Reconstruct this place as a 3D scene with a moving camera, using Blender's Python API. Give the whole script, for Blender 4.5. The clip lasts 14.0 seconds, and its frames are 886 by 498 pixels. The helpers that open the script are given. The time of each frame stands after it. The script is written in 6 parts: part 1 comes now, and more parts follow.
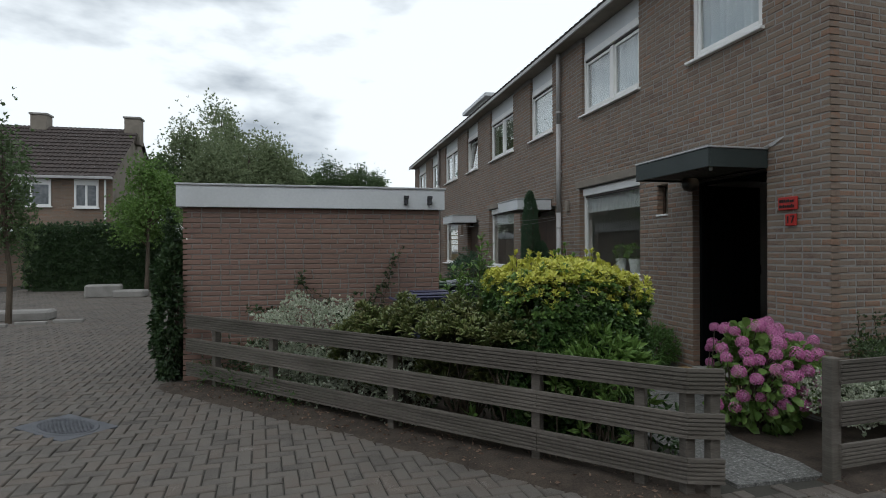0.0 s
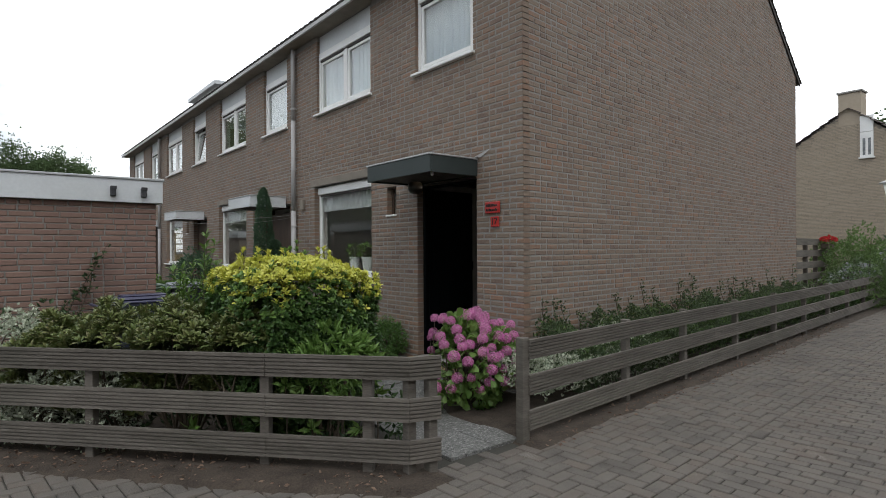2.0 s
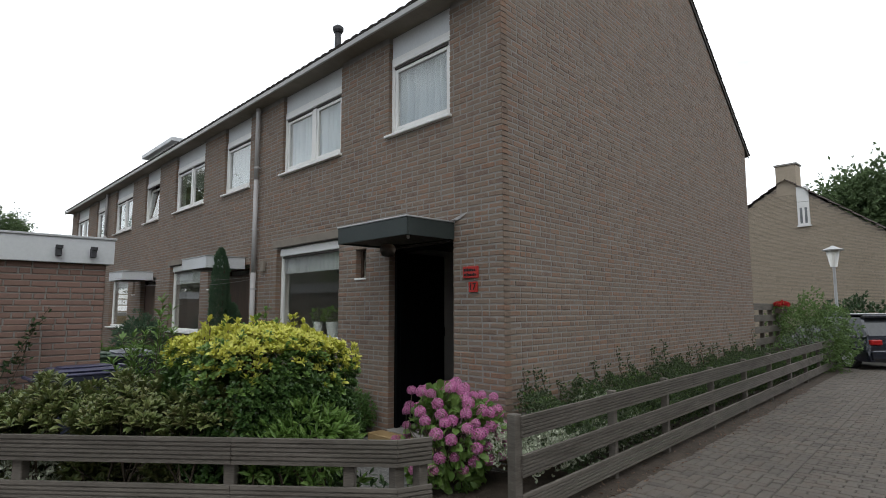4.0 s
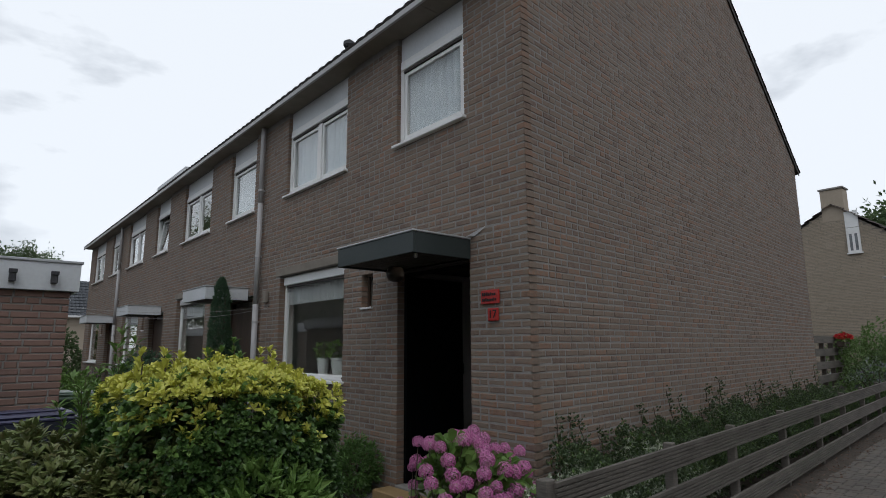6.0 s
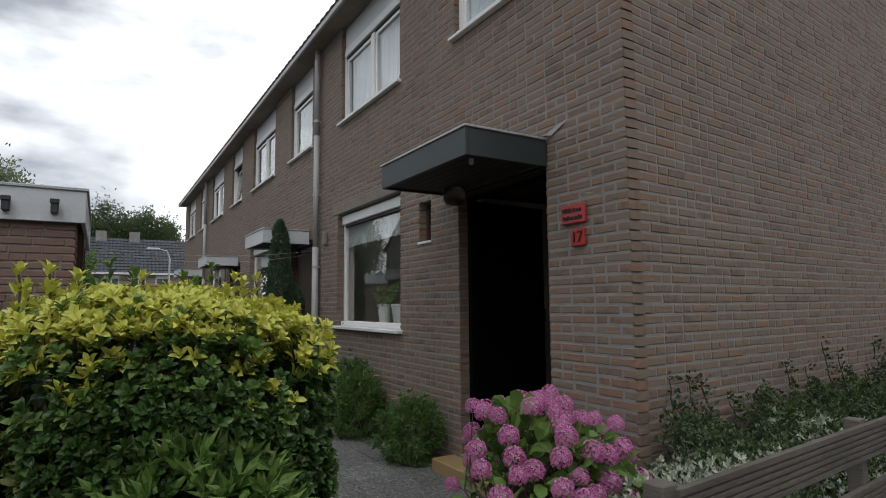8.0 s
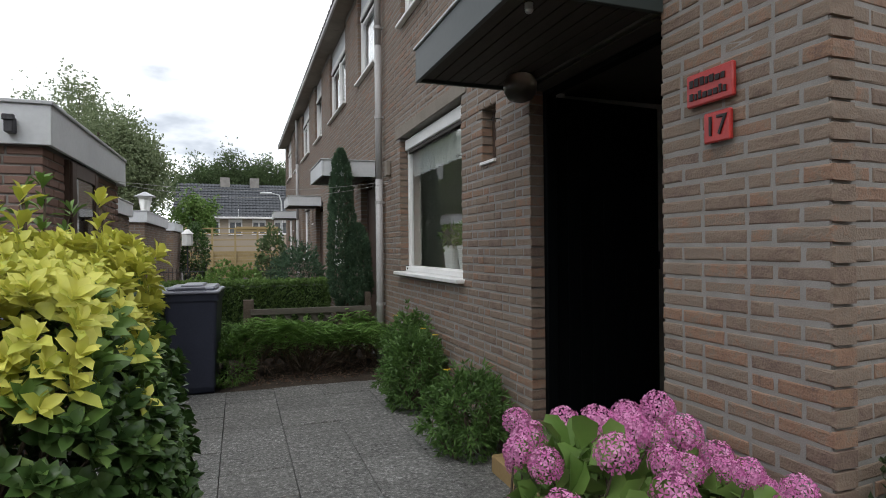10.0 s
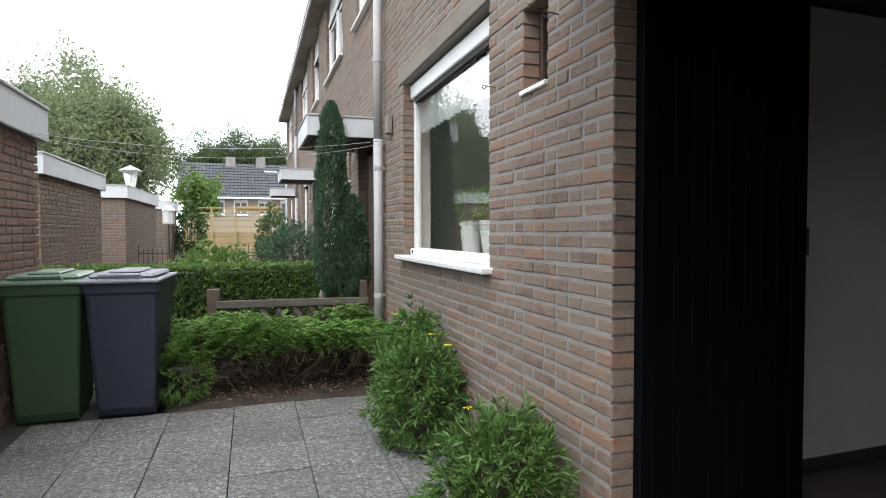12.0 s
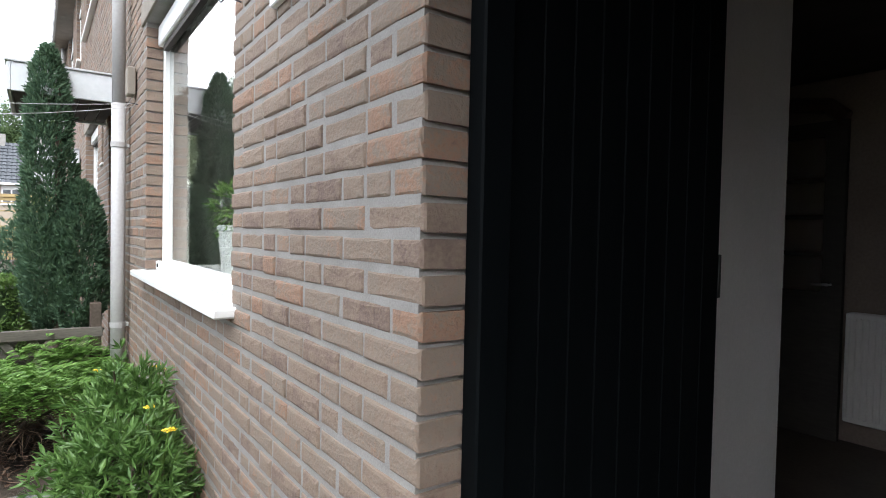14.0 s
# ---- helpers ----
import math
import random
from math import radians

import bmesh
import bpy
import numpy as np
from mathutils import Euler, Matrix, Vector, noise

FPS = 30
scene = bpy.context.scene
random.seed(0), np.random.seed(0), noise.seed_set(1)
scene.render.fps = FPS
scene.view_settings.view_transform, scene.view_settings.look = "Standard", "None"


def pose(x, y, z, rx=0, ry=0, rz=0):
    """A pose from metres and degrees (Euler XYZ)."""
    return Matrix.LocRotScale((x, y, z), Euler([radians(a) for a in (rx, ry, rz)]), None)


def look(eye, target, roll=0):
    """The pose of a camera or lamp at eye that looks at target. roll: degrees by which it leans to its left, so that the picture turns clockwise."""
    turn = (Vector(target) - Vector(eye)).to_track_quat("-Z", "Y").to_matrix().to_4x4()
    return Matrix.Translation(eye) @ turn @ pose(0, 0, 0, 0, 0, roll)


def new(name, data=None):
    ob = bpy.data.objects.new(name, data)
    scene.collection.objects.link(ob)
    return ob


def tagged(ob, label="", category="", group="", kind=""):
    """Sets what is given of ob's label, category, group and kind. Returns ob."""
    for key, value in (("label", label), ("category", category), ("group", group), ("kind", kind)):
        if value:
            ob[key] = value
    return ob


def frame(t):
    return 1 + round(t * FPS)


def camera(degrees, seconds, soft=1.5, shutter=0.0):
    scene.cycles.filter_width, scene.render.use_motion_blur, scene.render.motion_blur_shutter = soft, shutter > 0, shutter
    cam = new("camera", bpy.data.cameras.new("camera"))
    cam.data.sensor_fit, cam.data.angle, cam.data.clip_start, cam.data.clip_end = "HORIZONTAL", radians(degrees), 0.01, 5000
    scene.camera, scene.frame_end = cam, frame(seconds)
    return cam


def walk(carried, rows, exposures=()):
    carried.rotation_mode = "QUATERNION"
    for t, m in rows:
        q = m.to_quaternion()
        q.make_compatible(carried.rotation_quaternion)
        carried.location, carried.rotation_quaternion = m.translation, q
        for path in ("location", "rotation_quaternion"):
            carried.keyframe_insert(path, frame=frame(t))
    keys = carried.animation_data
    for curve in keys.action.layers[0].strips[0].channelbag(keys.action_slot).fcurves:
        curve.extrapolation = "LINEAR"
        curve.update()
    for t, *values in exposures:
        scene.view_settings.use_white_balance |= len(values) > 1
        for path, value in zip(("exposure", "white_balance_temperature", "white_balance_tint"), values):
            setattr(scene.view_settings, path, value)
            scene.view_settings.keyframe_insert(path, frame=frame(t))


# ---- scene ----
cam = camera(75.6, 14.0, soft=0.95)
PATH = [
    (0, (0.661, 0.476, 1.557), (1.107, 2.426, 1.562), -0.2),
    (0.5, (0.686, 0.479, 1.545), (1.362, 2.361, 1.551), -0.2),
    (1, (0.694, 0.466, 1.558), (1.571, 2.263, 1.556), -0.2),
    (1.5, (0.689, 0.472, 1.544), (1.744, 2.171, 1.546), -0.2),
    (2, (0.728, 0.486, 1.536), (1.978, 2.047, 1.537), -0.3),
    (2.5, (0.726, 0.575, 1.541), (2.068, 2.058, 1.543), -0.3),
    (3, (0.706, 0.698, 1.561), (2.077, 2.155, 1.571), -0.3),
    (3.5, (0.689, 0.785, 1.594), (2.062, 2.236, 1.699), -0.1),
    (4, (0.712, 0.857, 1.59), (2.077, 2.302, 1.804), -0.1),
    (4.2, (0.736, 0.898, 1.596), (2.099, 2.342, 1.839), -0.1),
    (6.3, (1.619, 1.613, 1.537), (2.89, 3.119, 1.878), -0.4),
    (6.5, (1.714, 1.709, 1.526), (2.977, 3.222, 1.864), -0.4),
    (7, (1.991, 1.933, 1.49), (3.208, 3.486, 1.82), -0.5),
    (7.5, (2.239, 2.126, 1.443), (3.368, 3.752, 1.726), -0.6),
    (8, (2.483, 2.361, 1.404), (3.508, 4.067, 1.599), -0.5),
    (8.5, (2.752, 2.623, 1.407), (3.681, 4.389, 1.539), -0.4),
    (9, (3.023, 2.888, 1.413), (3.864, 4.701, 1.484), -0.8),
    (9.2, (3.132, 2.996, 1.419), (3.926, 4.831, 1.47), -0.8),
    (11.3, (3.838, 4.35, 1.356), (4.47, 6.247, 1.313), -0.3),
    (11.5, (3.864, 4.499, 1.359), (4.497, 6.395, 1.312), -0.2),
    (12, (3.935, 4.821, 1.346), (4.575, 6.715, 1.285), -0.1),
    (12.5, (4.049, 5.128, 1.35), (4.729, 7.008, 1.283), -0.0),
    (13, (4.188, 5.416, 1.345), (4.945, 7.266, 1.272), 0.1),
    (13.5, (4.394, 5.667, 1.39), (5.436, 7.372, 1.324), 0.5),
    (14, (4.675, 5.809, 1.404), (5.834, 7.438, 1.348), 1.2),
]
EXPOSURES = [(0.0, -0.55, 6150, 5), (1.0, -0.38, 6150, 7), (2.0, -0.03, 6350, 7), (4.0, -0.17, 6350, 7), (5.0, -0.35, 6250, 9), (6.4, -0.77, 6100, 8), (7.0, -0.74, 6150, 8),
             (8.0, -0.42, 6350, 9), (9.0, -0.22, 6450, 9), (11.5, 0.95, 6350, 9), (12.5, 1.35, 6350, 9), (13.2, 1.4, 6300, 9), (14.0, 1.78, 6200, 9)]
walk(cam, [(t, look(eye, target, roll)) for t, eye, target, roll in PATH], EXPOSURES)

# ---- world and sun ----
world = bpy.data.worlds.new("overcast")
scene.world = world
world.use_nodes = True
wn, wl = world.node_tree.nodes, world.node_tree.links
wn.clear()
w_out = wn.new("ShaderNodeOutputWorld")
w_bg = wn.new("ShaderNodeBackground")
w_sky = wn.new("ShaderNodeTexSky")
w_sky.sky_type = "NISHITA"
w_sky.sun_disc = False
w_sky.sun_elevation = radians(50)
w_sky.sun_rotation = radians(215)
w_co = wn.new("ShaderNodeTexCoord")
w_map = wn.new("ShaderNodeMapping")
w_map.inputs["Scale"].default_value = (1.0, 1.0, 2.6)
w_map.inputs["Location"].default_value = (1.7, 0.3, 0.6)
w_noise = wn.new("ShaderNodeTexNoise")
w_noise.inputs["Scale"].default_value = 1.7
w_noise.inputs["Detail"].default_value = 7.0
w_noise.inputs["Roughness"].default_value = 0.52
w_ramp = wn.new("ShaderNodeValToRGB")
w_ramp.color_ramp.elements[0].position = 0.40
w_ramp.color_ramp.elements[0].color = (0.66, 0.70, 0.77, 1)
w_ramp.color_ramp.elements[1].position = 0.495
w_ramp.color_ramp.elements[1].color = (1.66, 1.67, 1.70, 1)
w_scale = wn.new("ShaderNodeMix")
w_scale.data_type = "RGBA"
w_scale.blend_type = "MULTIPLY"
w_scale.inputs["Factor"].default_value = 1.0
w_scale.inputs[7].default_value = (0.1, 0.1, 0.1, 1)
w_mix = wn.new("ShaderNodeMix")
w_mix.data_type = "RGBA"
w_mix.inputs["Factor"].default_value = 0.88
wl.new(w_co.outputs["Generated"], w_map.inputs["Vector"])
wl.new(w_map.outputs["Vector"], w_noise.inputs["Vector"])
wl.new(w_noise.outputs["Fac"], w_ramp.inputs["Fac"])
wl.new(w_sky.outputs["Color"], w_scale.inputs[6])
wl.new(w_scale.outputs[2], w_mix.inputs[6])
wl.new(w_ramp.outputs["Color"], w_mix.inputs[7])
wl.new(w_mix.outputs[2], w_bg.inputs["Color"])
w_bg.inputs["Strength"].default_value = 1.0
wl.new(w_bg.outputs["Background"], w_out.inputs["Surface"])

sun = new("sun", bpy.data.lights.new("sun", "SUN"))
sun.data.energy = 0.7
sun.data.angle = radians(25)
sun.data.color = (1.0, 0.96, 0.9)
sun.matrix_world = look((-10, -14, 22), (0, 0, 0))


# ---- materials ----
def ramp_colors(nt, fac, colors):
    r = nt.nodes.new("ShaderNodeValToRGB")
    els = r.color_ramp.elements
    while len(els) < len(colors):
        els.new(0.5)
    for i, c in enumerate(colors):
        els[i].position = i / max(1, len(colors) - 1)
        els[i].color = (*c, 1)
    nt.links.new(fac, r.inputs["Fac"])
    return r.outputs["Color"]


def material(name, colors, rough=0.8, metal=0.0, scale=8.0, fine=60.0, bump=0.2, vary="", amount=0.35,
             stretch=(1, 1, 1), spec=0.4, coat=0.0, dirt=0.0, dirt_color=(0.05, 0.045, 0.04), sub=0.0, depth=0.004):
    """A surface whose colour runs over `colors` with noise at two sizes; vary: 'object' or 'island' gives each piece a tone of its own."""
    m = bpy.data.materials.new(name)
    m.use_nodes = True
    nt = m.node_tree
    n, l = nt.nodes, nt.links
    b = n["Principled BSDF"]
    co = n.new("ShaderNodeTexCoord")
    mp = n.new("ShaderNodeMapping")
    mp.inputs["Scale"].default_value = stretch
    geo = n.new("ShaderNodeNewGeometry")
    l.new(geo.outputs["Position"], mp.inputs["Vector"])
    n1 = n.new("ShaderNodeTexNoise")
    n1.inputs["Scale"].default_value = scale
    n1.inputs["Detail"].default_value = 4
    n2 = n.new("ShaderNodeTexNoise")
    n2.inputs["Scale"].default_value = fine
    n2.inputs["Detail"].default_value = 3
    l.new(mp.outputs["Vector"], n1.inputs["Vector"])
    l.new(mp.outputs["Vector"], n2.inputs["Vector"])
    mixv = n.new("ShaderNodeMath")
    mixv.operation = "MULTIPLY_ADD"
    mixv.inputs[1].default_value = 0.45
    l.new(n2.outputs["Fac"], mixv.inputs[0])
    half = n.new("ShaderNodeMath")
    half.operation = "MULTIPLY"
    half.inputs[1].default_value = 0.55
    l.new(n1.outputs["Fac"], half.inputs[0])
    l.new(half.outputs[0], mixv.inputs[2])
    spread = n.new("ShaderNodeMapRange")
    spread.inputs["From Min"].default_value = 0.33
    spread.inputs["From Max"].default_value = 0.67
    l.new(mixv.outputs[0], spread.inputs["Value"])
    fac = spread.outputs["Result"]
    if vary:
        if vary == "object":
            oi = n.new("ShaderNodeObjectInfo")
            rnd = oi.outputs["Random"]
        else:
            rnd = geo.outputs["Random Per Island"]
        mx = n.new("ShaderNodeMix")
        mx.inputs["Factor"].default_value = 1 - amount
        l.new(fac, mx.inputs[2])
        l.new(rnd, mx.inputs[3])
        fac = mx.outputs[0]
    col = ramp_colors(nt, fac, colors)
    if dirt:
        n3 = n.new("ShaderNodeTexNoise")
        n3.inputs["Scale"].default_value = 0.9
        n3.inputs["Detail"].default_value = 6
        l.new(geo.outputs["Position"], n3.inputs["Vector"])
        mr = n.new("ShaderNodeMapRange")
        mr.inputs["From Min"].default_value = 0.48
        mr.inputs["From Max"].default_value = 0.72
        mr.inputs["To Max"].default_value = dirt
        l.new(n3.outputs["Fac"], mr.inputs["Value"])
        dm = n.new("ShaderNodeMix")
        dm.data_type = "RGBA"
        l.new(mr.outputs["Result"], dm.inputs["Factor"])
        l.new(col, dm.inputs[6])
        dm.inputs[7].default_value = (*dirt_color, 1)
        col = dm.outputs[2]
    l.new(col, b.inputs["Base Color"])
    b.inputs["Roughness"].default_value = rough
    b.inputs["Metallic"].default_value = metal
    b.inputs["Specular IOR Level"].default_value = spec
    b.inputs["Coat Weight"].default_value = coat
    if sub:
        b.inputs["Transmission Weight"].default_value = 0.0
        tr = n.new("ShaderNodeBsdfTranslucent")
        l.new(col, tr.inputs["Color"])
        ms = n.new("ShaderNodeMixShader")
        ms.inputs[0].default_value = sub
        l.new(b.outputs[0], ms.inputs[1])
        l.new(tr.outputs[0], ms.inputs[2])
        l.new(ms.outputs[0], n["Material Output"].inputs["Surface"])
    if bump:
        bp = n.new("ShaderNodeBump")
        bp.inputs["Strength"].default_value = bump
        bp.inputs["Distance"].default_value = depth
        l.new(mixv.outputs[0], bp.inputs["Height"])
        l.new(bp.outputs["Normal"], b.inputs["Normal"])
    return m


BRICK = [(0.122, 0.084, 0.069), (0.168, 0.119, 0.094), (0.214, 0.158, 0.119), (0.200, 0.159, 0.126), (0.252, 0.150, 0.100), (0.146, 0.101, 0.082)]
m_brick = material("brick_fired", BRICK, 0.88, scale=22, fine=120, bump=1.0, depth=0.006, vary="island", amount=0.42, dirt=0.2, dirt_color=(0.12, 0.10, 0.085))
m_brick_piece = material("brick_fired_single", BRICK, 0.88, scale=22, fine=120, bump=1.0, depth=0.006, vary="object", amount=0.42, dirt=0.2, dirt_color=(0.12, 0.10, 0.085))
DARK_BRICK = [(0.18, 0.118, 0.098), (0.24, 0.15, 0.12), (0.215, 0.135, 0.107), (0.27, 0.175, 0.14)]
m_brick_shed = material("brick_shed", DARK_BRICK, 0.88, scale=14, fine=150, bump=0.6, vary="island", amount=0.35, dirt=0.2)
m_brick_far = material("brick_pale", [(0.30, 0.255, 0.195), (0.39, 0.33, 0.26), (0.35, 0.295, 0.225)], 0.9, scale=9, fine=90, bump=0.3, vary="island", amount=0.3)
m_mortar = material("mortar", [(0.205, 0.194, 0.180), (0.285, 0.271, 0.255)], 0.95, scale=10, fine=200, bump=0.5)
m_lintel = material("concrete_lintel", [(0.19, 0.165, 0.135), (0.26, 0.23, 0.195)], 0.9, scale=5, fine=120, bump=0.3, dirt=0.3)
m_white = material("white_paint", [(0.74, 0.74, 0.73), (0.82, 0.82, 0.81)], 0.4, scale=3, fine=40, bump=0.05, dirt=0.12, dirt_color=(0.4, 0.38, 0.34))
m_white_board = material("white_weathered_board", [(0.58, 0.60, 0.62), (0.68, 0.70, 0.72)], 0.5, scale=2, fine=30, bump=0.1, dirt=0.3, dirt_color=(0.42, 0.42, 0.4))
m_zinc = material("grey_plastic_pipe", [(0.37, 0.36, 0.36), (0.46, 0.45, 0.45)], 0.5, scale=4, fine=50, bump=0.05, dirt=0.3, dirt_color=(0.2, 0.19, 0.18))
m_alu = material("aluminium_trim", [(0.42, 0.43, 0.44), (0.55, 0.56, 0.57)], 0.45, 0.5, scale=6, fine=80, bump=0.05)
m_canopy = material("dark_green_paint", [(0.020, 0.030, 0.030), (0.032, 0.043, 0.042)], 0.45, scale=2, fine=30, bump=0.05, dirt=0.2, dirt_color=(0.06, 0.065, 0.06))
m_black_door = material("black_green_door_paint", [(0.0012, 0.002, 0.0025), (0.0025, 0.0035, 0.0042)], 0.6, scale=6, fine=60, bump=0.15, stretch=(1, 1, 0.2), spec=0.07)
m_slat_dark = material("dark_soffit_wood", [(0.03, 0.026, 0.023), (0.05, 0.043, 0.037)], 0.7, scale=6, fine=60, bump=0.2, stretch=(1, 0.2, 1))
m_fence = material("grey_weathered_wood", [(0.066, 0.057, 0.048), (0.12, 0.106, 0.092), (0.175, 0.156, 0.135)], 0.85, scale=7, fine=70, bump=0.5, stretch=(0.3, 0.3, 2.2), vary="object", amount=0.75, dirt=0.35, dirt_color=(0.06, 0.062, 0.045))
m_brown_wood = material("brown_varnished_wood", [(0.045, 0.026, 0.018), (0.085, 0.05, 0.034)], 0.5, scale=5, fine=50, bump=0.2, stretch=(1, 1, 0.15))
m_old_wood = material("old_brown_wood", [(0.06, 0.045, 0.035), (0.13, 0.10, 0.08)], 0.85, scale=6, fine=60, bump=0.4)
m_roof = material("dark_roof_tile", [(0.035, 0.03, 0.03), (0.06, 0.052, 0.05), (0.05, 0.04, 0.036)], 0.75, scale=5, fine=40, bump=0.3, vary="island", amount=0.5)
m_roof_far = material("grey_roof_tile", [(0.05, 0.055, 0.062), (0.075, 0.08, 0.09)], 0.7, scale=3, fine=30, bump=0.3, vary="island", amount=0.5)
m_roof_brown = material("brown_roof_tile", [(0.05, 0.04, 0.037), (0.078, 0.06, 0.054)], 0.75, scale=3, fine=30, bump=0.3, vary="island", amount=0.5)
PAVER = [(0.045, 0.040, 0.035), (0.095, 0.084, 0.074), (0.135, 0.120, 0.105), (0.115, 0.092, 0.076), (0.24, 0.225, 0.205)]
m_paver = material("street_clinker", PAVER, 0.88, scale=3, fine=120, bump=1.0, vary="island", amount=0.64, dirt=0.45, dirt_color=(0.07, 0.062, 0.055))
m_paver_piece = material("street_clinker_single", PAVER, 0.88, scale=3, fine=120, bump=1.0, vary="object", amount=0.64, dirt=0.45, dirt_color=(0.07, 0.062, 0.055))
m_ground = material("sandy_joint_ground", [(0.065, 0.06, 0.053), (0.105, 0.097, 0.086)], 0.95, scale=3, fine=90, bump=0.5)
m_soil = material("dark_garden_soil", [(0.028, 0.021, 0.016), (0.055, 0.042, 0.032), (0.08, 0.062, 0.047)], 0.95, scale=6, fine=70, bump=1.0, depth=0.02)
m_tile = material("exposed_aggregate_tile", [(0.02, 0.02, 0.019), (0.10, 0.10, 0.095), (0.185, 0.183, 0.175), (0.50, 0.50, 0.48)], 0.85, scale=48, fine=150, bump=1.0, vary="object", amount=0.88, dirt=0.5, dirt_color=(0.085, 0.083, 0.075))
m_concrete = material("grey_concrete", [(0.22, 0.21, 0.195), (0.32, 0.305, 0.285)], 0.9, scale=4, fine=80, bump=0.4, dirt=0.3)
m_iron = material("cast_iron", [(0.05, 0.05, 0.055), (0.09, 0.09, 0.095)], 0.6, 0.6, scale=10, fine=80, bump=0.3)
m_red = material("red_glazed_plate", [(0.35, 0.022, 0.02), (0.45, 0.04, 0.032)], 0.3, scale=20, fine=120, bump=0.3, coat=0.4)
m_ink = material("black_glaze", [(0.012, 0.010, 0.010), (0.02, 0.018, 0.018)], 0.4, bump=0.1)
m_joint = material("dark_street_joint", [(0.035, 0.033, 0.028), (0.06, 0.056, 0.047)], 0.95, scale=5, fine=90, bump=0.3)
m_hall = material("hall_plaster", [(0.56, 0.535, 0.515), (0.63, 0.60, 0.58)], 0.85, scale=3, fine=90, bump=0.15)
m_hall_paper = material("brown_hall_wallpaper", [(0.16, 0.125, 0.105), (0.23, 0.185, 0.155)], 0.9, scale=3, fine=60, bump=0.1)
m_room = material("room_wall_paint", [(0.60, 0.58, 0.55), (0.68, 0.66, 0.63)], 0.9, scale=2, fine=40, bump=0.05)
m_floor = material("dark_tiled_floor", [(0.05, 0.04, 0.033), (0.09, 0.072, 0.058)], 0.5, scale=4, fine=40, bump=0.1)
m_step = material("ochre_step_tile", [(0.28, 0.19, 0.09), (0.36, 0.25, 0.12)], 0.6, scale=6, fine=60, bump=0.2)
m_brass = material("worn_brass", [(0.45, 0.29, 0.11), (0.62, 0.42, 0.18)], 0.4, 0.9, scale=20, fine=100, bump=0.1)
m_curtain = material("white_net_curtain", [(0.60, 0.66, 0.72), (0.74, 0.79, 0.84)], 0.9, scale=6, fine=60, bump=0.05, sub=0.12)
m_lace = material("white_lace", [(0.70, 0.72, 0.73), (0.84, 0.85, 0.86)], 0.9, scale=30, fine=120, bump=0.1, sub=0.35)
m_pot = material("white_glazed_pot", [(0.66, 0.68, 0.67), (0.76, 0.78, 0.77)], 0.35, scale=6, fine=40, bump=0.05)
m_rubber = material("black_rubber", [(0.012, 0.012, 0.012), (0.025, 0.025, 0.025)], 0.8, bump=0.2)


def glass_material(name, tint=(0.92, 0.95, 0.94), rough=0.0):
    m = bpy.data.materials.new(name)
    m.use_nodes = True
    b = m.node_tree.nodes["Principled BSDF"]
    b.inputs["Base Color"].default_value = (*tint, 1)
    b.inputs["Transmission Weight"].default_value = 1.0
    b.inputs["Roughness"].default_value = rough
    b.inputs["IOR"].default_value = 1.5
    return m


m_glass = glass_material("window_glass")
m_milk = glass_material("milk_glass", (0.85, 0.85, 0.82), 0.5)
# brownish lamp glass, its tint darkened for the shade under the canopy
m_shaded_glass = glass_material("brown_shaded_glass", (0.22, 0.18, 0.15), 0.3)


# ---- mesh helpers ----
def mesh_of(name, verts, faces, mat, smooth=False):
    me = bpy.data.meshes.new(name)
    me.from_pydata([tuple(map(float, v)) for v in verts], [], [tuple(map(int, f)) for f in faces])
    me.materials.append(mat)
    if smooth:
        me.polygons.foreach_set("use_smooth", [True] * len(me.polygons))
    me.update()
    return me


def part(name, geo, mat, parent=None, label="", smooth=False):
    """One mesh object from (verts, faces), under a thing or a part."""
    ob = new(name, mesh_of(name, geo[0], geo[1], mat, smooth))
    if parent:
        ob.parent = parent
    if label:
        ob["label"] = label
    return ob


def thing(name, label, category, at=(0, 0, 0), turn=0.0, group="", kind=""):
    ob = new(name)
    ob.empty_display_size = 0.1
    ob.matrix_world = pose(*at, 0, 0, turn)
    return tagged(ob, label, category, group, kind)


def join(*geos):
    vs, fs, o = [], [], 0
    for v, f in geos:
        vs.extend(v)
        fs.extend([tuple(i + o for i in q) for q in f])
        o += len(v)
    return vs, fs


def moved(geo, m):
    return [tuple(m @ Vector(v)) for v in geo[0]], geo[1]


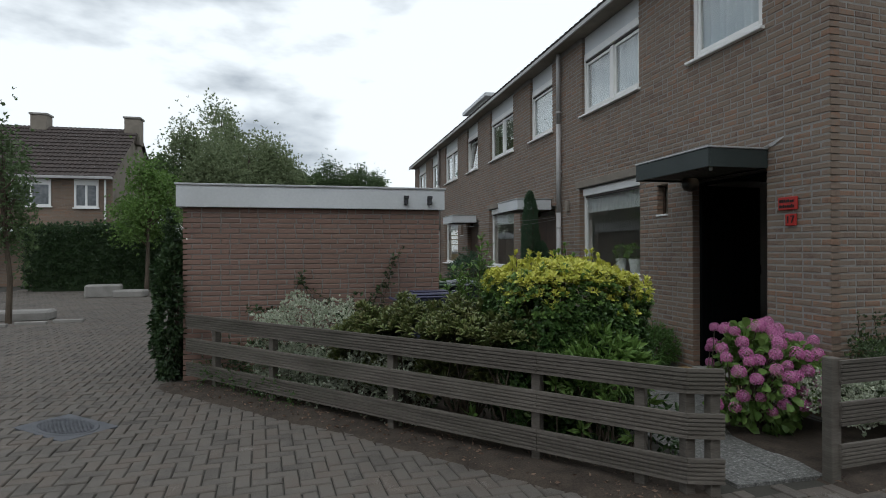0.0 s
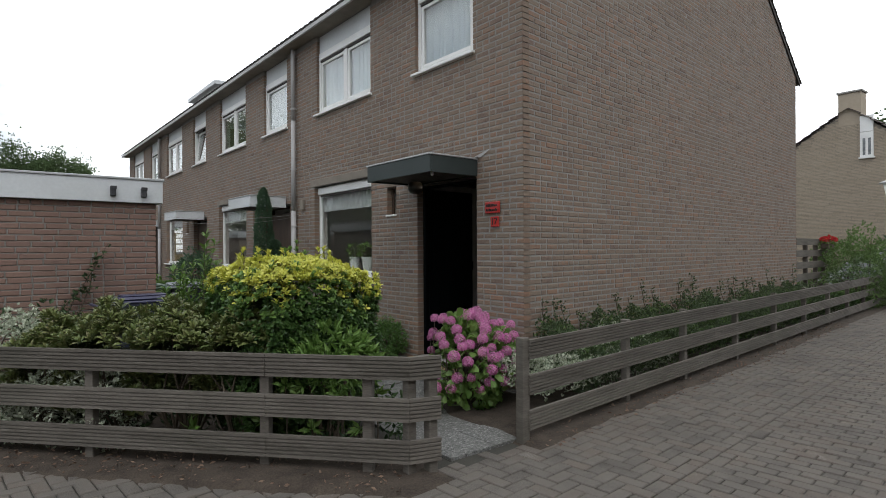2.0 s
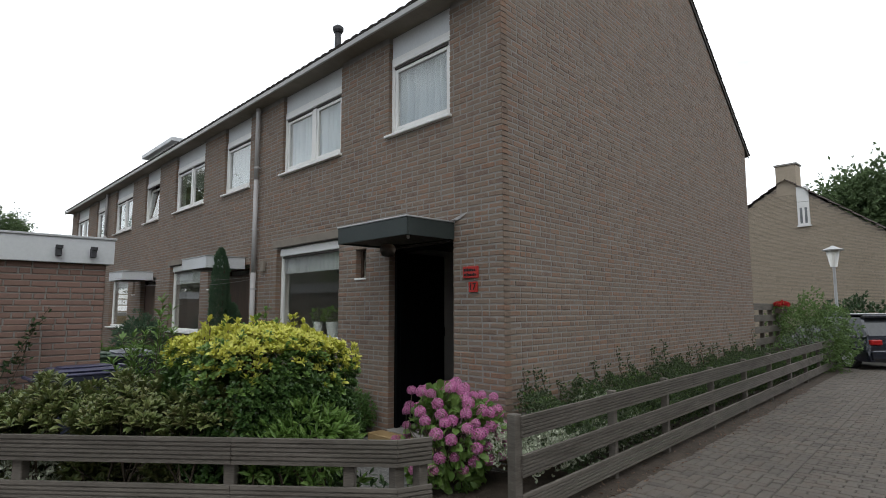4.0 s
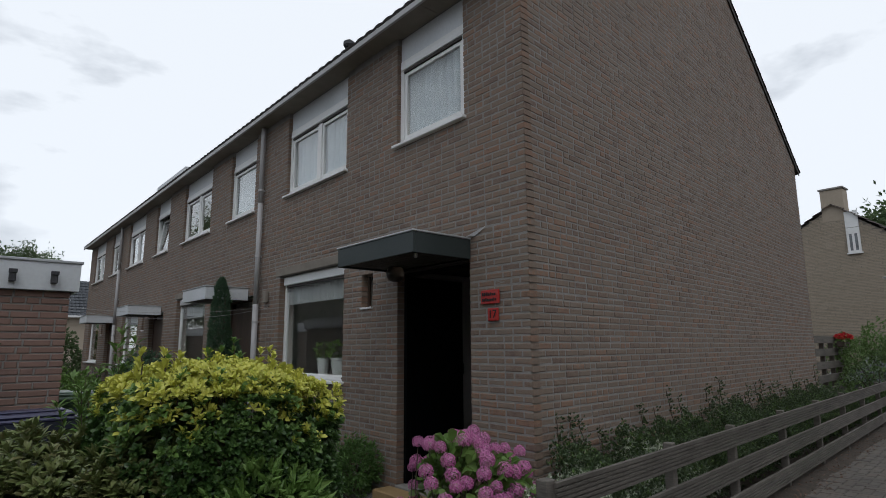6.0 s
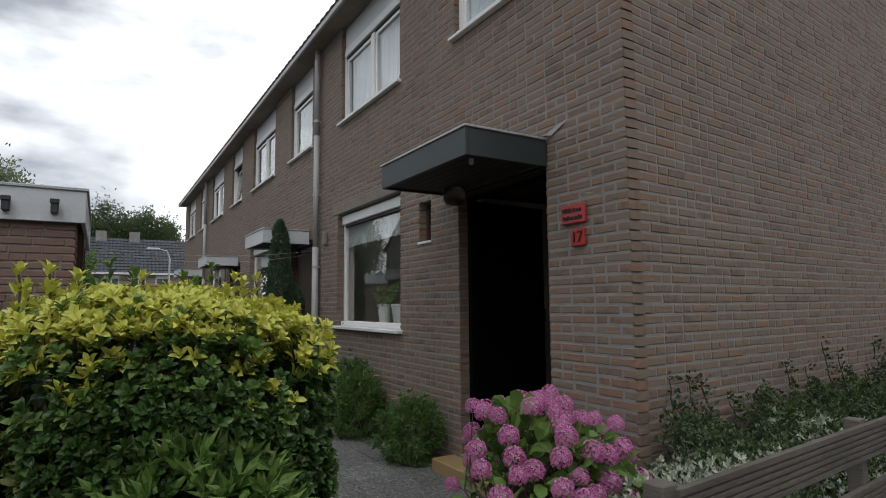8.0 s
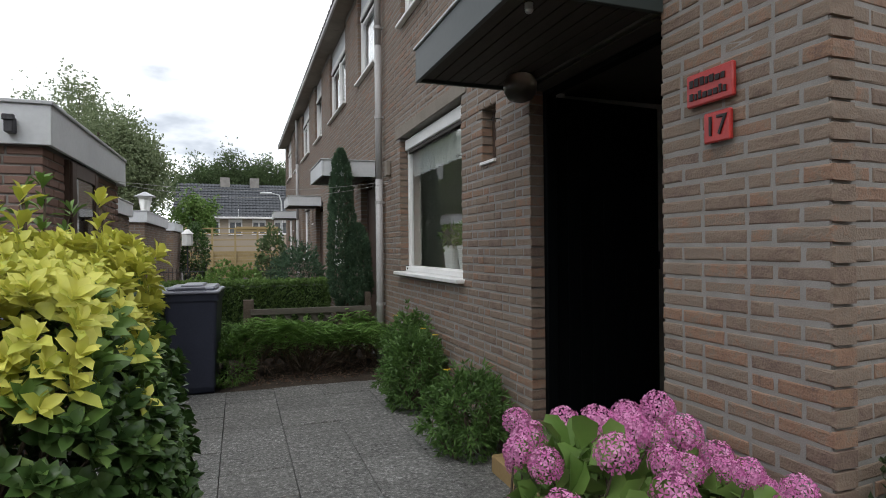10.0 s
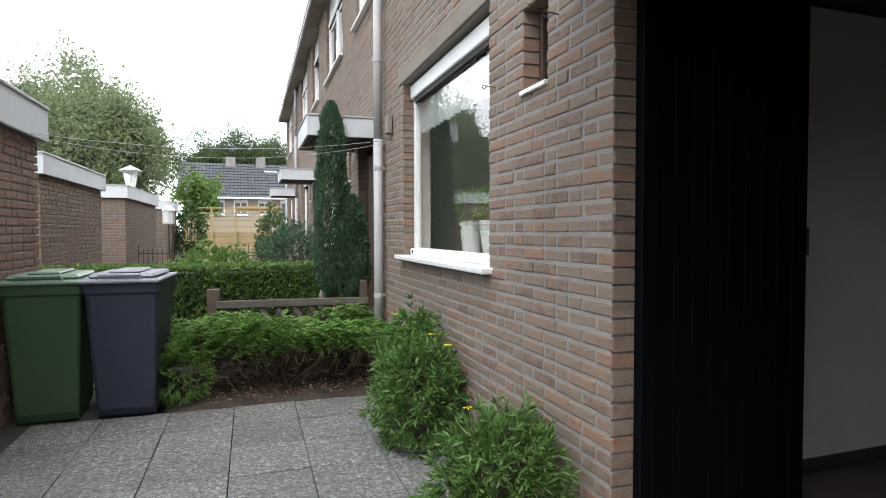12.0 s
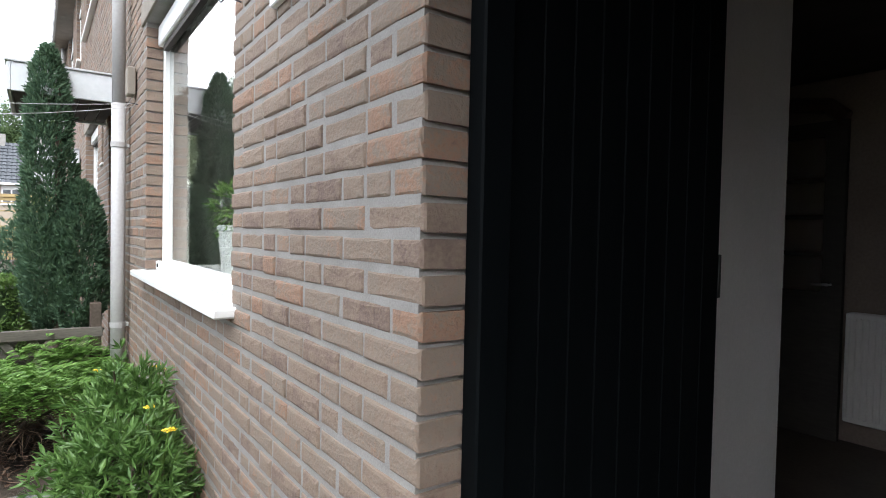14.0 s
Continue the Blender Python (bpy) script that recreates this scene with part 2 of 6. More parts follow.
def box(x0, x1, y0, y1, z0, z1, b=0.0):
    """A box, with edges chamfered by b."""
    if not b:
        v = [(x, y, z) for x in (x0, x1) for y in (y0, y1) for z in (z0, z1)]
        return v, [(0, 1, 3, 2), (4, 6, 7, 5), (0, 4, 5, 1), (2, 3, 7, 6), (0, 2, 6, 4), (1, 5, 7, 3)]
    lo, hi, v, ix = (x0, y0, z0), (x1, y1, z1), [], {}
    for s in [(i, j, k) for i in (0, 1) for j in (0, 1) for k in (0, 1)]:
        for a in range(3):
            ix[s, a] = len(v)
            v.append(tuple((hi[c] - (b if c != a else 0)) if s[c] else (lo[c] + (b if c != a else 0)) for c in range(3)))
    f = []
    for a in range(3):
        p, q = (a + 1) % 3, (a + 2) % 3
        for s in (0, 1):
            cyc = []
            for u, w in ((0, 0), (1, 0), (1, 1), (0, 1)):
                k = [0, 0, 0]
                k[a], k[p], k[q] = s, u, w
                cyc.append(ix[tuple(k), a])
            f.append(tuple(cyc if s else cyc[::-1]))
        for u in (0, 1):
            for w in (0, 1):
                k0, k1 = [0, 0, 0], [0, 0, 0]
                k0[p] = k1[p] = u
                k0[q] = k1[q] = w
                k1[a] = 1
                quad = (ix[tuple(k0), p], ix[tuple(k1), p], ix[tuple(k1), q], ix[tuple(k0), q])
                f.append(quad if u == w else quad[::-1])
    for s in [(i, j, k) for i in (0, 1) for j in (0, 1) for k in (0, 1)]:
        t = (ix[s, 0], ix[s, 1], ix[s, 2])
        f.append(t if sum(s) % 2 else t[::-1])
    return v, f


def tube(points, radii, sides=10, cap=True):
    """A round bar along points; radii: one, or one a point."""
    if not hasattr(radii, "__len__"):
        radii = [radii] * len(points)
    v, f = [], []
    pts = [Vector(p) for p in points]
    for i, p in enumerate(pts):
        d = (pts[min(i + 1, len(pts) - 1)] - pts[max(i - 1, 0)]).normalized()
        a = d.orthogonal().normalized() if abs(d.z) < 0.9 else Vector((1, 0, 0)).cross(d).normalized()
        c = d.cross(a)
        for k in range(sides):
            t = 2 * math.pi * k / sides
            v.append(tuple(p + radii[i] * (math.cos(t) * a + math.sin(t) * c)))
    for i in range(len(pts) - 1):
        for k in range(sides):
            j = (k + 1) % sides
            f.append((i * sides + k, i * sides + j, (i + 1) * sides + j, (i + 1) * sides + k))
    if cap:
        f.append(tuple(range(sides))[::-1])
        f.append(tuple((len(pts) - 1) * sides + k for k in range(sides)))
    return v, f


def lathe(profile, sides=20):
    """A turned body from (radius, z) pairs."""
    return tube([(0, 0, z) for _, z in profile], [max(r, 1e-4) for r, _ in profile], sides)


def wall_cells(u0, u1, z0, z1, holes):
    """The rectangles (u0, u1, z0, z1) left of a wall when the holes are taken out."""
    us = sorted({u0, u1, *[h[0] for h in holes], *[h[1] for h in holes]})
    us = [u for u in us if u0 <= u <= u1]
    out = []
    for a, b in zip(us, us[1:]):
        cut = sorted((h[2], h[3]) for h in holes if h[0] < (a + b) / 2 < h[1])
        z = z0
        for p, q in cut:
            if p > z:
                out.append((a, b, z, p))
            z = max(z, q)
        if z < z1:
            out.append((a, b, z, z1))
    return out


COURSE, JOINT = 0.0635, 0.011


def brick_rows(u0, u1, z0, z1, holes, rng, length=0.21, limit=None):
    """Bricks (u0, u1, z0, z1) in a wild bond of stretchers and headers round the holes; limit(u) gives the top of the wall at u."""
    out, k, z = [], 0, z0
    while z + COURSE <= z1 + 0.02:
        zt, zb = z + COURSE - JOINT, z
        spans = [(u0, u1)]
        for h in holes:
            if h[2] < (zb + zt) / 2 < h[3]:
                spans = [s for a, b in spans for s in ((a, min(b, h[0])), (max(a, h[1]), b)) if s[1] - s[0] > 0.02]
        for a, b in spans:
            u = a
            first = k % 2
            while u < b - 0.02:
                w = length * rng.uniform(0.97, 1.02) if rng.random() < 0.66 else 0.095
                if u == a:
                    w = 0.1 if first else length
                e = u + w
                if b - e < 0.06:
                    e = b
                if limit is None or zt < limit((u + e) / 2) - 0.02:
                    out.append((u, e if e >= b - 1e-6 else e - JOINT * 0 , zb, zt, e >= b - 1e-6))
                u = e + (0 if e >= b - 1e-6 else JOINT)
        z += COURSE
        k += 1
    return [(a, b, c, d) for a, b, c, d, _ in out]


def worn_brick_geo(bricks, to_world, rng, proud=0.0026):
    """Bricks with uneven, rounded arrises: back loop, edge loop, chamfer loop and a face that is not quite flat."""
    v, f = [], []
    for a, b, c, d in bricks:
        p = proud + rng.uniform(-0.002, 0.003)
        w, h = b - a, d - c
        nu = 4 if w > 0.14 else 2
        ring = [(i / nu, 0.0) for i in range(nu)] + [(1.0, 0.0), (1.0, 0.5)] + [(1 - i / nu, 1.0) for i in range(nu)] + [(0.0, 1.0), (0.0, 0.5)]
        n, o = len(ring), len(v)
        mid = (a + b) / 2, (c + d) / 2
        for depth_, shrink, jit in ((-0.03, 0.0, 0.0), (p - 0.006, 0.0005, 0.0016), (p - 0.0018, 0.0035, 0.0016), (p, 0.009, 0.003)):
            for s, t in ring:
                u, z = a + w * s, c + h * t
                u += (shrink if s < 0.02 else -shrink if s > 0.98 else 0) + rng.uniform(-jit, jit)
                z += (shrink if t < 0.02 else -shrink if t > 0.98 else 0) + rng.uniform(-jit, jit) * 0.8
                v.append(to_world(u, depth_ + (rng.uniform(-0.0008, 0.0008) if depth_ > 0 else 0), z))
        for r in range(3):
            for k in range(n):
                j = (k + 1) % n
                f.append((o + r * n + k, o + r * n + j, o + (r + 1) * n + j, o + (r + 1) * n + k))
        v.append(to_world(mid[0], p + rng.uniform(-0.001, 0.0012), mid[1]))
        f += [(o + 3 * n + k, o + 3 * n + (k + 1) % n, o + 4 * n) for k in range(n)]
    return v, f


def brick_geo(bricks, to_world, rng, proud=0.0034, bev=0.0042):
    """All bricks of a wall in one mesh: each has a front, four chamfers and four sides. to_world(u, out, z) places a point."""
    v, f = [], []
    for a, b, c, d in bricks:
        p = proud + rng.uniform(-0.002, 0.0025)
        a, b, c, d = a + rng.uniform(0, 0.004), b - rng.uniform(0, 0.004), c + rng.uniform(-0.0015, 0.003), d - rng.uniform(-0.0015, 0.003)
        o = len(v)
        for uu, zz, dd in ((a, c, -0.03), (b, c, -0.03), (b, d, -0.03), (a, d, -0.03),
                           (a, c, p - bev), (b, c, p - bev), (b, d, p - bev), (a, d, p - bev),
                           (a + bev * rng.uniform(0.6, 1.7), c + bev * rng.uniform(0.6, 1.5), p), (b - bev * rng.uniform(0.6, 1.7), c + bev * rng.uniform(0.6, 1.5), p), (b - bev * rng.uniform(0.6, 1.7), d - bev * rng.uniform(0.6, 1.5), p), (a + bev * rng.uniform(0.6, 1.7), d - bev * rng.uniform(0.6, 1.5), p)):
            v.append(to_world(uu, dd, zz))
        for r in (0, 4):
            for k in range(4):
                j = (k + 1) % 4
                f.append((o + r + k, o + r + j, o + r + 4 + j, o + r + 4 + k))
        f.append((o + 8, o + 9, o + 10, o + 11))
    return v, f

# ---- large structure: ground ----
FX, GY = 5.2, 4.7            # facade and gable planes
SKEW = 0.0894                # the gable is not quite square to the facade
REAR = 15.1                  # rear wall
SHIFT = [0.0, 5.22, 10.43, 15.62]
ROW_END = 26.0


def skewed(geo):
    """Lays the south end of a piece of the house along the skewed gable, fading out towards the far end of the row."""
    v, f = geo
    return [(x, y + SKEW * (x - FX) * min(1.0, max(0.0, (ROW_END - y) / (ROW_END - GY - 0.2))), z) for x, y, z in v], f


tagged(part("ground", ([(-900, -900, -0.045), (900, -900, -0.045), (900, 900, -0.045), (-900, 900, -0.045)], [(0, 1, 2, 3)]), m_ground),
       "flat sandy ground running out to the horizon", "ground", kind="structure")

# ---- house row: facade wall ----
door_holes, win_holes, slot_holes = [], [], []
for s in SHIFT:
    door_holes.append((5.45 + s, 6.62 + s, -0.1, 2.40))
    slot_holes.append((7.125 + s, 7.355 + s, 2.02, 2.43))
    win_holes.append((7.78 + s, 9.66 + s, 1.14, 2.62))
    win_holes.append((5.50 + s + (0.08 if 5 < s < 6 else 0), 6.65 + s + (0.08 if 5 < s < 6 else 0), 3.86, 5.22))
    win_holes.append((7.79 + s, 9.55 + s, 3.86, 5.22))
lintels = [(7.66 + s, 9.80 + s, 2.62, 2.75) for s in SHIFT]
holes = door_holes + win_holes + slot_holes
wide = [(a - 0.01, b + 0.01, c - 0.01, d + 0.01) for a, b, c, d in holes]

wall_west = tagged(part("wall_west", join(*[box(FX + 0.01, FX + 0.11, a, b, c, d) for a, b, c, d in wall_cells(GY + 0.015, ROW_END, -0.3, 5.24, wide)]), m_mortar),
                   "brown-beige brick front wall with grey mortar joints", "wall", kind="structure")
tagged(part("wall_inner", join(*[box(FX + 0.14, FX + 0.26, a, b, c, d) for a, b, c, d in wall_cells(GY + 0.3, ROW_END - 0.3, 0, 5.2, holes)]), m_room),
       "painted inner leaf of the front wall", "wall", kind="structure")

# ---- gable wall ----
def gable_top(x):
    return min(5.19 + 0.635 * (x - 4.88), 5.26 + 0.635 * (15.35 - x))


RIDGE = (5.26 - 5.19 + 15.35 * 0.635 + 4.88 * 0.635) / 1.27
profile = [(FX + 0.015, -0.3), (REAR, -0.3), (REAR, gable_top(REAR)), (RIDGE, gable_top(RIDGE)), (FX + 0.015, gable_top(FX))]


def prism(points, y0, y1):
    n = len(points)
    v = [(x, y0, z) for x, z in points] + [(x, y1, z) for x, z in points]
    f = [tuple(range(n)), tuple(range(n, 2 * n))[::-1]] + [(i, (i + 1) % n, n + (i + 1) % n, n + i) for i in range(n)]
    return v, f


wall_south = tagged(part("wall_south", skewed(prism(profile, GY + 0.01, GY + 0.11)), m_mortar),
                    "windowless brown-beige brick gable wall of the end house", "wall", kind="structure")
tagged(part("wall_north", prism(profile, ROW_END - 0.12, ROW_END), m_brick), "far brick gable wall closing the row", "wall", kind="structure")
tagged(part("wall_east", skewed(box(REAR - 0.1, REAR, GY + 0.12, ROW_END - 0.12, -0.3, 5.3)), m_brick), "brick rear wall of the row", "wall", kind="structure")

# party walls, floors and room backs inside
tagged(part("floor", skewed(box(FX + 0.27, REAR - 0.12, GY + 0.13, ROW_END - 0.13, -0.05, 0.12)), m_floor), "dark tiled ground floor indoors", "floor", kind="structure")
tagged(part("floor_upper", skewed(box(FX + 0.27, REAR - 0.12, GY + 0.13, ROW_END - 0.13, 2.72, 2.95)), m_room), "upper floor slab between the storeys", "floor", kind="structure")
for i, y in enumerate([GY + 0.13, 10.25, 15.45, 20.65]):
    tagged(part("wall_party_%d" % (i + 1), (skewed(box(FX + 0.27, REAR - 0.12, y, y + 0.12, 0.13, 2.71)) if i == 0 else box(FX + 0.27, REAR - 0.12, y, y + 0.12, 0.13, 2.71)), m_room), "painted inner wall between the houses", "wall", kind="structure")
tagged(part("wall_room_back", box(9.4, 9.5, 7.2, ROW_END - 0.2, 0.13, 2.71), m_room), "painted back wall of the front rooms", "wall", kind="structure")
tagged(part("wall_upper_back", box(8.2, 8.3, GY + 0.55, ROW_END - 0.2, 2.96, 5.0), m_room), "painted back wall of the upper rooms", "wall", kind="structure")

# ---- roof ----
roof = thing("roof", "tiled pitched roof with white-grey boxed eaves", "roof", kind="structure")


def roof_tiles(x0, z0, x1, z1, y0, y1, nrow, ncol, lift=0.03, wavy=0.02):
    """Overlapping tile courses on a slope from the eave (x0, z0) to the ridge (x1, z1)."""
    v, f = [], []
    nx, nz = -(z1 - z0), (x1 - x0)
    L = math.hypot(nx, nz)
    nx, nz = nx / L, nz / L
    if nz < 0:
        nx, nz = -nx, -nz
    for r in range(nrow):
        a, b = r / nrow, (r + 1.08) / nrow
        for c in range(ncol):
            ya, yb = y0 + (y1 - y0) * c / ncol, y0 + (y1 - y0) * (c + 0.97) / ncol
            o = len(v)
            for t, h in ((a, lift), (b, 0.005)):
                for k in range(4):
                    y = ya + (yb - ya) * k / 3
                    hh = h + wavy * math.sin(math.pi * k / 3)
                    v.append((x0 + (x1 - x0) * t + nx * hh, y, z0 + (z1 - z0) * t + nz * hh))
            for k in range(3):
                f.append((o + k, o + k + 1, o + 5 + k, o + 4 + k))
            base = len(v)
            for k in range(4):
                y = ya + (yb - ya) * k / 3
                v.append((x0 + (x1 - x0) * a, y, z0 + (z1 - z0) * a))
            for k in range(3):
                f.append((base + k, base + k + 1, o + k + 1, o + k))
    return v, f


rz = gable_top(RIDGE) + 0.06
part("roof_deck", skewed(join(prism([(4.97, 5.302), (RIDGE, rz), (RIDGE, rz - 0.055), (4.97, 5.249)], GY - 0.02, ROW_END + 0.05),
                              prism([(15.36, 5.315), (RIDGE + 0.001, rz), (RIDGE + 0.001, rz - 0.055), (15.36, 5.262)], GY - 0.02, ROW_END + 0.05))), m_slat_dark, roof)
tagged(part("roof_tile", skewed(join(roof_tiles(4.94, 5.285, RIDGE, rz + 0.01, GY - 0.04, ROW_END + 0.08, 18, 110, 0.02, 0.015), roof_tiles(15.40, 5.295, RIDGE, rz + 0.01, GY - 0.04, ROW_END + 0.08, 18, 110))), m_roof, roof), kind="stuff")
part("gutter_board", box(4.935, 4.968, GY - 0.04, ROW_END + 0.05, 5.205, 5.275, 0.004), m_zinc, roof, "grey edge board under the tiles")
for i in range(17):
    y0 = GY - 0.02 + i * 1.26
    part("soffit_board", box(4.97, FX + 0.05, y0, min(y0 + 1.252, ROW_END), 5.225, 5.243), m_lintel, roof, "grey soffit board")
part("verge_board", skewed(prism([(15.36, 5.262), (RIDGE, rz - 0.055), (RIDGE, rz - 0.085), (15.36, 5.232)], GY - 0.022, GY - 0.006)), m_slat_dark, roof)
part("verge_board", skewed(prism([(4.97, 5.249), (RIDGE, rz - 0.055), (RIDGE, rz - 0.085), (4.97, 5.219)], GY - 0.022, GY - 0.006)), m_slat_dark, roof)
flue = thing("roof_flue", "short dark metal flue pipe on the roof", "flue", (6.27, 9.58, 6.14))
part("pipe", lathe([(0.06, 0), (0.06, 0.62)], 12), m_iron, flue, smooth=True)
part("cap", lathe([(0.075, 0.6), (0.10, 0.64), (0.10, 0.70), (0.05, 0.74)], 12), m_iron, flue)

# dormer far along the row
dormer = thing("dormer", "flat-roofed white dormer with windows on the tiled roof", "dormer")
for y in (17.2, 19.5):
    part("cheek", box(5.95, 7.9, y, y + 0.1, 5.55, 6.24), m_white_board, dormer)
part("flat_roof", box(5.78, 8.0, 17.05, 19.75, 6.24, 6.36, 0.01), m_white_board, dormer)
part("front_frame", join(box(5.92, 5.98, 17.3, 19.5, 5.55, 5.78), box(5.92, 5.98, 17.3, 19.5, 6.16, 6.24), *[box(5.92, 5.98, y, y + 0.07, 5.78, 6.16) for y in (17.3, 18.0, 18.7, 19.43)]), m_white, dormer)
for y in (17.37, 18.07, 18.77):
    part("pane", box(5.945, 5.952, y, y + 0.63, 5.78, 6.16), m_glass, dormer)

# ---- windows ----
def pane_part(parent, x, y0, y1, z0, z1):
    p = part("pane", box(x, x + 0.006, y0, y1, z0, z1), m_glass, parent, "clear window pane")
    p.visible_shadow = False
    return p


def frame_bars(x0, x1, y0, y1, z0, z1, w):
    """Four bars of a frame, mitre-free: posts run full height."""
    return [box(x0, x1, y0, y0 + w, z0, z1, 0.004), box(x0, x1, y1 - w, y1, z0, z1, 0.004),
            box(x0 + 0.001, x1 - 0.001, y0 + w, y1 - w, z0, z0 + w, 0.004), box(x0 + 0.001, x1 - 0.001, y0 + w, y1 - w, z1 - w, z1, 0.004)]


def curtain_geo(x, y0, y1, z0, z1, folds, depth, rng):
    n = folds * 8
    v, f = [], []
    ph = [rng.uniform(-0.5, 0.5) for _ in range(n + 1)]
    for j in range(5):
        z = z0 + (z1 - z0) * j / 4
        for i in range(n + 1):
            a = 2 * math.pi * i * folds / n
            v.append((x + depth * (math.sin(a) + 0.4 * math.sin(0.37 * a + ph[i] * 0.4)), y0 + (y1 - y0) * i / n, z))
    for j in range(4):
        for i in range(n):
            f.append((j * (n + 1) + i, j * (n + 1) + i + 1, (j + 1) * (n + 1) + i + 1, (j + 1) * (n + 1) + i))
    return v, f


WINDOW_NO = [0]


def upper_window(y0, y1, two_light, rng, open_tilt=False, curtain=True):
    WINDOW_NO[0] += 1
    w = thing("window_%d" % WINDOW_NO[0], "white-framed upper window with panel above and net curtain" if curtain else "white-framed upper window with white panel above",
              "window", kind="structure")
    z0, z1 = 3.86, 5.22
    xf = FX + 0.055
    part("head_panel", box(xf + 0.01, xf + 0.05, y0, y1, 4.93, z1, 0.003), m_white_board, w, "cream board panel over the window")
    fr = part("window_frame", join(*frame_bars(xf, xf + 0.07, y0, y1, z0 + 0.005, 4.928, 0.065)), m_white, w)
    part("shutter_box", box(xf - 0.015, xf + 0.03, y0 + 0.02, y1 - 0.02, 4.80, 4.86, 0.006), m_white, fr)
    part("guide_slot", box(xf - 0.006, xf + 0.02, y0 + 0.066, y1 - 0.066, 4.765, 4.79), m_slat_dark, fr, "dark shutter slot")
    part("window_sill", box(FX - 0.05, xf + 0.02, y0 - 0.04, y1 + 0.04, z0 - 0.03, z0 + 0.004, 0.006), m_white, w)
    mid = y0 + (y1 - y0) * 0.47
    if two_light:
        part("mullion", box(xf - 0.004, xf + 0.066, mid - 0.05, mid + 0.05, z0 + 0.07, 4.862, 0.004), m_white, w)
        lights = [(y0 + 0.066, mid - 0.051), (mid + 0.051, y1 - 0.066)]
    else:
        lights = [(y0 + 0.066, y1 - 0.066)]
    for a, b in lights:
        sash = part("sash", join(*frame_bars(xf + 0.012, xf + 0.06, a + 0.002, b - 0.002, z0 + 0.075, 4.76, 0.045)), m_white, w)
        pane_part(sash, xf + 0.035, a + 0.047, b - 0.047, z0 + 0.12, 4.715)
        if open_tilt:
            sash.matrix_basis = Matrix.Translation((xf, 0, z0 + 0.08)) @ pose(0, 0, 0, 0, 6, 0) @ Matrix.Translation((-xf, 0, -z0 - 0.08))
    if curtain:
        part("net_curtain", curtain_geo(FX + 0.185, y0 + 0.05, y1 - 0.05, z0 + 0.02, 4.85, 12 if two_light else 8, 0.042, rng), m_curtain, w, smooth=True)
    return w


rng_w = random.Random(4)
for i, s in enumerate(SHIFT):
    upper_window(5.50 + s + (0.08 if i == 1 else 0), 6.65 + s + (0.08 if i == 1 else 0), False, rng_w, open_tilt=(i == 2), curtain=(i != 2))
    upper_window(7.79 + s, 9.55 + s, True, rng_w, curtain=(i != 1))


def lower_window(y0, y1, rng, near):
    WINDOW_NO[0] += 1
    w = thing("window_%d" % WINDOW_NO[0], "wide white-framed ground-floor window with lace valance", "window", kind="structure")
    z0, z1 = 1.14, 2.62
    xf = FX + 0.10
    fr = part("window_frame", join(*frame_bars(xf, xf + 0.05, y0 + 0.004, y1 - 0.004, z0 + 0.01, z1 - 0.006, 0.058)), m_white, w)
    part("shutter_box", box(xf - 0.03, xf + 0.02, y0 + 0.006, y1 - 0.006, 2.49, 2.61, 0.008), m_white, w)
    part("guide_slot", box(xf - 0.01, xf + 0.02, y0 + 0.072, y1 - 0.072, 2.455, 2.487), m_slat_dark, w, "dark shutter slot")
    part("window_sill", box(FX - 0.065, xf + 0.02, y0 - 0.055, y1 + 0.055, z0 - 0.032, z0 + 0.003, 0.006), m_white, w, "white projecting sill board")
    part("sill_apron", box(FX + 0.065, xf - 0.002, y0 + 0.006, y1 - 0.006, z0 + 0.005, z0 + 0.06, 0.006), m_white, w)
    for y in (y0 + 0.09, y1 - 0.09):
        part("drain_plug", moved(lathe([(0.012, 0), (0.012, 0.006)], 10), pose(FX + 0.064, y, z0 + 0.035, 0, -90, 0)), m_rubber, w)
    pane_part(fr, xf + 0.025, y0 + 0.06, y1 - 0.06, z0 + 0.066, z1 - 0.064)
    part("lace_valance", curtain_geo(FX + 0.17, y0 + 0.04, y1 - 0.04, 2.20, 2.47, 15, 0.018, rng), m_lace, w, "white lace valance", smooth=True)
    part("window_ledge", box(FX + 0.19, FX + 0.44, y0 + 0.002, y1 - 0.002, z0 + 0.0, z0 + 0.03, 0.005), m_white, w)
    return w


for i, s in enumerate(SHIFT):
    lower_window(7.78 + s, 9.66 + s, rng_w, i == 0)
    tagged(part("lintel", box(FX - 0.003, FX + 0.1, 7.66 + s, 9.80 + s, 2.632, 2.752, 0.004), m_lintel), "grey-beige concrete lintel over the window", "lintel", kind="structure")

# slot windows beside the doors
for i, s in enumerate(SHIFT):
    WINDOW_NO[0] += 1
    w = thing("window_%d" % WINDOW_NO[0], "narrow slot window with brown frame and white sill", "window", kind="structure")
    part("window_frame", join(*frame_bars(FX + 0.09, FX + 0.13, 7.125 + s, 7.355 + s, 2.02, 2.43, 0.03)), m_brown_wood, w)
    pane_part(w, FX + 0.108, 7.155 + s, 7.325 + s, 2.05, 2.40)
    part("window_sill", box(FX - 0.012, FX + 0.09, 7.112 + s, 7.368 + s, 2.004, 2.028, 0.004), m_white, w)

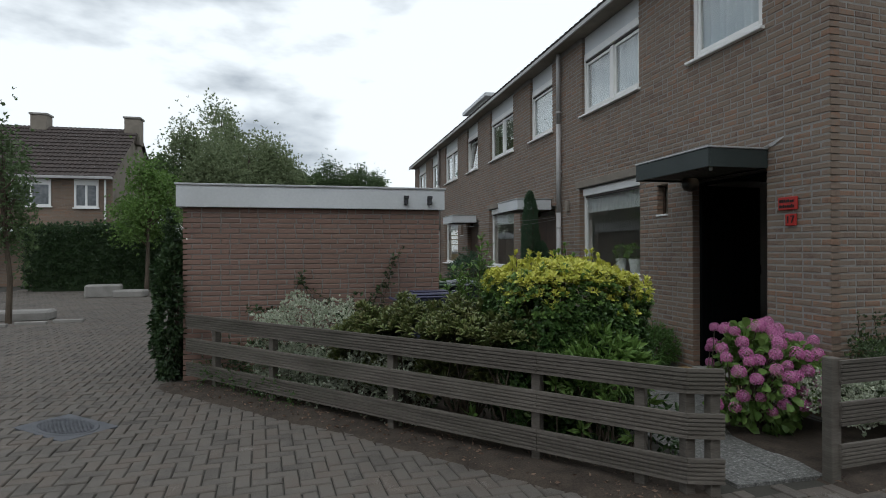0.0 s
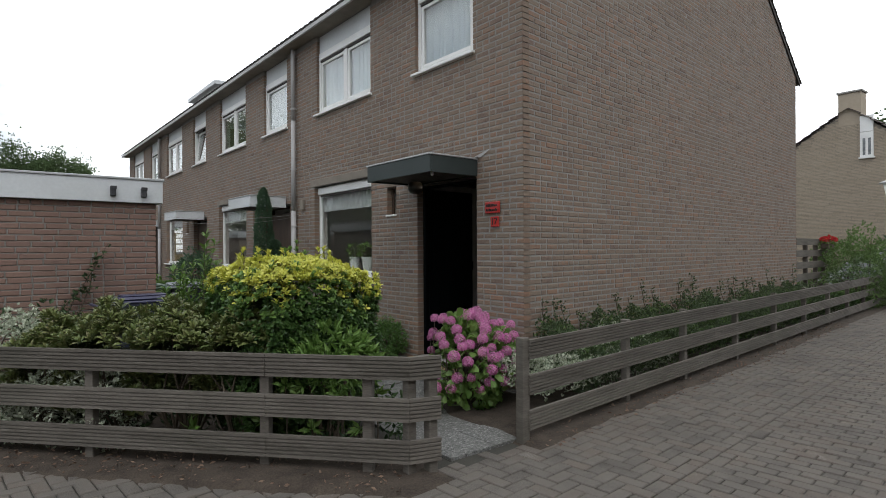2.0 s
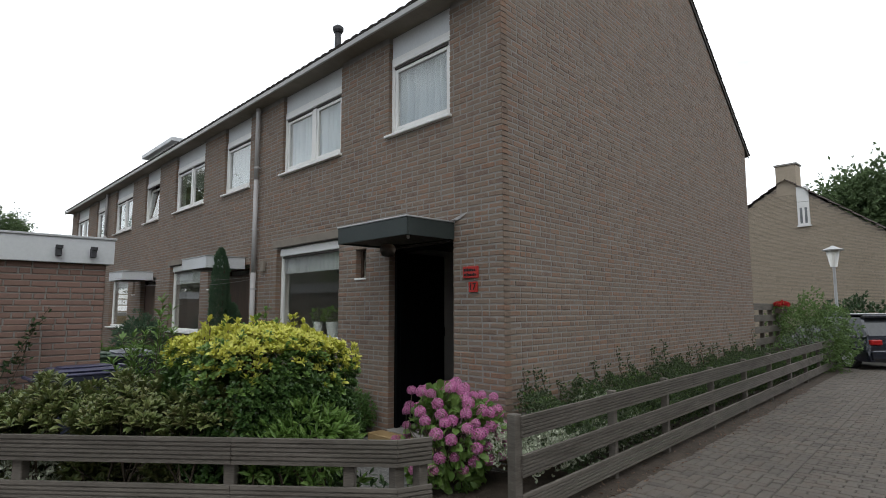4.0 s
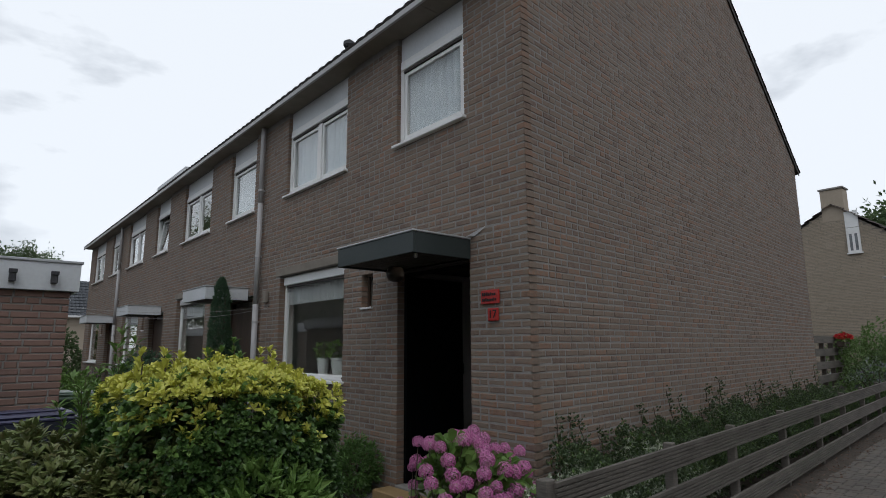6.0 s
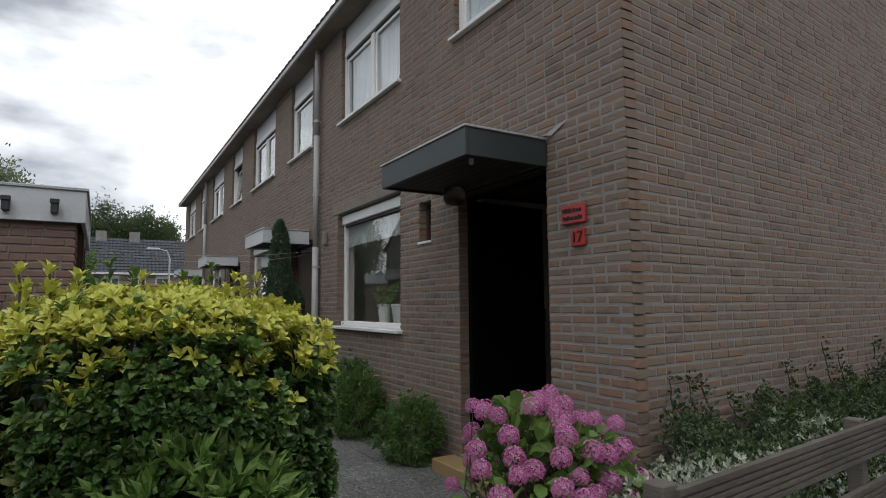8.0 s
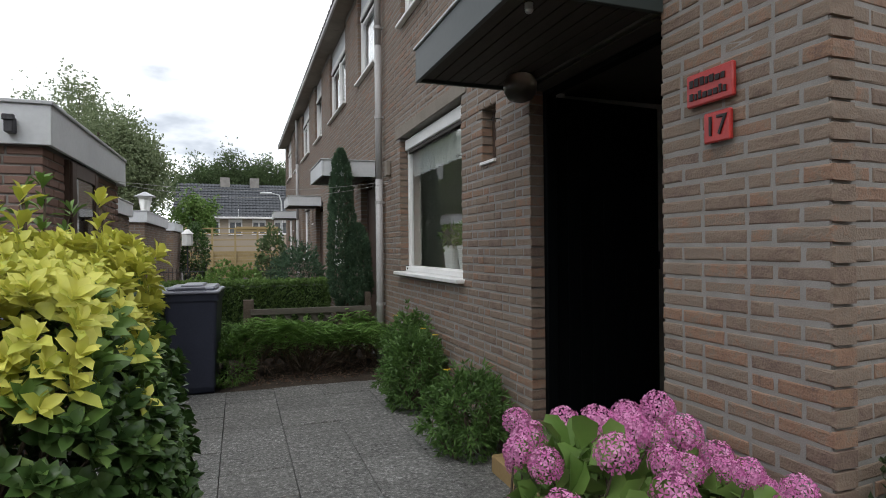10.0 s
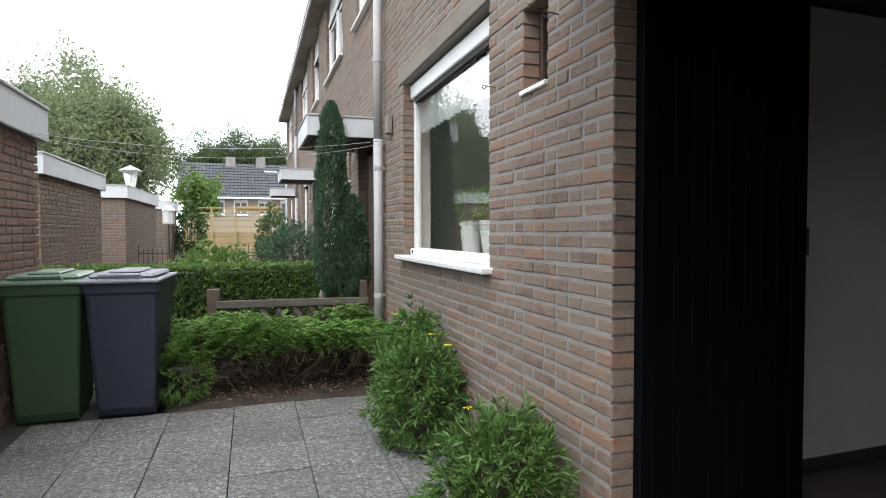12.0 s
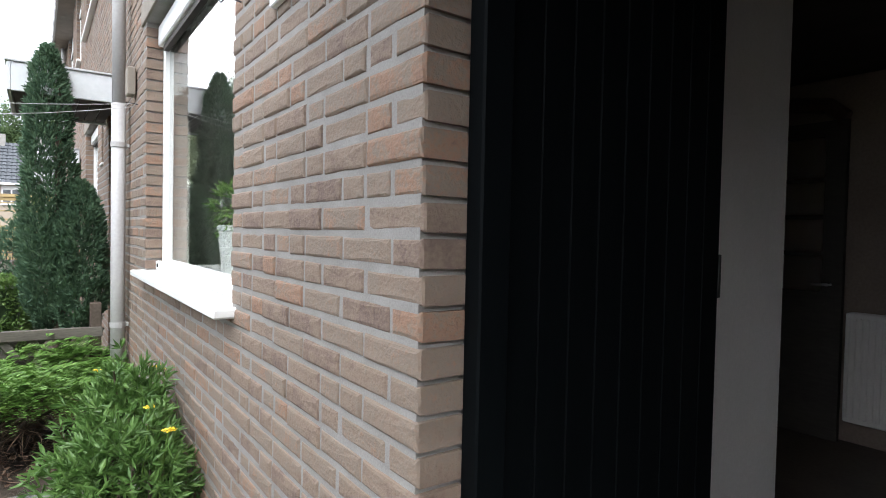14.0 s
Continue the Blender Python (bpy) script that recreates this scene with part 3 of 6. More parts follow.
# ---- canopies ----
def canopy(y0, y1, z0, z1, board, label):
    c = thing("door_canopy", label, "canopy", group="door canopies of the row")
    x0 = FX - 0.70
    part("front_fascia", box(x0, x0 + 0.025, y0, y1, z0, z1, 0.003), board, c)
    part("side_fascia", box(x0 + 0.026, FX - 0.002, y0, y0 + 0.025, z0, z1, 0.003), board, c)
    part("side_fascia", box(x0 + 0.026, FX - 0.002, y1 - 0.025, y1, z0, z1, 0.003), board, c)
    part("roof_sheet", box(x0 + 0.03, FX - 0.002, y0 + 0.03, y1 - 0.03, z1 - 0.05, z1 - 0.01), m_concrete, c)
    part("edge_trim", join(box(x0 - 0.012, x0 + 0.03, y0 - 0.012, y1 + 0.012, z1, z1 + 0.018, 0.004),
                           box(x0 + 0.031, FX - 0.002, y0 - 0.012, y0 + 0.03, z1, z1 + 0.018, 0.004), box(x0 + 0.031, FX - 0.002, y1 - 0.03, y1 + 0.012, z1, z1 + 0.018, 0.004)), m_alu, c, "pale metal roof edge trim")
    n = 8
    for i in range(n):
        a = x0 + 0.03 + (FX - x0 - 0.04) * i / n
        part("soffit_slat", box(a, a + (FX - x0 - 0.04) / n - 0.008, y0 + 0.026, y1 - 0.026, z0 + 0.02, z0 + 0.035), m_slat_dark, c)
    return c


can = canopy(5.42, 6.72, 2.385, 2.575, m_canopy, "dark green painted flat canopy over the open front door")
part("lead_flashing", ([(FX - 0.004, 5.41, 2.597), (FX - 0.004, 5.36, 2.60), (FX - 0.004, 5.21, 2.668), (FX - 0.004, 5.215, 2.676), (FX - 0.004, 5.40, 2.632), (FX - 0.06, 5.43, 2.597), (FX - 0.03, 5.385, 2.60)],
                       [(0, 1, 2, 3, 4), (0, 4, 5), (0, 5, 6), (0, 6, 1)]), m_zinc, can, "pale lead flashing strip")
part("drip_knob", lathe([(0.012, 2.36), (0.018, 2.37), (0.018, 2.40)], 10), m_alu, can).location = (4.63, 5.55, 0)
for s in SHIFT[1:]:
    canopy(5.62 + s, 6.80 + s, 2.34, 2.54, m_white_board, "white panelled flat canopy over a front door")
lamp = thing("porch_lamp", "round dimpled glass porch lamp under the canopy", "lamp", (5.06, 6.46, 2.42))
part("globe", lathe([(0.03, -0.17), (0.07, -0.155), (0.095, -0.11), (0.1, -0.07), (0.085, -0.03), (0.06, -0.01)], 20), m_shaded_glass, lamp, smooth=True)
part("base", lathe([(0.065, -0.012), (0.065, 0.015)], 16), m_iron, lamp)

# ---- front doors ----
def door_frame(n, s, label):
    d = thing("door_%d" % n, label, "door", kind="structure")
    xa, xb = FX + 0.1, FX + 0.17
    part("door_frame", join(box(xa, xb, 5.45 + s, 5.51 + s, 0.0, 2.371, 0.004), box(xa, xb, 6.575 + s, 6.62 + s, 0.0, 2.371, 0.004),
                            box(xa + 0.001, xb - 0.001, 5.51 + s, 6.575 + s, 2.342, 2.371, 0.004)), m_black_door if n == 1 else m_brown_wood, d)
    part("threshold", box(FX - 0.02, FX + 0.2, 5.46 + s, 6.61 + s, 0.0, 0.135, 0.008), m_concrete, d, "worn stone threshold")
    return d


# added dark board, keeps the mortar underside above the door from showing lit
tagged(part("door_head", box(FX - 0.001, FX + 0.26, 5.46, 6.64, 2.372, 2.384), m_slat_dark), "added dark board hiding the wall underside over the door", "trim", kind="structure")
d1 = door_frame(1, 0.0, "black-green planked front door standing wide open")
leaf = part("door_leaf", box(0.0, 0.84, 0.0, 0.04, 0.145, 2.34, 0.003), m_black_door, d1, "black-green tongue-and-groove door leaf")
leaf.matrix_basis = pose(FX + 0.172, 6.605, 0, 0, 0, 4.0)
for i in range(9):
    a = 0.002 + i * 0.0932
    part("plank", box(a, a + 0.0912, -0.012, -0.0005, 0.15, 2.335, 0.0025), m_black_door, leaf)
part("lock_plate", box(0.842, 0.846, 0.006, 0.034, 1.02, 1.2, 0.001), m_brass, leaf, "worn brass lock plate on the door edge")
part("latch", box(0.846, 0.86, 0.012, 0.028, 1.09, 1.12, 0.003), m_brass, leaf)
part("draught_strip", box(0.838, 0.852, -0.014, 0.004, 1.24, 1.36, 0.002), m_rubber, leaf)
for i, s in enumerate(SHIFT[1:]):
    d = door_frame(i + 2, s, "closed brown wooden front door under a white canopy")
    part("door_leaf", box(FX + 0.11, FX + 0.15, 5.512 + s, 6.573 + s, 0.14, 2.258, 0.003), m_brown_wood, d)

# hall behind the open door
tagged(part("wall_hall", box(FX + 0.27, 7.27, 6.95, 7.05, 0.125, 2.46), m_hall), "pale plastered side wall of the hall", "wall", kind="structure")
tagged(part("baseboard", box(FX + 0.3, 7.268, 6.935, 6.948, 0.125, 0.19), m_slat_dark), "dark baseboard along the hall wall", "baseboard", kind="structure")
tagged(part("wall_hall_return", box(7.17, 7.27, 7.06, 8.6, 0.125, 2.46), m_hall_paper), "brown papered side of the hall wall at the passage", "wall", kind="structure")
# the ceiling's dark colour stands in for the unlit upper hall
tagged(part("ceiling", box(FX + 0.27, 9.39, 5.3, 8.6, 2.47, 2.6), m_slat_dark), "hall ceiling coloured dark to stand for the dim hall", "ceiling", kind="structure")
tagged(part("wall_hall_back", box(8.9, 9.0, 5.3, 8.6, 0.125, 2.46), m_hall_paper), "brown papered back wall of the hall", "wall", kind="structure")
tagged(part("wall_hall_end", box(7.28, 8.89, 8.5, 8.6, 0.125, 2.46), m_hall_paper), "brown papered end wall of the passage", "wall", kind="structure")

# ---- downpipes ----
def downpipe(y):
    p = thing("downpipe", "grey downpipe on the front wall with brackets", "downpipe", (FX - 0.065, y, 0), group="downpipes")
    part("pipe", tube([(0, 0, 0.0), (0, 0, 2.25)], 0.045, 14), m_zinc, p, smooth=True)
    part("pipe", tube([(0, 0, 2.25), (0, 0, 3.9)], 0.042, 14), m_zinc, p, smooth=True)
    part("pipe", tube([(0, 0, 3.9), (0, 0, 5.05), (0, 0, 5.199)], 0.042, 14), m_zinc, p, smooth=True)
    for z in (0.7, 1.95, 3.0, 4.1):
        part("bracket", join(tube([(0, 0, z), (0, 0, z + 0.035)], 0.050, 14), box(0.03, 0.066, -0.012, 0.012, z + 0.005, z + 0.03)), m_zinc, p)
    return p


downpipe(10.36)
downpipe(20.72)

# ---- shed row ----
def shed(x0, x1, y0, y1, rng, label):
    """A flat-roofed brick shed with a white board round its roof."""
    s = thing("brick_shed", label, "shed", group="brick garden sheds")
    part("wall", box(x0 + 0.05, x1 - 0.0125, y0 + 0.0125, y1 - 0.05, -0.1, 2.12), m_mortar, s)
    return s


rng_s = random.Random(9)
shed_1 = shed(-0.86, 2.30, 7.86, 10.33, rng_s, "flat-roofed dark brick shed with white roof edge board")


def shed_shell(s, x0, x1, y0, y1, rng, holes_east=(), south=True, mat=m_brick_shed):
    """Bricks on the two seen sides, and the roof board."""
    if south:
        tagged(part("brickwork", brick_geo(brick_rows(x0, x1, 0.0, 2.08, [], rng), lambda u, o, z: (u, y0 + 0.05 - o - 0.04, z), rng, proud=0.0065), mat, s), kind="stuff")
    tagged(part("brickwork", brick_geo(brick_rows(y0 + 0.02, y1, 0.0, 2.08, list(holes_east), rng), lambda u, o, z: (x1 - 0.05 + o + 0.04, u, z), rng, proud=0.0065), mat, s), kind="stuff")
    e = 0.06
    part("roof_edge_board", box(x0 - e, x1 + e, y0 - e, y0 - e + 0.03, 2.09, 2.35, 0.003), m_white_board, s, "white roof edge board")
    part("roof_edge_board", box(x1 + e - 0.03, x1 + e, y0 - e + 0.032, y1 + e - 0.032, 2.09, 2.35, 0.003), m_white_board, s)
    part("roof_edge_board", box(x0 - e, x1 + e, y1 + e - 0.03, y1 + e, 2.09, 2.35, 0.003), m_white_board, s)
    part("roof_edge_board", box(x0 - e, x0 - e + 0.03, y0 - e + 0.032, y1 + e - 0.032, 2.09, 2.35, 0.003), m_white_board, s)
    part("roof_sheet", box(x0 - e + 0.03, x1 + e - 0.03, y0 - e + 0.03, y1 + e - 0.03, 2.13, 2.33), m_concrete, s)
    part("edge_trim", join(box(x0 - e - 0.015, x1 + e + 0.015, y0 - e - 0.015, y0 - e + 0.05, 2.35, 2.375, 0.004),
                           box(x1 + e - 0.05, x1 + e + 0.015, y0 - e + 0.052, y1 + e, 2.35, 2.375, 0.004),
                           box(x0 - e - 0.015, x0 - e + 0.05, y0 - e + 0.052, y1 + e, 2.35, 2.375, 0.004)), m_alu, s, "pale metal edge trim")


shed_shell(shed_1, -0.86, 2.30, 7.86, 10.33, rng_s, [(8.35, 9.22, -0.1, 2.2)])
for x in (1.84, 2.15):
    part("vent_spout", join(box(x - 0.025, x + 0.025, 7.725, 7.80, 2.15, 2.25, 0.006), box(x - 0.032, x + 0.032, 7.715, 7.745, 2.225, 2.262, 0.004)), m_iron, shed_1, "dark overflow spout")
sd = part("shed_door", box(2.285, 2.325, 8.36, 9.21, 0.05, 2.08, 0.004), m_brown_wood, shed_1, "brown wooden shed door with glazed upper half")
part("door_rail", join(*frame_bars(2.326, 2.345, 8.37, 9.2, 0.06, 2.07, 0.11), box(2.326, 2.344, 8.48, 9.09, 0.85, 1.0)), m_brown_wood, sd)
part("pane", box(2.327, 2.332, 8.48, 9.09, 1.0, 1.96), m_glass, sd)
for i in range(7):
    part("panel_board", box(2.327, 2.337, 8.482, 9.088, 0.18 + i * 0.095, 0.265 + i * 0.095, 0.003), m_brown_wood, sd)
vent = thing("roof_vent", "small dark vent pipe on the shed roof", "vent", (1.5, 9.6, 2.33))
part("pipe", lathe([(0.03, 0), (0.03, 0.14), (0.05, 0.15), (0.05, 0.18)], 10), m_iron, vent)
for k, (xa, xb, ya, yb) in enumerate([(-1.7, 1.40, 13.4, 16.6), (-1.8, 1.36, 18.9, 23.2), (-1.8, 1.36, 25.3, 28.2)]):
    sh = shed(xa, xb, ya, yb, rng_s, "flat-roofed brick shed with white roof edge in a further garden")
    shed_shell(sh, xa, xb, ya, yb, rng_s, mat=m_brick)

# ---- street fences ----
def rail_geo(length, h, t=0.028, grooves=6):
    """A grooved board lying along x, its face towards -y."""
    prof = []
    step = h / grooves
    for i in range(grooves):
        a = i * step
        prof += [(0.0, a + 0.004), (0.0, a + step - 0.008), (0.010, a + step - 0.006), (0.010, a + step - 0.001)]
    prof[0] = (0.0, 0.0)
    prof[-2:] = [(0.0, h)]
    loop = prof + [(t, h), (t, 0.0)]
    n = len(loop)
    v = [(0, y, z) for y, z in loop] + [(length, y, z) for y, z in loop]
    f = [(i, (i + 1) % n, n + (i + 1) % n, n + i) for i in range(n)] + [tuple(range(n))[::-1], tuple(range(n, 2 * n))]
    return v, f


RAILS = (0.10, 0.38, 0.66)


def fence_run(f, p, q, z_off=0.0, drop=0.0):
    """Three grooved rails from p to q."""
    a = math.degrees(math.atan2(q[1] - p[1], q[0] - p[0]))
    L = math.hypot(q[0] - p[0], q[1] - p[1])
    tilt = math.degrees(math.atan2(drop, L))
    for i, z in enumerate(RAILS):
        r = part("rail", rail_geo(L - 0.004, 0.155), m_fence, f)
        r.matrix_basis = pose(p[0], p[1], z + z_off, 0, -tilt, a)


def fence_posts(f, pts, turn, top=0.80, back=0.075):
    for x, y in pts:
        c = math.radians(turn)
        o = part("post", box(-0.035, 0.035, -0.035, 0.035, -0.15, top, 0.005), m_fence, f)
        o.matrix_basis = pose(x - math.sin(c) * back, y + math.cos(c) * back, 0, 0, 0, turn)


A, B, C = (-0.80, 7.72), (2.93, 3.60), (3.15, 3.53)
fa = thing("garden_fence", "low grey weathered fence of three grooved rails", "fence", group="street fences")
turn_a = math.degrees(math.atan2(B[1] - A[1], B[0] - A[0]))
M = (A[0] + (B[0] - A[0]) * 0.815, A[1] + (B[1] - A[1]) * 0.815)
fence_run(fa, A, M)
fence_run(fa, M, B)
fence_posts(fa, [(A[0] + (B[0] - A[0]) * t, A[1] + (B[1] - A[1]) * t) for t in (0.09, 0.27, 0.56, 0.81, 0.945)], turn_a)
fence_run(fa, B, C)
for x, y in ((2.97, 3.66), (3.11, 3.605)):
    part("post", box(x - 0.035, x + 0.035, y - 0.035, y + 0.035, -0.15, 0.79, 0.005), m_fence, fa)

D, E2 = (4.08, 3.58), (18.9, 4.905)
fb = thing("garden_fence", "long low grey weathered fence of grooved rails beside the gable", "fence", group="street fences")
turn_b = math.degrees(math.atan2(E2[1] - D[1], E2[0] - D[0]))
n_run = 4
for i in range(n_run):
    p = [D[k] + (E2[k] - D[k]) * i / n_run for k in (0, 1)]
    q = [D[k] + (E2[k] - D[k]) * (i + 1) / n_run for k in (0, 1)]
    fence_run(fb, p, q)
fence_posts(fb, [(D[0] + (E2[0] - D[0]) * t, D[1] + (E2[1] - D[1]) * t) for t in (0.11, 0.2, 0.31, 0.42, 0.53, 0.64, 0.75, 0.86, 0.97)], turn_b, top=0.83)
part("post", box(4.02, 4.10, 3.6, 3.68, -0.15, 0.83, 0.005), m_fence, fb)

# higher board fence behind the gable
bf = thing("board_fence", "tall grey slatted garden fence at the rear corner", "fence")
for i in range(6):
    part("slat", box(0.0, 2.75, 0.0, 0.03, 0.215 + i * 0.275, 0.37 + i * 0.275, 0.004), m_fence, bf)
for x in (0.03, 0.95, 1.85, 2.62):
    part("post", box(x, x + 0.09, 0.035, 0.125, -0.1, 1.72, 0.005), m_fence, bf)
bf.matrix_basis = pose(15.14, 5.60, 0, 0, 0, 5.1)

m_red_petal = material("red_geranium_petal", [(0.42, 0.012, 0.018), (0.60, 0.03, 0.035)], 0.6, bump=0.0, vary="island", amount=0.3)
# ---- garden ground ----
def bumpy(x, y):
    return 0.012 * noise.noise(Vector((x * 2.3, y * 2.3, 0))) + 0.018 * noise.noise(Vector((x * 0.7, y * 0.7, 3.1)))


def edge_distance(x, y, p, q):
    dx, dy = q[0] - p[0], q[1] - p[1]
    t = max(0.0, min(1.0, ((x - p[0]) * dx + (y - p[1]) * dy) / (dx * dx + dy * dy)))
    return math.hypot(x - p[0] - t * dx, y - p[1] - t * dy)


def poly_sheet(poly, step, height, z):
    """A bumpy sheet over a polygon."""
    xs, ys = [p[0] for p in poly], [p[1] for p in poly]
    nx, ny = int((max(xs) - min(xs)) / step) + 1, int((max(ys) - min(ys)) / step) + 1

    def isin(x, y):
        c = False
        for (x1, y1), (x2, y2) in zip(poly, poly[1:] + poly[:1]):
            if (y1 > y) != (y2 > y) and x < (x2 - x1) * (y - y1) / (y2 - y1) + x1:
                c = not c
        return c
    v, f, ix = [], [], {}
    for j in range(ny):
        for i in range(nx):
            x, y = min(xs) + i * step, min(ys) + j * step
            if isin(x + step / 2, y + step / 2):
                q = []
                for a, b in ((i, j), (i + 1, j), (i + 1, j + 1), (i, j + 1)):
                    if (a, b) not in ix:
                        ix[a, b] = len(v)
                        X, Y = min(xs) + a * step, min(ys) + b * step
                        e = min(edge_distance(X, Y, p, q2) for p, q2 in zip(poly, poly[1:] + poly[:1]))
                        dip = max(0.0, 1 - e / 0.16)
                        v.append((X, Y, z + height(X, Y) - 0.055 * dip))
                    q.append(ix[a, b])
                f.append(tuple(q))
    return v, f


tagged(part("garden_bed", poly_sheet([(-1.1, 7.9), (-1.2, 7.5), (2.75, 3.25), (3.25, 3.3), (3.3, 4.6), (3.2, 6.0), (3.0, 6.5), (2.4, 7.2), (2.36, 7.9)], 0.07, bumpy, 0.022), m_soil, smooth=True),
       "dark soil bed behind the street fence", "soil", kind="structure")
tagged(part("garden_bed_2", poly_sheet([(3.95, 3.35), (19.3, 4.68), (19.3, 6.5), (15.2, 6.5), (15.2, 5.66), (5.2, 4.77), (5.15, 5.4), (4.3, 5.3), (3.95, 4.6)], 0.07, bumpy, 0.022), m_soil, smooth=True),
       "dark soil bed along the gable wall", "soil", kind="structure")
tagged(part("garden_bed_3", poly_sheet([(3.3, 9.33), (5.2, 9.33), (5.2, 13.5), (1.4, 13.5), (1.4, 10.2), (3.2, 10.1)], 0.07, bumpy, 0.022), m_soil, smooth=True),
       "dark soil with bark at the garden boundary", "soil", kind="structure")
tagged(part("garden_bed_4", poly_sheet([(4.72, 6.75), (5.2, 6.75), (5.2, 9.6), (4.72, 9.6)], 0.08, bumpy, 0.004), m_soil, smooth=True),
       "narrow soil strip under the front window", "soil", kind="structure")
tagged(part("garden_ground", box(1.45, 5.18, 13.5, 34.0, -0.03, -0.005), m_soil), "dark garden ground of the further gardens", "soil", kind="structure")

# path tiles
TW = 0.44
path = thing("garden_path", "grey exposed-aggregate concrete tile path", "path", kind="structure")
tile_mesh = mesh_of("paving_tile", *box(0.0022, TW - 0.0022, 0.0022, TW - 0.0022, -0.05, 0.0, 0.003), m_tile)
rng_t = random.Random(3)
for i in range(-5, 5):
    for j in range(-13, 15):
        x, y = 4.25 + i * TW, 5.0 + j * TW + 0.02
        cx, cy = x + TW / 2, y + TW / 2
        keep = (3.2 < cx < 4.95 and 4.7 < cy < 9.5) or (2.3 < cx < 3.4 and 6.2 < cy < 9.5) or (3.2 < cx < 4.2 and 3.7 < cy <= 4.7) or (4.3 < cx < 5.2 and 5.3 < cy < 6.8)
        if keep:
            o = new("paving_tile", tile_mesh)
            o.parent = path
            o.matrix_basis = pose(x, y, 0.012 + rng_t.uniform(-0.004, 0.004), rng_t.uniform(-0.4, 0.4), rng_t.uniform(-0.4, 0.4), 0)
step = thing("door_step", "ochre tiled doorstep at the open front door", "step")
part("slab", box(4.96, 5.18, 5.42, 6.70, 0.0, 0.115, 0.008), m_step, step)

# ---- wheelie bins ----
def wheelie_bin(at, turn, body_mat, lid_mat, label):
    b = thing("wheelie_bin", label, "bin", at, turn, group="wheelie bins")
    v, f = [], []
    rings = [(0.0, 0.185, 0.22, 0.03), (0.05, 0.195, 0.24, 0.03), (0.88, 0.235, 0.33, 0.04), (0.90, 0.25, 0.345, 0.04), (0.965, 0.255, 0.35, 0.04)]
    per = 16
    for z, hx, hy, r in rings:
        for k in range(4):
            sx, sy = ((1, 1), (-1, 1), (-1, -1), (1, -1))[k]
            for t in range(4):
                a = math.radians(90 * k + 30 * t)
                v.append((sx * (hx - r) + r * math.cos(a), sy * (hy - r) + r * math.sin(a), z + 0.02))
    for i in range(len(rings) - 1):
        for k in range(per):
            j = (k + 1) % per
            f.append((i * per + k, i * per + j, (i + 1) * per + j, (i + 1) * per + k))
    f.append(tuple(range(per))[::-1])
    part("body", (v, f), body_mat, b)
    lid = part("lid", join(box(-0.262, 0.262, -0.38, 0.34, 0.985, 1.015, 0.01), box(-0.22, 0.22, -0.30, 0.27, 1.012, 1.05, 0.02), box(-0.10, 0.10, -0.25, 0.2, 1.048, 1.068, 0.012)), lid_mat, b)
    part("lid_grip", join(tube([(-0.14, -0.36, 1.01), (-0.13, -0.37, 1.045), (0.13, -0.37, 1.045), (0.14, -0.36, 1.01)], 0.012, 8)), lid_mat, lid)
    part("handle", join(tube([(-0.22, 0.36, 0.93), (-0.22, 0.42, 0.97), (0.22, 0.42, 0.97), (0.22, 0.36, 0.93)], 0.016, 8)), lid_mat, b)
    for sx in (-0.25, 0.25):
        w = part("wheel", moved(lathe([(0.02, -0.03), (0.09, -0.03), (0.1, -0.02), (0.1, 0.02), (0.09, 0.03), (0.02, 0.03)], 20), pose(sx, 0.27, 0.1, 0, 90, 0)), m_rubber, b, smooth=False)
    part("axle", tube([(-0.25, 0.27, 0.1), (0.25, 0.27, 0.1)], 0.012, 8), m_iron, b)
    part("foot", box(-0.19, 0.19, -0.2, -0.12, 0.0, 0.03, 0.004), body_mat, b)
    return b


m_bin_green = material("green_bin_plastic", [(0.035, 0.075, 0.035), (0.05, 0.095, 0.045)], 0.5, scale=3, fine=60, bump=0.1, dirt=0.3, dirt_color=(0.09, 0.1, 0.07))
m_bin_blue = material("dark_blue_bin_plastic", [(0.030, 0.034, 0.055), (0.042, 0.048, 0.072)], 0.45, scale=3, fine=60, bump=0.1, dirt=0.3, dirt_color=(0.09, 0.09, 0.1))
# these two lid colours are lightened to include the grey sheen on top
m_lid_green = material("green_lid_plastic_sheen", [(0.16, 0.24, 0.17), (0.21, 0.29, 0.22)], 0.3, scale=3, fine=60, bump=0.05)
m_lid_blue = material("blue_lid_plastic_grey_sheen", [(0.24, 0.25, 0.30), (0.31, 0.32, 0.37)], 0.28, scale=3, fine=60, bump=0.05)
wheelie_bin((2.56, 9.72, 0.0), 2, m_bin_green, m_lid_green, "closed green plastic wheelie bin beside the shed")
m_lid_violet = material("violet_blue_lid_plastic", [(0.045, 0.045, 0.095), (0.07, 0.07, 0.125)], 0.32, scale=3, fine=60, bump=0.05, dirt=0.2)
wheelie_bin((2.03, 7.36, 0.0), 94, m_bin_blue, m_lid_violet, "closed violet-blue plastic wheelie bin against the shed wall")
wheelie_bin((3.08, 9.70, 0.0), -3, m_bin_blue, m_lid_blue, "closed dark blue plastic wheelie bin beside the juniper")

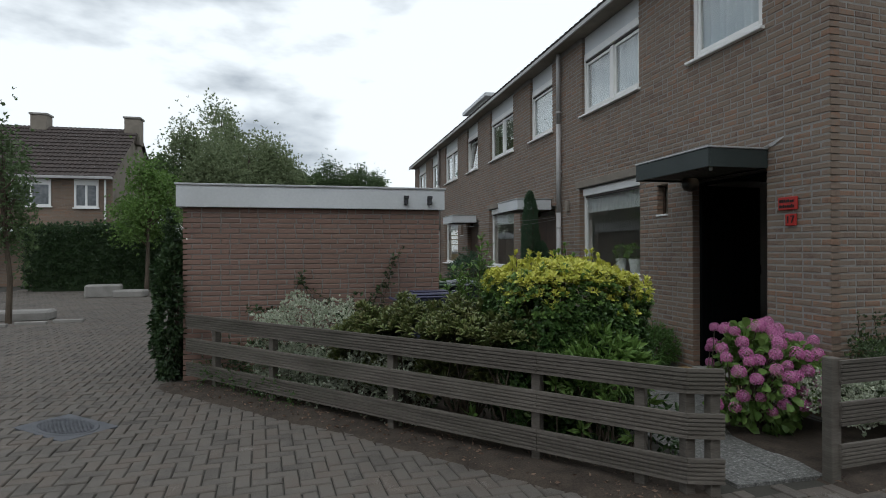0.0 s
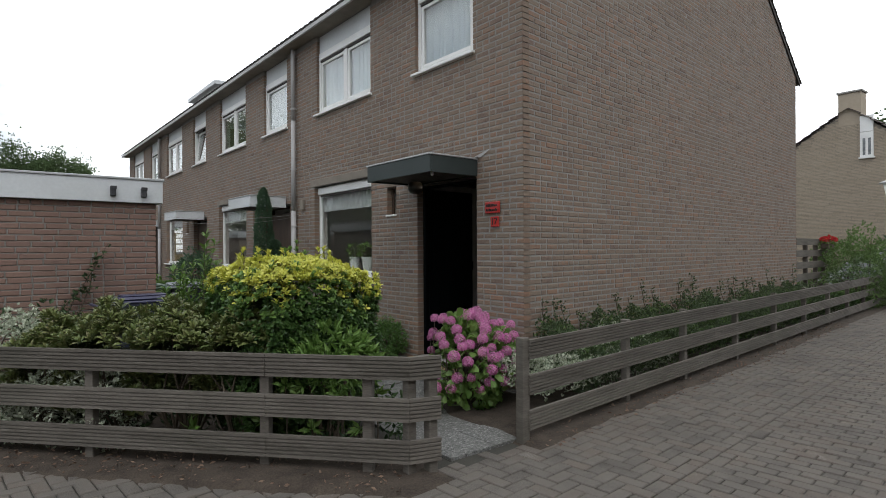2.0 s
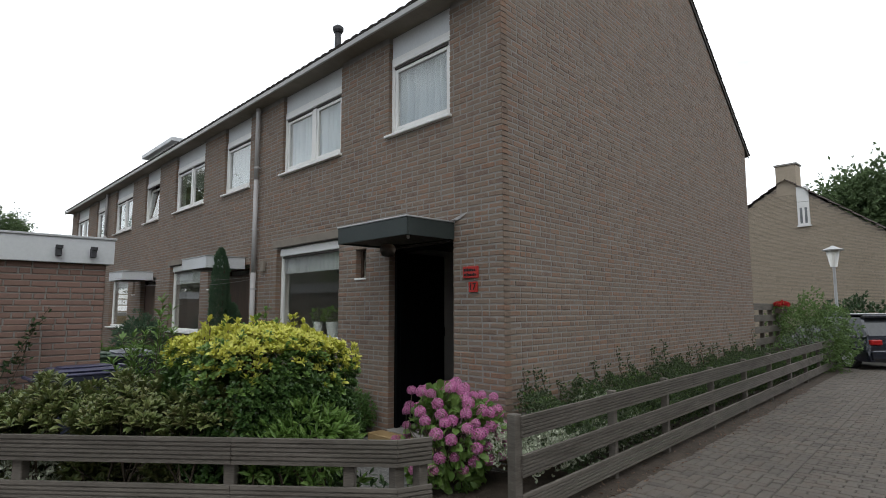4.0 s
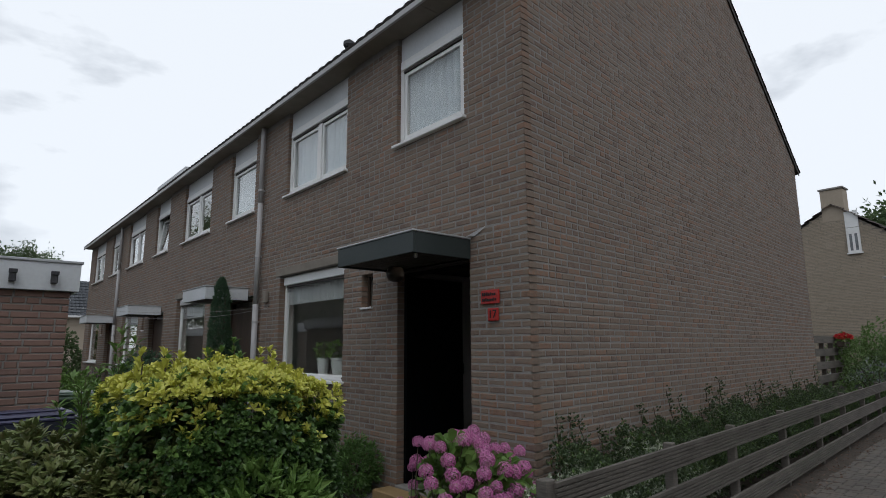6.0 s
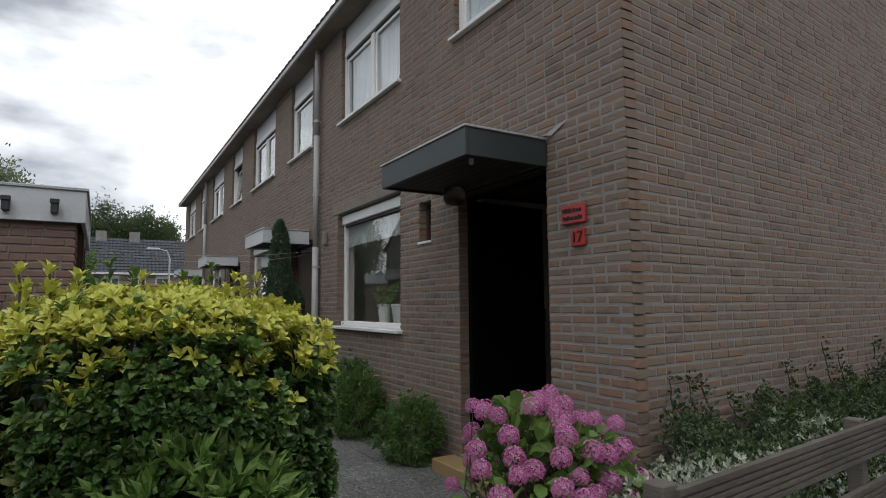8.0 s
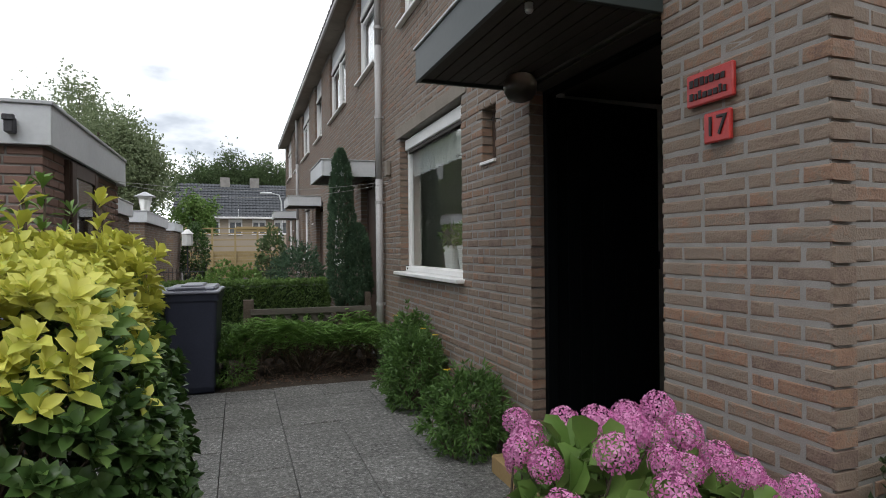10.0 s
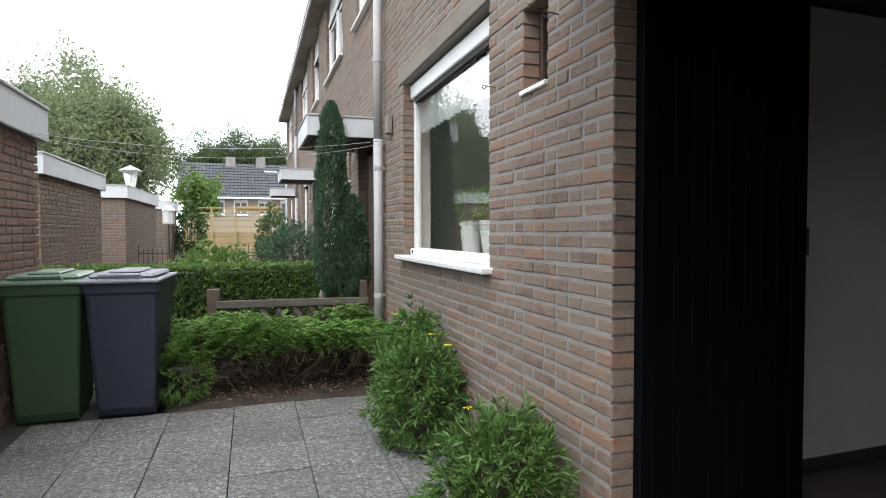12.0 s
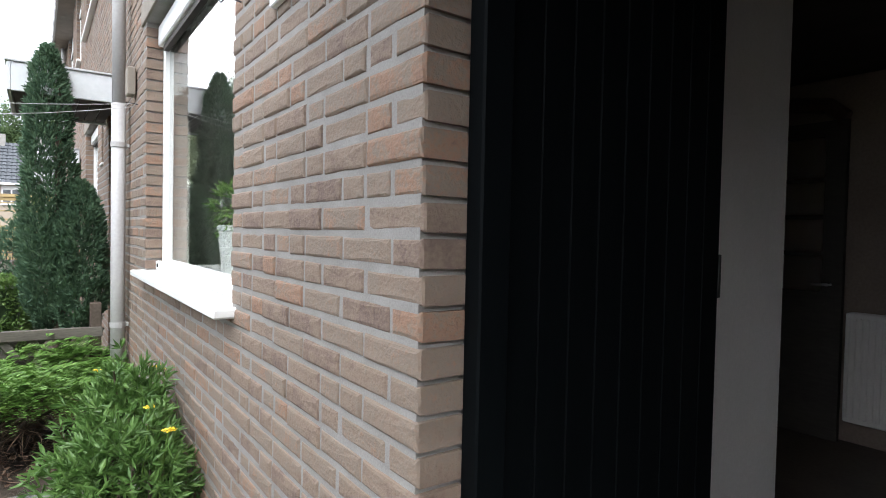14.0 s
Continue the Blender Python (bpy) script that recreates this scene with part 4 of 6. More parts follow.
# ---- plants ----
def leaf_cloud(rng, pts, normals, size, aspect=0.45, bend=0.25, spread=0.6, per=1, oval=False):
    """Folded leaves at pts, facing roughly along normals: pointed, or oval. size: (min, max)."""
    v, f = [], []
    for p, nrm in zip(pts, normals):
        for _ in range(per):
            s = rng.uniform(*size)
            d = Vector(nrm) + Vector((rng.gauss(0, spread), rng.gauss(0, spread), rng.gauss(0, spread)))
            d.normalize()
            side = d.cross(Vector((rng.gauss(0, 1), rng.gauss(0, 1), rng.gauss(0, 1))))
            if side.length < 1e-3:
                continue
            side.normalize()
            up = side.cross(d)
            w = s * aspect * 0.5
            b0 = Vector(p)
            o = len(v)
            if oval:
                m1 = b0 + d * s * 0.35 + up * s * bend * 0.35
                m2 = b0 + d * s * 0.74 + up * s * bend * 0.42
                tip = b0 + d * s + up * s * bend * 0.25
                e = up * w * 0.35
                v += [tuple(b0), tuple(m1 + side * w * 0.85 + e), tuple(m1), tuple(m1 - side * w * 0.85 + e),
                      tuple(m2 + side * w * 0.9 + e), tuple(m2), tuple(m2 - side * w * 0.9 + e), tuple(tip)]
                f += [(o, o + 1, o + 2), (o, o + 2, o + 3), (o + 1, o + 4, o + 5, o + 2), (o + 2, o + 5, o + 6, o + 3), (o + 4, o + 7, o + 5), (o + 5, o + 7, o + 6)]
            else:
                mid = b0 + d * s * 0.5 + up * s * bend * 0.5
                tip = b0 + d * s + up * s * bend * 0.2
                v += [tuple(b0), tuple(mid + side * w - up * w * 0.4), tuple(tip), tuple(mid - side * w - up * w * 0.4), tuple(mid)]
                f += [(o, o + 1, o + 4), (o + 1, o + 2, o + 4), (o + 2, o + 3, o + 4), (o + 3, o, o + 4)]
    return v, f


def shell_points(rng, n, c, r, z_min=-1.0, depth=0.25, lump=0.18, freq=2.2, box_like=0.0):
    """Points and outward normals spread through the outer layer of a lumpy ellipsoid."""
    P, N = [], []
    while len(P) < n:
        d = Vector((rng.gauss(0, 1), rng.gauss(0, 1), rng.gauss(0, 1)))
        if d.length < 1e-3:
            continue
        d.normalize()
        if d.z < z_min:
            continue
        e = d.copy()
        if box_like:
            m = max(abs(e.x), abs(e.y), abs(e.z))
            e = e * (1 - box_like) + (e / m) * box_like * 0.82
        k = 1 + lump * noise.noise(Vector((d.x * freq + c[0] * 3, d.y * freq + c[1] * 3, d.z * freq))) * 2
        k *= 1 - depth * rng.random() ** 2
        P.append((c[0] + e.x * r[0] * k, c[1] + e.y * r[1] * k, c[2] + e.z * r[2] * k))
        N.append(tuple(d))
    return P, N


def rosette_cloud(rng, pts, axes, size, aspect, count=7, wide=(0.5, 1.25), bend=0.2):
    """Whorls of oval leaves round shoot tips; axes: the way each shoot points."""
    v, f = [], []
    for p, ax in zip(pts, axes):
        ax = Vector(ax).normalized()
        t1 = ax.orthogonal().normalized()
        t2 = ax.cross(t1)
        p, a0 = Vector(p), rng.uniform(0, 6.28)
        for i in range(count):
            a = a0 + i * 2.39996
            tilt = wide[0] + (wide[1] - wide[0]) * (i + rng.random()) / count
            rad = t1 * math.cos(a) + t2 * math.sin(a)
            d = ax * math.cos(tilt) + rad * math.sin(tilt)
            up = ax * math.sin(tilt) - rad * math.cos(tilt)
            side = d.cross(up)
            s = rng.uniform(*size) * (0.7 + 0.3 * (i + 1) / count)
            w = s * aspect * 0.5
            b0 = p - ax * s * 0.35 * i / count
            m1, m2 = b0 + d * s * 0.38 + up * s * bend * 0.3, b0 + d * s * 0.74 + up * s * bend * 0.25
            e = up * w * 0.4
            o = len(v)
            v += [tuple(q) for q in (b0, m1 + side * w * 0.9 + e, m1, m1 - side * w * 0.9 + e, m2 + side * w * 0.82 + e, m2, m2 - side * w * 0.82 + e, b0 + d * s - up * s * bend * 0.1)]
            f += [(o, o + 1, o + 2), (o, o + 2, o + 3), (o + 1, o + 4, o + 5, o + 2), (o + 2, o + 5, o + 6, o + 3), (o + 4, o + 7, o + 5), (o + 5, o + 7, o + 6)]
    return v, f


def stems(rng, base, tips, r0=0.012, bow=0.15):
    g = []
    for t in tips:
        b = Vector(base) + Vector((rng.uniform(-0.1, 0.1), rng.uniform(-0.1, 0.1), 0))
        t = Vector(t)
        mid = (b + t) / 2 + Vector((rng.uniform(-bow, bow), rng.uniform(-bow, bow), rng.uniform(0, bow)))
        g.append(tube([b, mid, t], [r0, r0 * 0.7, r0 * 0.35], 5, cap=False))
    return join(*g)


def leaf_mat(name, colors, rough=0.45, sub=0.2, spec=0.4):
    return material(name, colors, rough, scale=5, fine=40, bump=0.1, vary="island", amount=0.25, sub=sub, spec=spec)


m_bark = material("brown_bark", [(0.06, 0.045, 0.032), (0.12, 0.095, 0.07)], 0.9, scale=10, fine=60, bump=0.6, stretch=(1, 1, 0.3))
m_yellow_leaf = leaf_mat("yellow_tip_leaf", [(0.36, 0.42, 0.07), (0.56, 0.56, 0.10), (0.66, 0.64, 0.14), (0.44, 0.48, 0.08)])
m_green_leaf = leaf_mat("glossy_green_leaf", [(0.03, 0.066, 0.018), (0.053, 0.108, 0.027), (0.09, 0.155, 0.042)], 0.32)
m_olive_leaf = leaf_mat("olive_leaf", [(0.085, 0.12, 0.04), (0.145, 0.185, 0.06), (0.21, 0.235, 0.09), (0.17, 0.145, 0.07)], 0.33)
m_fresh_leaf = leaf_mat("fresh_green_leaf", [(0.09, 0.17, 0.035), (0.14, 0.24, 0.055), (0.18, 0.27, 0.075)])
m_white_leaf = leaf_mat("white_edged_leaf", [(0.20, 0.25, 0.15), (0.48, 0.52, 0.40), (0.66, 0.68, 0.58)], 0.5)
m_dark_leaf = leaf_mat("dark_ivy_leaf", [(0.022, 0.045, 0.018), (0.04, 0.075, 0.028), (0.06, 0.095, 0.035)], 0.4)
m_cypress = leaf_mat("cypress_green", [(0.045, 0.09, 0.055), (0.075, 0.135, 0.078), (0.105, 0.17, 0.09)], 0.7)
m_juniper = leaf_mat("juniper_green", [(0.08, 0.16, 0.03), (0.13, 0.25, 0.05), (0.18, 0.30, 0.07)], 0.6)
m_twig = leaf_mat("dry_brown_twig", [(0.08, 0.05, 0.035), (0.16, 0.105, 0.075), (0.22, 0.155, 0.11)], 0.9, 0.0)
m_petal = leaf_mat("pink_petal", [(0.42, 0.08, 0.26), (0.58, 0.17, 0.40), (0.68, 0.30, 0.52), (0.48, 0.10, 0.28)], 0.6, 0.25)
m_tree_leaf = leaf_mat("tree_leaf", [(0.06, 0.10, 0.04), (0.10, 0.15, 0.06), (0.13, 0.185, 0.08)], 0.6, 0.3)
m_birch_leaf = leaf_mat("pale_tree_leaf", [(0.13, 0.17, 0.085), (0.19, 0.235, 0.12), (0.24, 0.285, 0.16)], 0.6, 0.3)
m_hedge = leaf_mat("hedge_leaf", [(0.075, 0.135, 0.035), (0.115, 0.19, 0.052), (0.155, 0.24, 0.07)])
m_cover_leaf = leaf_mat("grey_green_small_leaf", [(0.035, 0.06, 0.026), (0.065, 0.10, 0.042), (0.12, 0.155, 0.075)], 0.4)
m_daisy = material("yellow_daisy_petal", [(0.65, 0.45, 0.02), (0.75, 0.55, 0.03)], 0.6, bump=0.0)

rng_p = random.Random(21)


def fence_side(x, y):
    """How far a point lies behind the line of the street fence."""
    ux, uy = B[0] - A[0], B[1] - A[1]
    return ((y - A[1]) * ux - (x - A[0]) * uy) / math.hypot(ux, uy)


def shrub(name, label, c, r, layers, base_z=0.0, n_stem=14, seed=0, cat="shrub", stem_r=0.012):
    """layers: (part name, material, count, size, aspect, dict of shell options)."""
    rg = random.Random(seed)
    s = thing(name, label, cat, (c[0], c[1], base_z))
    cc = (0, 0, c[2] - base_z)
    P, _ = shell_points(rg, n_stem, cc, (r[0] * 0.85, r[1] * 0.85, r[2] * 0.85), z_min=-0.1)
    tagged(part("branchwork", stems(rg, (0, 0, -0.03), P, stem_r), m_bark, s), kind="stuff")
    for nm, mat, n, size, aspect, opt in layers:
        o = dict(opt)
        spread = o.pop("spread", 0.6)
        per = o.pop("per", 1)
        rr = o.pop("r", r)
        oval = o.pop("oval", False)
        P, N = shell_points(rg, n, o.pop("c", cc), rr, **o)
        if c[1] < 7.3 and c[0] < 3.2:
            keep = [fence_side(c[0] + p[0], c[1] + p[1]) > (-0.09 if p[2] + base_z > 0.87 else 0.15) for p in P]
            P, N = [p for p, k in zip(P, keep) if k], [q for q, k in zip(N, keep) if k]
        part(nm, leaf_cloud(rg, P, N, size, aspect, spread=spread, per=per, oval=oval), mat, s, smooth=oval)
    return s


# spindle bush with yellow tips
SP_C, SP_R = (2.73, 5.02, 0.75), (0.70, 0.68, 0.79)
rg = random.Random(1)
spindle = thing("spindle_bush", "dense evergreen bush with bright yellow young leaves on top", "shrub", (SP_C[0], SP_C[1], 0))
P, _ = shell_points(rg, 44, (0, 0, SP_C[2]), [0.8 * r for r in SP_R], z_min=-0.1)
tagged(part("branchwork", stems(rg, (0, 0, -0.03), P, 0.012), m_bark, spindle), kind="stuff")
P, N = shell_points(rg, 8200, (0, 0, SP_C[2]), SP_R, depth=0.15, box_like=0.6, lump=0.06, freq=2.8)
tones = {"foliage": [], "young_leaves": [], "turning_leaves": []}
for p, n in zip(P, N):
    if fence_side(SP_C[0] + p[0], SP_C[1] + p[1]) < 0.12:
        continue
    up = (p[2] - SP_C[2]) / SP_R[2]
    k = (up - 0.29) / 0.5 + 0.45 * noise.noise(Vector((p[0] * 3.1, p[1] * 3.1, p[2] * 3.1))) + rg.uniform(-0.3, 0.3)
    tones["young_leaves" if k > 0.62 else "turning_leaves" if k > 0.40 else "foliage"].append((p, (n[0] * 0.8 + rg.gauss(0, 0.3), n[1] * 0.8 + rg.gauss(0, 0.3), n[2] * 0.5 + 0.55 + rg.gauss(0, 0.25))))
for nm, mat, size, asp in (("foliage", m_green_leaf, (0.036, 0.060), 0.56), ("young_leaves", m_yellow_leaf, (0.036, 0.060), 0.5), ("turning_leaves", m_fresh_leaf, (0.036, 0.060), 0.54)):
    part(nm, rosette_cloud(rg, [p for p, _ in tones[nm]], [q for _, q in tones[nm]], size, asp, 7), mat, spindle, smooth=True)
for k in range(20):
    x, y, h = rg.uniform(-0.55, 0.5), rg.uniform(-0.4, 0.5), rg.uniform(0.03, 0.11)
    z0 = 1.43 if k else 1.50
    sp = part("tall_shoot", tube([(x, y, z0 - 0.2), (x + 0.01, y, z0 + h * 0.5), (x, y + 0.01, z0 + h)], 0.004, 5), m_bark, spindle)
    pts = [(x, y, z0 + h * t) for t in (-0.3, 0.35, 1.0)]
    part("shoot_leaves", rosette_cloud(rg, pts, [(rg.gauss(0, 0.15), rg.gauss(0, 0.15), 1)] * 3, (0.045, 0.07), 0.5, 6, (0.35, 1.0)), m_yellow_leaf if k % 3 else m_fresh_leaf, sp, smooth=True)
# hydrangea
def hydrangea(c, seed):
    rg = random.Random(seed)
    h = thing("hydrangea", "pink mophead hydrangea bush in full bloom", "hydrangea", (c[0], c[1], 0))
    P, N = shell_points(rg, 900, (0, 0, 0.41), (0.56, 0.50, 0.40), z_min=-0.9, depth=0.35)
    P, N = zip(*[(p, q) for p, q in zip(P, N) if (-0.38 if p[2] > 0.4 else -0.52) + 0.6 * max(0.0, p[1] + 0.25) < p[0] < 0.6])
    part("foliage", leaf_cloud(rg, P, [(q[0], q[1], q[2] - 0.35) for q in N], (0.075, 0.115), 0.68, per=2, oval=True), m_fresh_leaf, h, smooth=True)
    heads = []
    tries = 0
    while len(heads) < 95 and tries < 12000:
        tries += 1
        p, _ = shell_points(rg, 1, (0, 0, 0.44), (0.63, 0.55, 0.45), z_min=-0.4, depth=0.06, lump=0.12)
        p = Vector(p[0])
        if (-0.47 if p.z > 0.44 else -0.60) + 0.6 * max(0.0, p.y + 0.25) < p.x < 0.64 and all((p - q).length > 0.100 for q, _ in heads):
            heads.append((p, rg.uniform(0.040, 0.058)))
    tagged(part("branchwork", stems(rg, (0, 0, -0.03), [p for p, _ in heads], 0.008), m_bark, h), kind="stuff")
    for p, r in heads:
        v, f = [], []
        n = 70
        for i in range(n):
            z = 1 - 1.65 * (i + 0.5) / n
            a = i * 2.39996
            s = math.sqrt(max(0, 1 - z * z))
            d = Vector((s * math.cos(a), s * math.sin(a), z))
            q = p + d * r * rg.uniform(0.9, 1.06) * Vector((1, 1, 0.85)).length / 1.62
            t1 = d.orthogonal().normalized()
            t1.rotate(Matrix.Rotation(rg.uniform(0, 6.28), 3, d))
            t2 = d.cross(t1)
            w = r * rg.uniform(0.2, 0.27)
            o = len(v)
            v.append(tuple(q - d * w * 0.15))
            for k in range(4):
                u, y = (t1, t2, -t1, -t2)[k], (t2, -t1, -t2, t1)[k]
                v += [tuple(q + (u + y * 0.55) * w * 0.85 + d * w * rg.uniform(-0.1, 0.25)), tuple(q + (u - y * 0.55) * w * 0.85 + d * w * rg.uniform(-0.1, 0.25))]
            for k in range(4):
                f.append((o, o + 1 + 2 * k, o + 2 + 2 * k))
        part("flower_head", (v, f), m_petal, h)
    return h


hydrangea((4.45, 4.83), 5)
# evergreen bushes behind the fence
for k, (x, y, rx, ry, rz_, top) in enumerate([(1.20, 6.10, 0.36, 0.36, 0.44, 0.97), (1.56, 5.68, 0.44, 0.42, 0.50, 1.07), (1.92, 5.20, 0.42, 0.40, 0.54, 1.10), (2.26, 4.78, 0.38, 0.34, 0.50, 1.06)]):
    rg = random.Random(30 + k)
    pb = thing("pieris_bush", "evergreen bush with olive-green rosettes behind the fence", "shrub", (x, y, 0), group="pieris bushes")
    P, _ = shell_points(rg, 26, (0, 0, top - rz_), (rx * 0.8, ry * 0.8, rz_ * 0.8), z_min=-0.1)
    tagged(part("branchwork", stems(rg, (0, 0, -0.03), P, 0.012), m_bark, pb), kind="stuff")
    P, N = shell_points(rg, 900, (0, 0, top - rz_), (rx, ry, rz_), z_min=-0.5, depth=0.22, lump=0.16)
    keep = [(p, n) for p, n in zip(P, N) if fence_side(x + p[0], y + p[1]) > (-0.06 if p[2] > 0.86 else 0.15)]
    part("foliage", rosette_cloud(rg, [p for p, _ in keep], [(n[0] * 0.7, n[1] * 0.7, n[2] * 0.4 + 0.75) for _, n in keep], (0.06, 0.095), 0.36, 10, (0.35, 1.35)), m_olive_leaf, pb, smooth=True)
shrub("laurel_shoots", "low fresh green shoots behind the fence corner", (2.78, 4.42, 0.66), (0.34, 0.28, 0.26), [
    ("foliage", m_fresh_leaf, 330, (0.07, 0.12), 0.3, dict(per=5, z_min=-0.5)),
], seed=40)
shrub("variegated_euonymus", "mound of small white-edged leaves behind the fence", (0.62, 6.95, 0.52), (0.70, 0.5, 0.50), [
    ("foliage", m_white_leaf, 3200, (0.025, 0.042), 0.62, dict(per=4, z_min=-0.9, depth=0.3)),
], seed=41)

# ---- planting along the gable ----
rng_g = random.Random(77)
ground_cover = thing("ground_cover", "low mixed evergreen ground cover along the gable wall", "shrubs", kind="stuff")


def strip_points(rng, n, x0, x1, y0, y1, top):
    P, N = [], []
    for _ in range(n):
        x = rng.uniform(x0, x1)
        back = SKEW * max(0.0, x - FX)
        y = rng.uniform(max(y0, 3.70 + (x - 4.08) * 0.0894), y1 + back)
        h = top(x, y - back) * (0.82 + 0.30 * noise.noise(Vector((x * 2.4, y * 1.9, 4.0))) + 0.22 * noise.noise(Vector((x * 9.0, y * 9.0, 1.0))))
        z = max(0.02, h * (1 - 0.45 * rng.random() ** 2))
        P.append((x, y, z))
        N.append((rng.gauss(0, 0.3), rng.gauss(-0.15, 0.3), 1.0))
    return P, N


def cover_top(x, y):
    return (0.46 + 0.36 * max(0.0, min(1.0, (y - 3.8) / 0.8))) * (1.0 if x > 5.3 else 0.7)


P, N = strip_points(rng_g, 25000, 5.0, 15.1, 3.80, 4.66, cover_top)
part("foliage", leaf_cloud(rng_g, P, N, (0.022, 0.044), 0.5, per=4, spread=0.9), m_cover_leaf, ground_cover)
P, N = strip_points(rng_g, 9000, 5.3, 15.0, 3.9, 4.66, cover_top)
part("foliage", leaf_cloud(rng_g, P, N, (0.022, 0.042), 0.45, per=2, spread=0.9), m_hedge, ground_cover)
P, N = strip_points(rng_g, 4200, 4.45, 7.0, 3.76, 4.6, lambda x, y: 0.50 + 0.14 * (y > 4.1))
part("foliage", leaf_cloud(rng_g, P, N, (0.028, 0.045), 0.5, per=3, spread=0.8), m_white_leaf, ground_cover)
P, N = strip_points(rng_g, 3000, 15.0, 18.6, 4.5, 4.4, lambda x, y: 0.42)
part("foliage", leaf_cloud(rng_g, P, N, (0.04, 0.07), 0.5, per=2, spread=0.8), m_green_leaf, ground_cover)


def climber(name, label, paths, mat, n_leaf, size, seed, wall):
    """Thin shoots up a wall with small leaves; wall: the outward direction."""
    rg = random.Random(seed)
    c = thing(name, label, "climber")
    for pts in paths:
        pts = [Vector(p) for p in pts]
        fine = []
        for a, b in zip(pts, pts[1:]):
            for k in range(6):
                q = a.lerp(b, k / 6) + Vector((rg.uniform(-0.012, 0.012), rg.uniform(-0.012, 0.012), rg.uniform(-0.012, 0.012))) * (0 if k == 0 else 1)
                fine.append(q)
        fine.append(pts[-1])
        s = part("shoot", tube(fine, [0.008 - 0.005 * i / len(fine) for i in range(len(fine))], 5), m_bark, c)
        LP, LN = [], []
        for i in range(n_leaf):
            q = fine[rg.randrange(len(fine))]
            LP.append(tuple(q + Vector(wall) * rg.uniform(0, 0.03) + Vector((rg.gauss(0, 0.02), rg.gauss(0, 0.02), rg.gauss(0, 0.02)))))
            LN.append(tuple(Vector(wall) + Vector((0, 0, 0.4))))
        part("leaves", leaf_cloud(rg, LP, LN, size, 0.6, spread=0.7), mat, s)
    return c


gp = []
for k in range(33):
    x = 5.42 + k * 0.29 + rng_g.uniform(-0.1, 0.1)
    h = rng_g.uniform(0.70, 1.02) + (0.2 if k % 6 == 2 else 0)
    gy = SKEW * (x - FX)
    gp.append([(x + 0.12, 4.62 + gy, 0.15), (x + 0.05, 4.655 + gy, h * 0.6), (x + rng_g.uniform(-0.08, 0.05), 4.668 + gy, h)])
climber("climbing_shoots", "thin leafy shoots climbing up the brick gable", gp, m_cover_leaf, 90, (0.025, 0.048), 8, (0, -1, 0))
climber("wall_climber", "sparse ivy-like climber on the shed wall", [
    [(1.35, 7.76, 0.3), (1.42, 7.79, 0.9), (1.62, 7.795, 1.28), (1.80, 7.80, 1.62)],
    [(1.30, 7.76, 0.3), (1.28, 7.79, 0.85), (1.55, 7.80, 1.12)],
    [(1.25, 7.76, 0.3), (0.9, 7.79, 0.92), (0.55, 7.80, 1.12), (0.52, 7.80, 1.32)],
    [(0.9, 7.79, 0.85), (0.62, 7.79, 1.0), (0.5, 7.80, 1.22), (0.42, 7.80, 0.95)],
    [(1.38, 7.76, 0.4), (1.6, 7.79, 1.1), (1.68, 7.80, 1.45)],
    [(0.3, 7.79, 0.82), (-0.1, 7.80, 0.86)],
], m_dark_leaf, 60, (0.035, 0.065), 12, (0, -1, 0))
shrub("wall_shrub", "loose dark leafy shrub at the foot of the shed wall", (1.25, 7.45, 0.5), (0.42, 0.25, 0.45), [
    ("foliage", m_dark_leaf, 380, (0.05, 0.08), 0.55, dict(per=2, depth=0.5))], seed=50)
shrub("corner_ivy", "dark ivy-grown shrub at the outer shed corner", (-1.02, 8.2, 0.85), (0.20, 0.42, 0.95), [
    ("foliage", m_dark_leaf, 2600, (0.05, 0.08), 0.6, dict(per=3, depth=0.3, lump=0.3, box_like=0.3))], seed=51)
rg = random.Random(52)
fx = thing("laurel_shrub", "tall loose light green shrub with upright leafy shoots before the bins", "shrub", (2.40, 6.72, 0))
for k in range(13):
    bx, by = rg.uniform(-0.1, 0.1), rg.uniform(-0.1, 0.1)
    tx, ty, h = rg.uniform(-0.30, 0.30), rg.uniform(-0.22, 0.22), rg.uniform(1.05, 1.45) if k > 2 else rg.uniform(1.5, 1.72)
    line = [Vector((bx + (tx - bx) * t ** 1.4, by + (ty - by) * t ** 1.4, h * t - 0.02)) for t in [i / 16 for i in range(17)]]
    sh = part("shoot", tube(line, [0.009 - 0.007 * i / 16 for i in range(17)], 5), m_bark, fx)
    P = [q for q in line[5:] for _ in range(2)] + [line[-1]]
    part("leaves", rosette_cloud(rg, P, [(rg.gauss(0, 0.2), rg.gauss(0, 0.2), 1.0) for _ in P], (0.075, 0.125), 0.27, 3, (0.6, 1.3)), m_fresh_leaf, sh, smooth=True)
under = thing("under_planting", "tangled low foliage and white-edged trailing leaves behind the fence", "shrubs", kind="stuff")


def bed_points(rng, n, top, back=(0.12, 0.75), span=(0.03, 0.97)):
    P, N = [], []
    ux, uy = (B[0] - A[0]), (B[1] - A[1])
    L = math.hypot(ux, uy)
    nx, ny = -uy / L, ux / L
    for _ in range(n):
        t, d = rng.uniform(*span), rng.uniform(*back)
        x, y = A[0] + ux * t + nx * d, A[1] + uy * t + ny * d
        z = max(0.03, top(t) * rng.random() ** 0.7 * (0.8 + 0.6 * noise.noise(Vector((x * 2.5, y * 2.5, 0)))))
        P.append((x, y, z))
        N.append((-nx * 0.6, -ny * 0.6, 0.6))
    return P, N


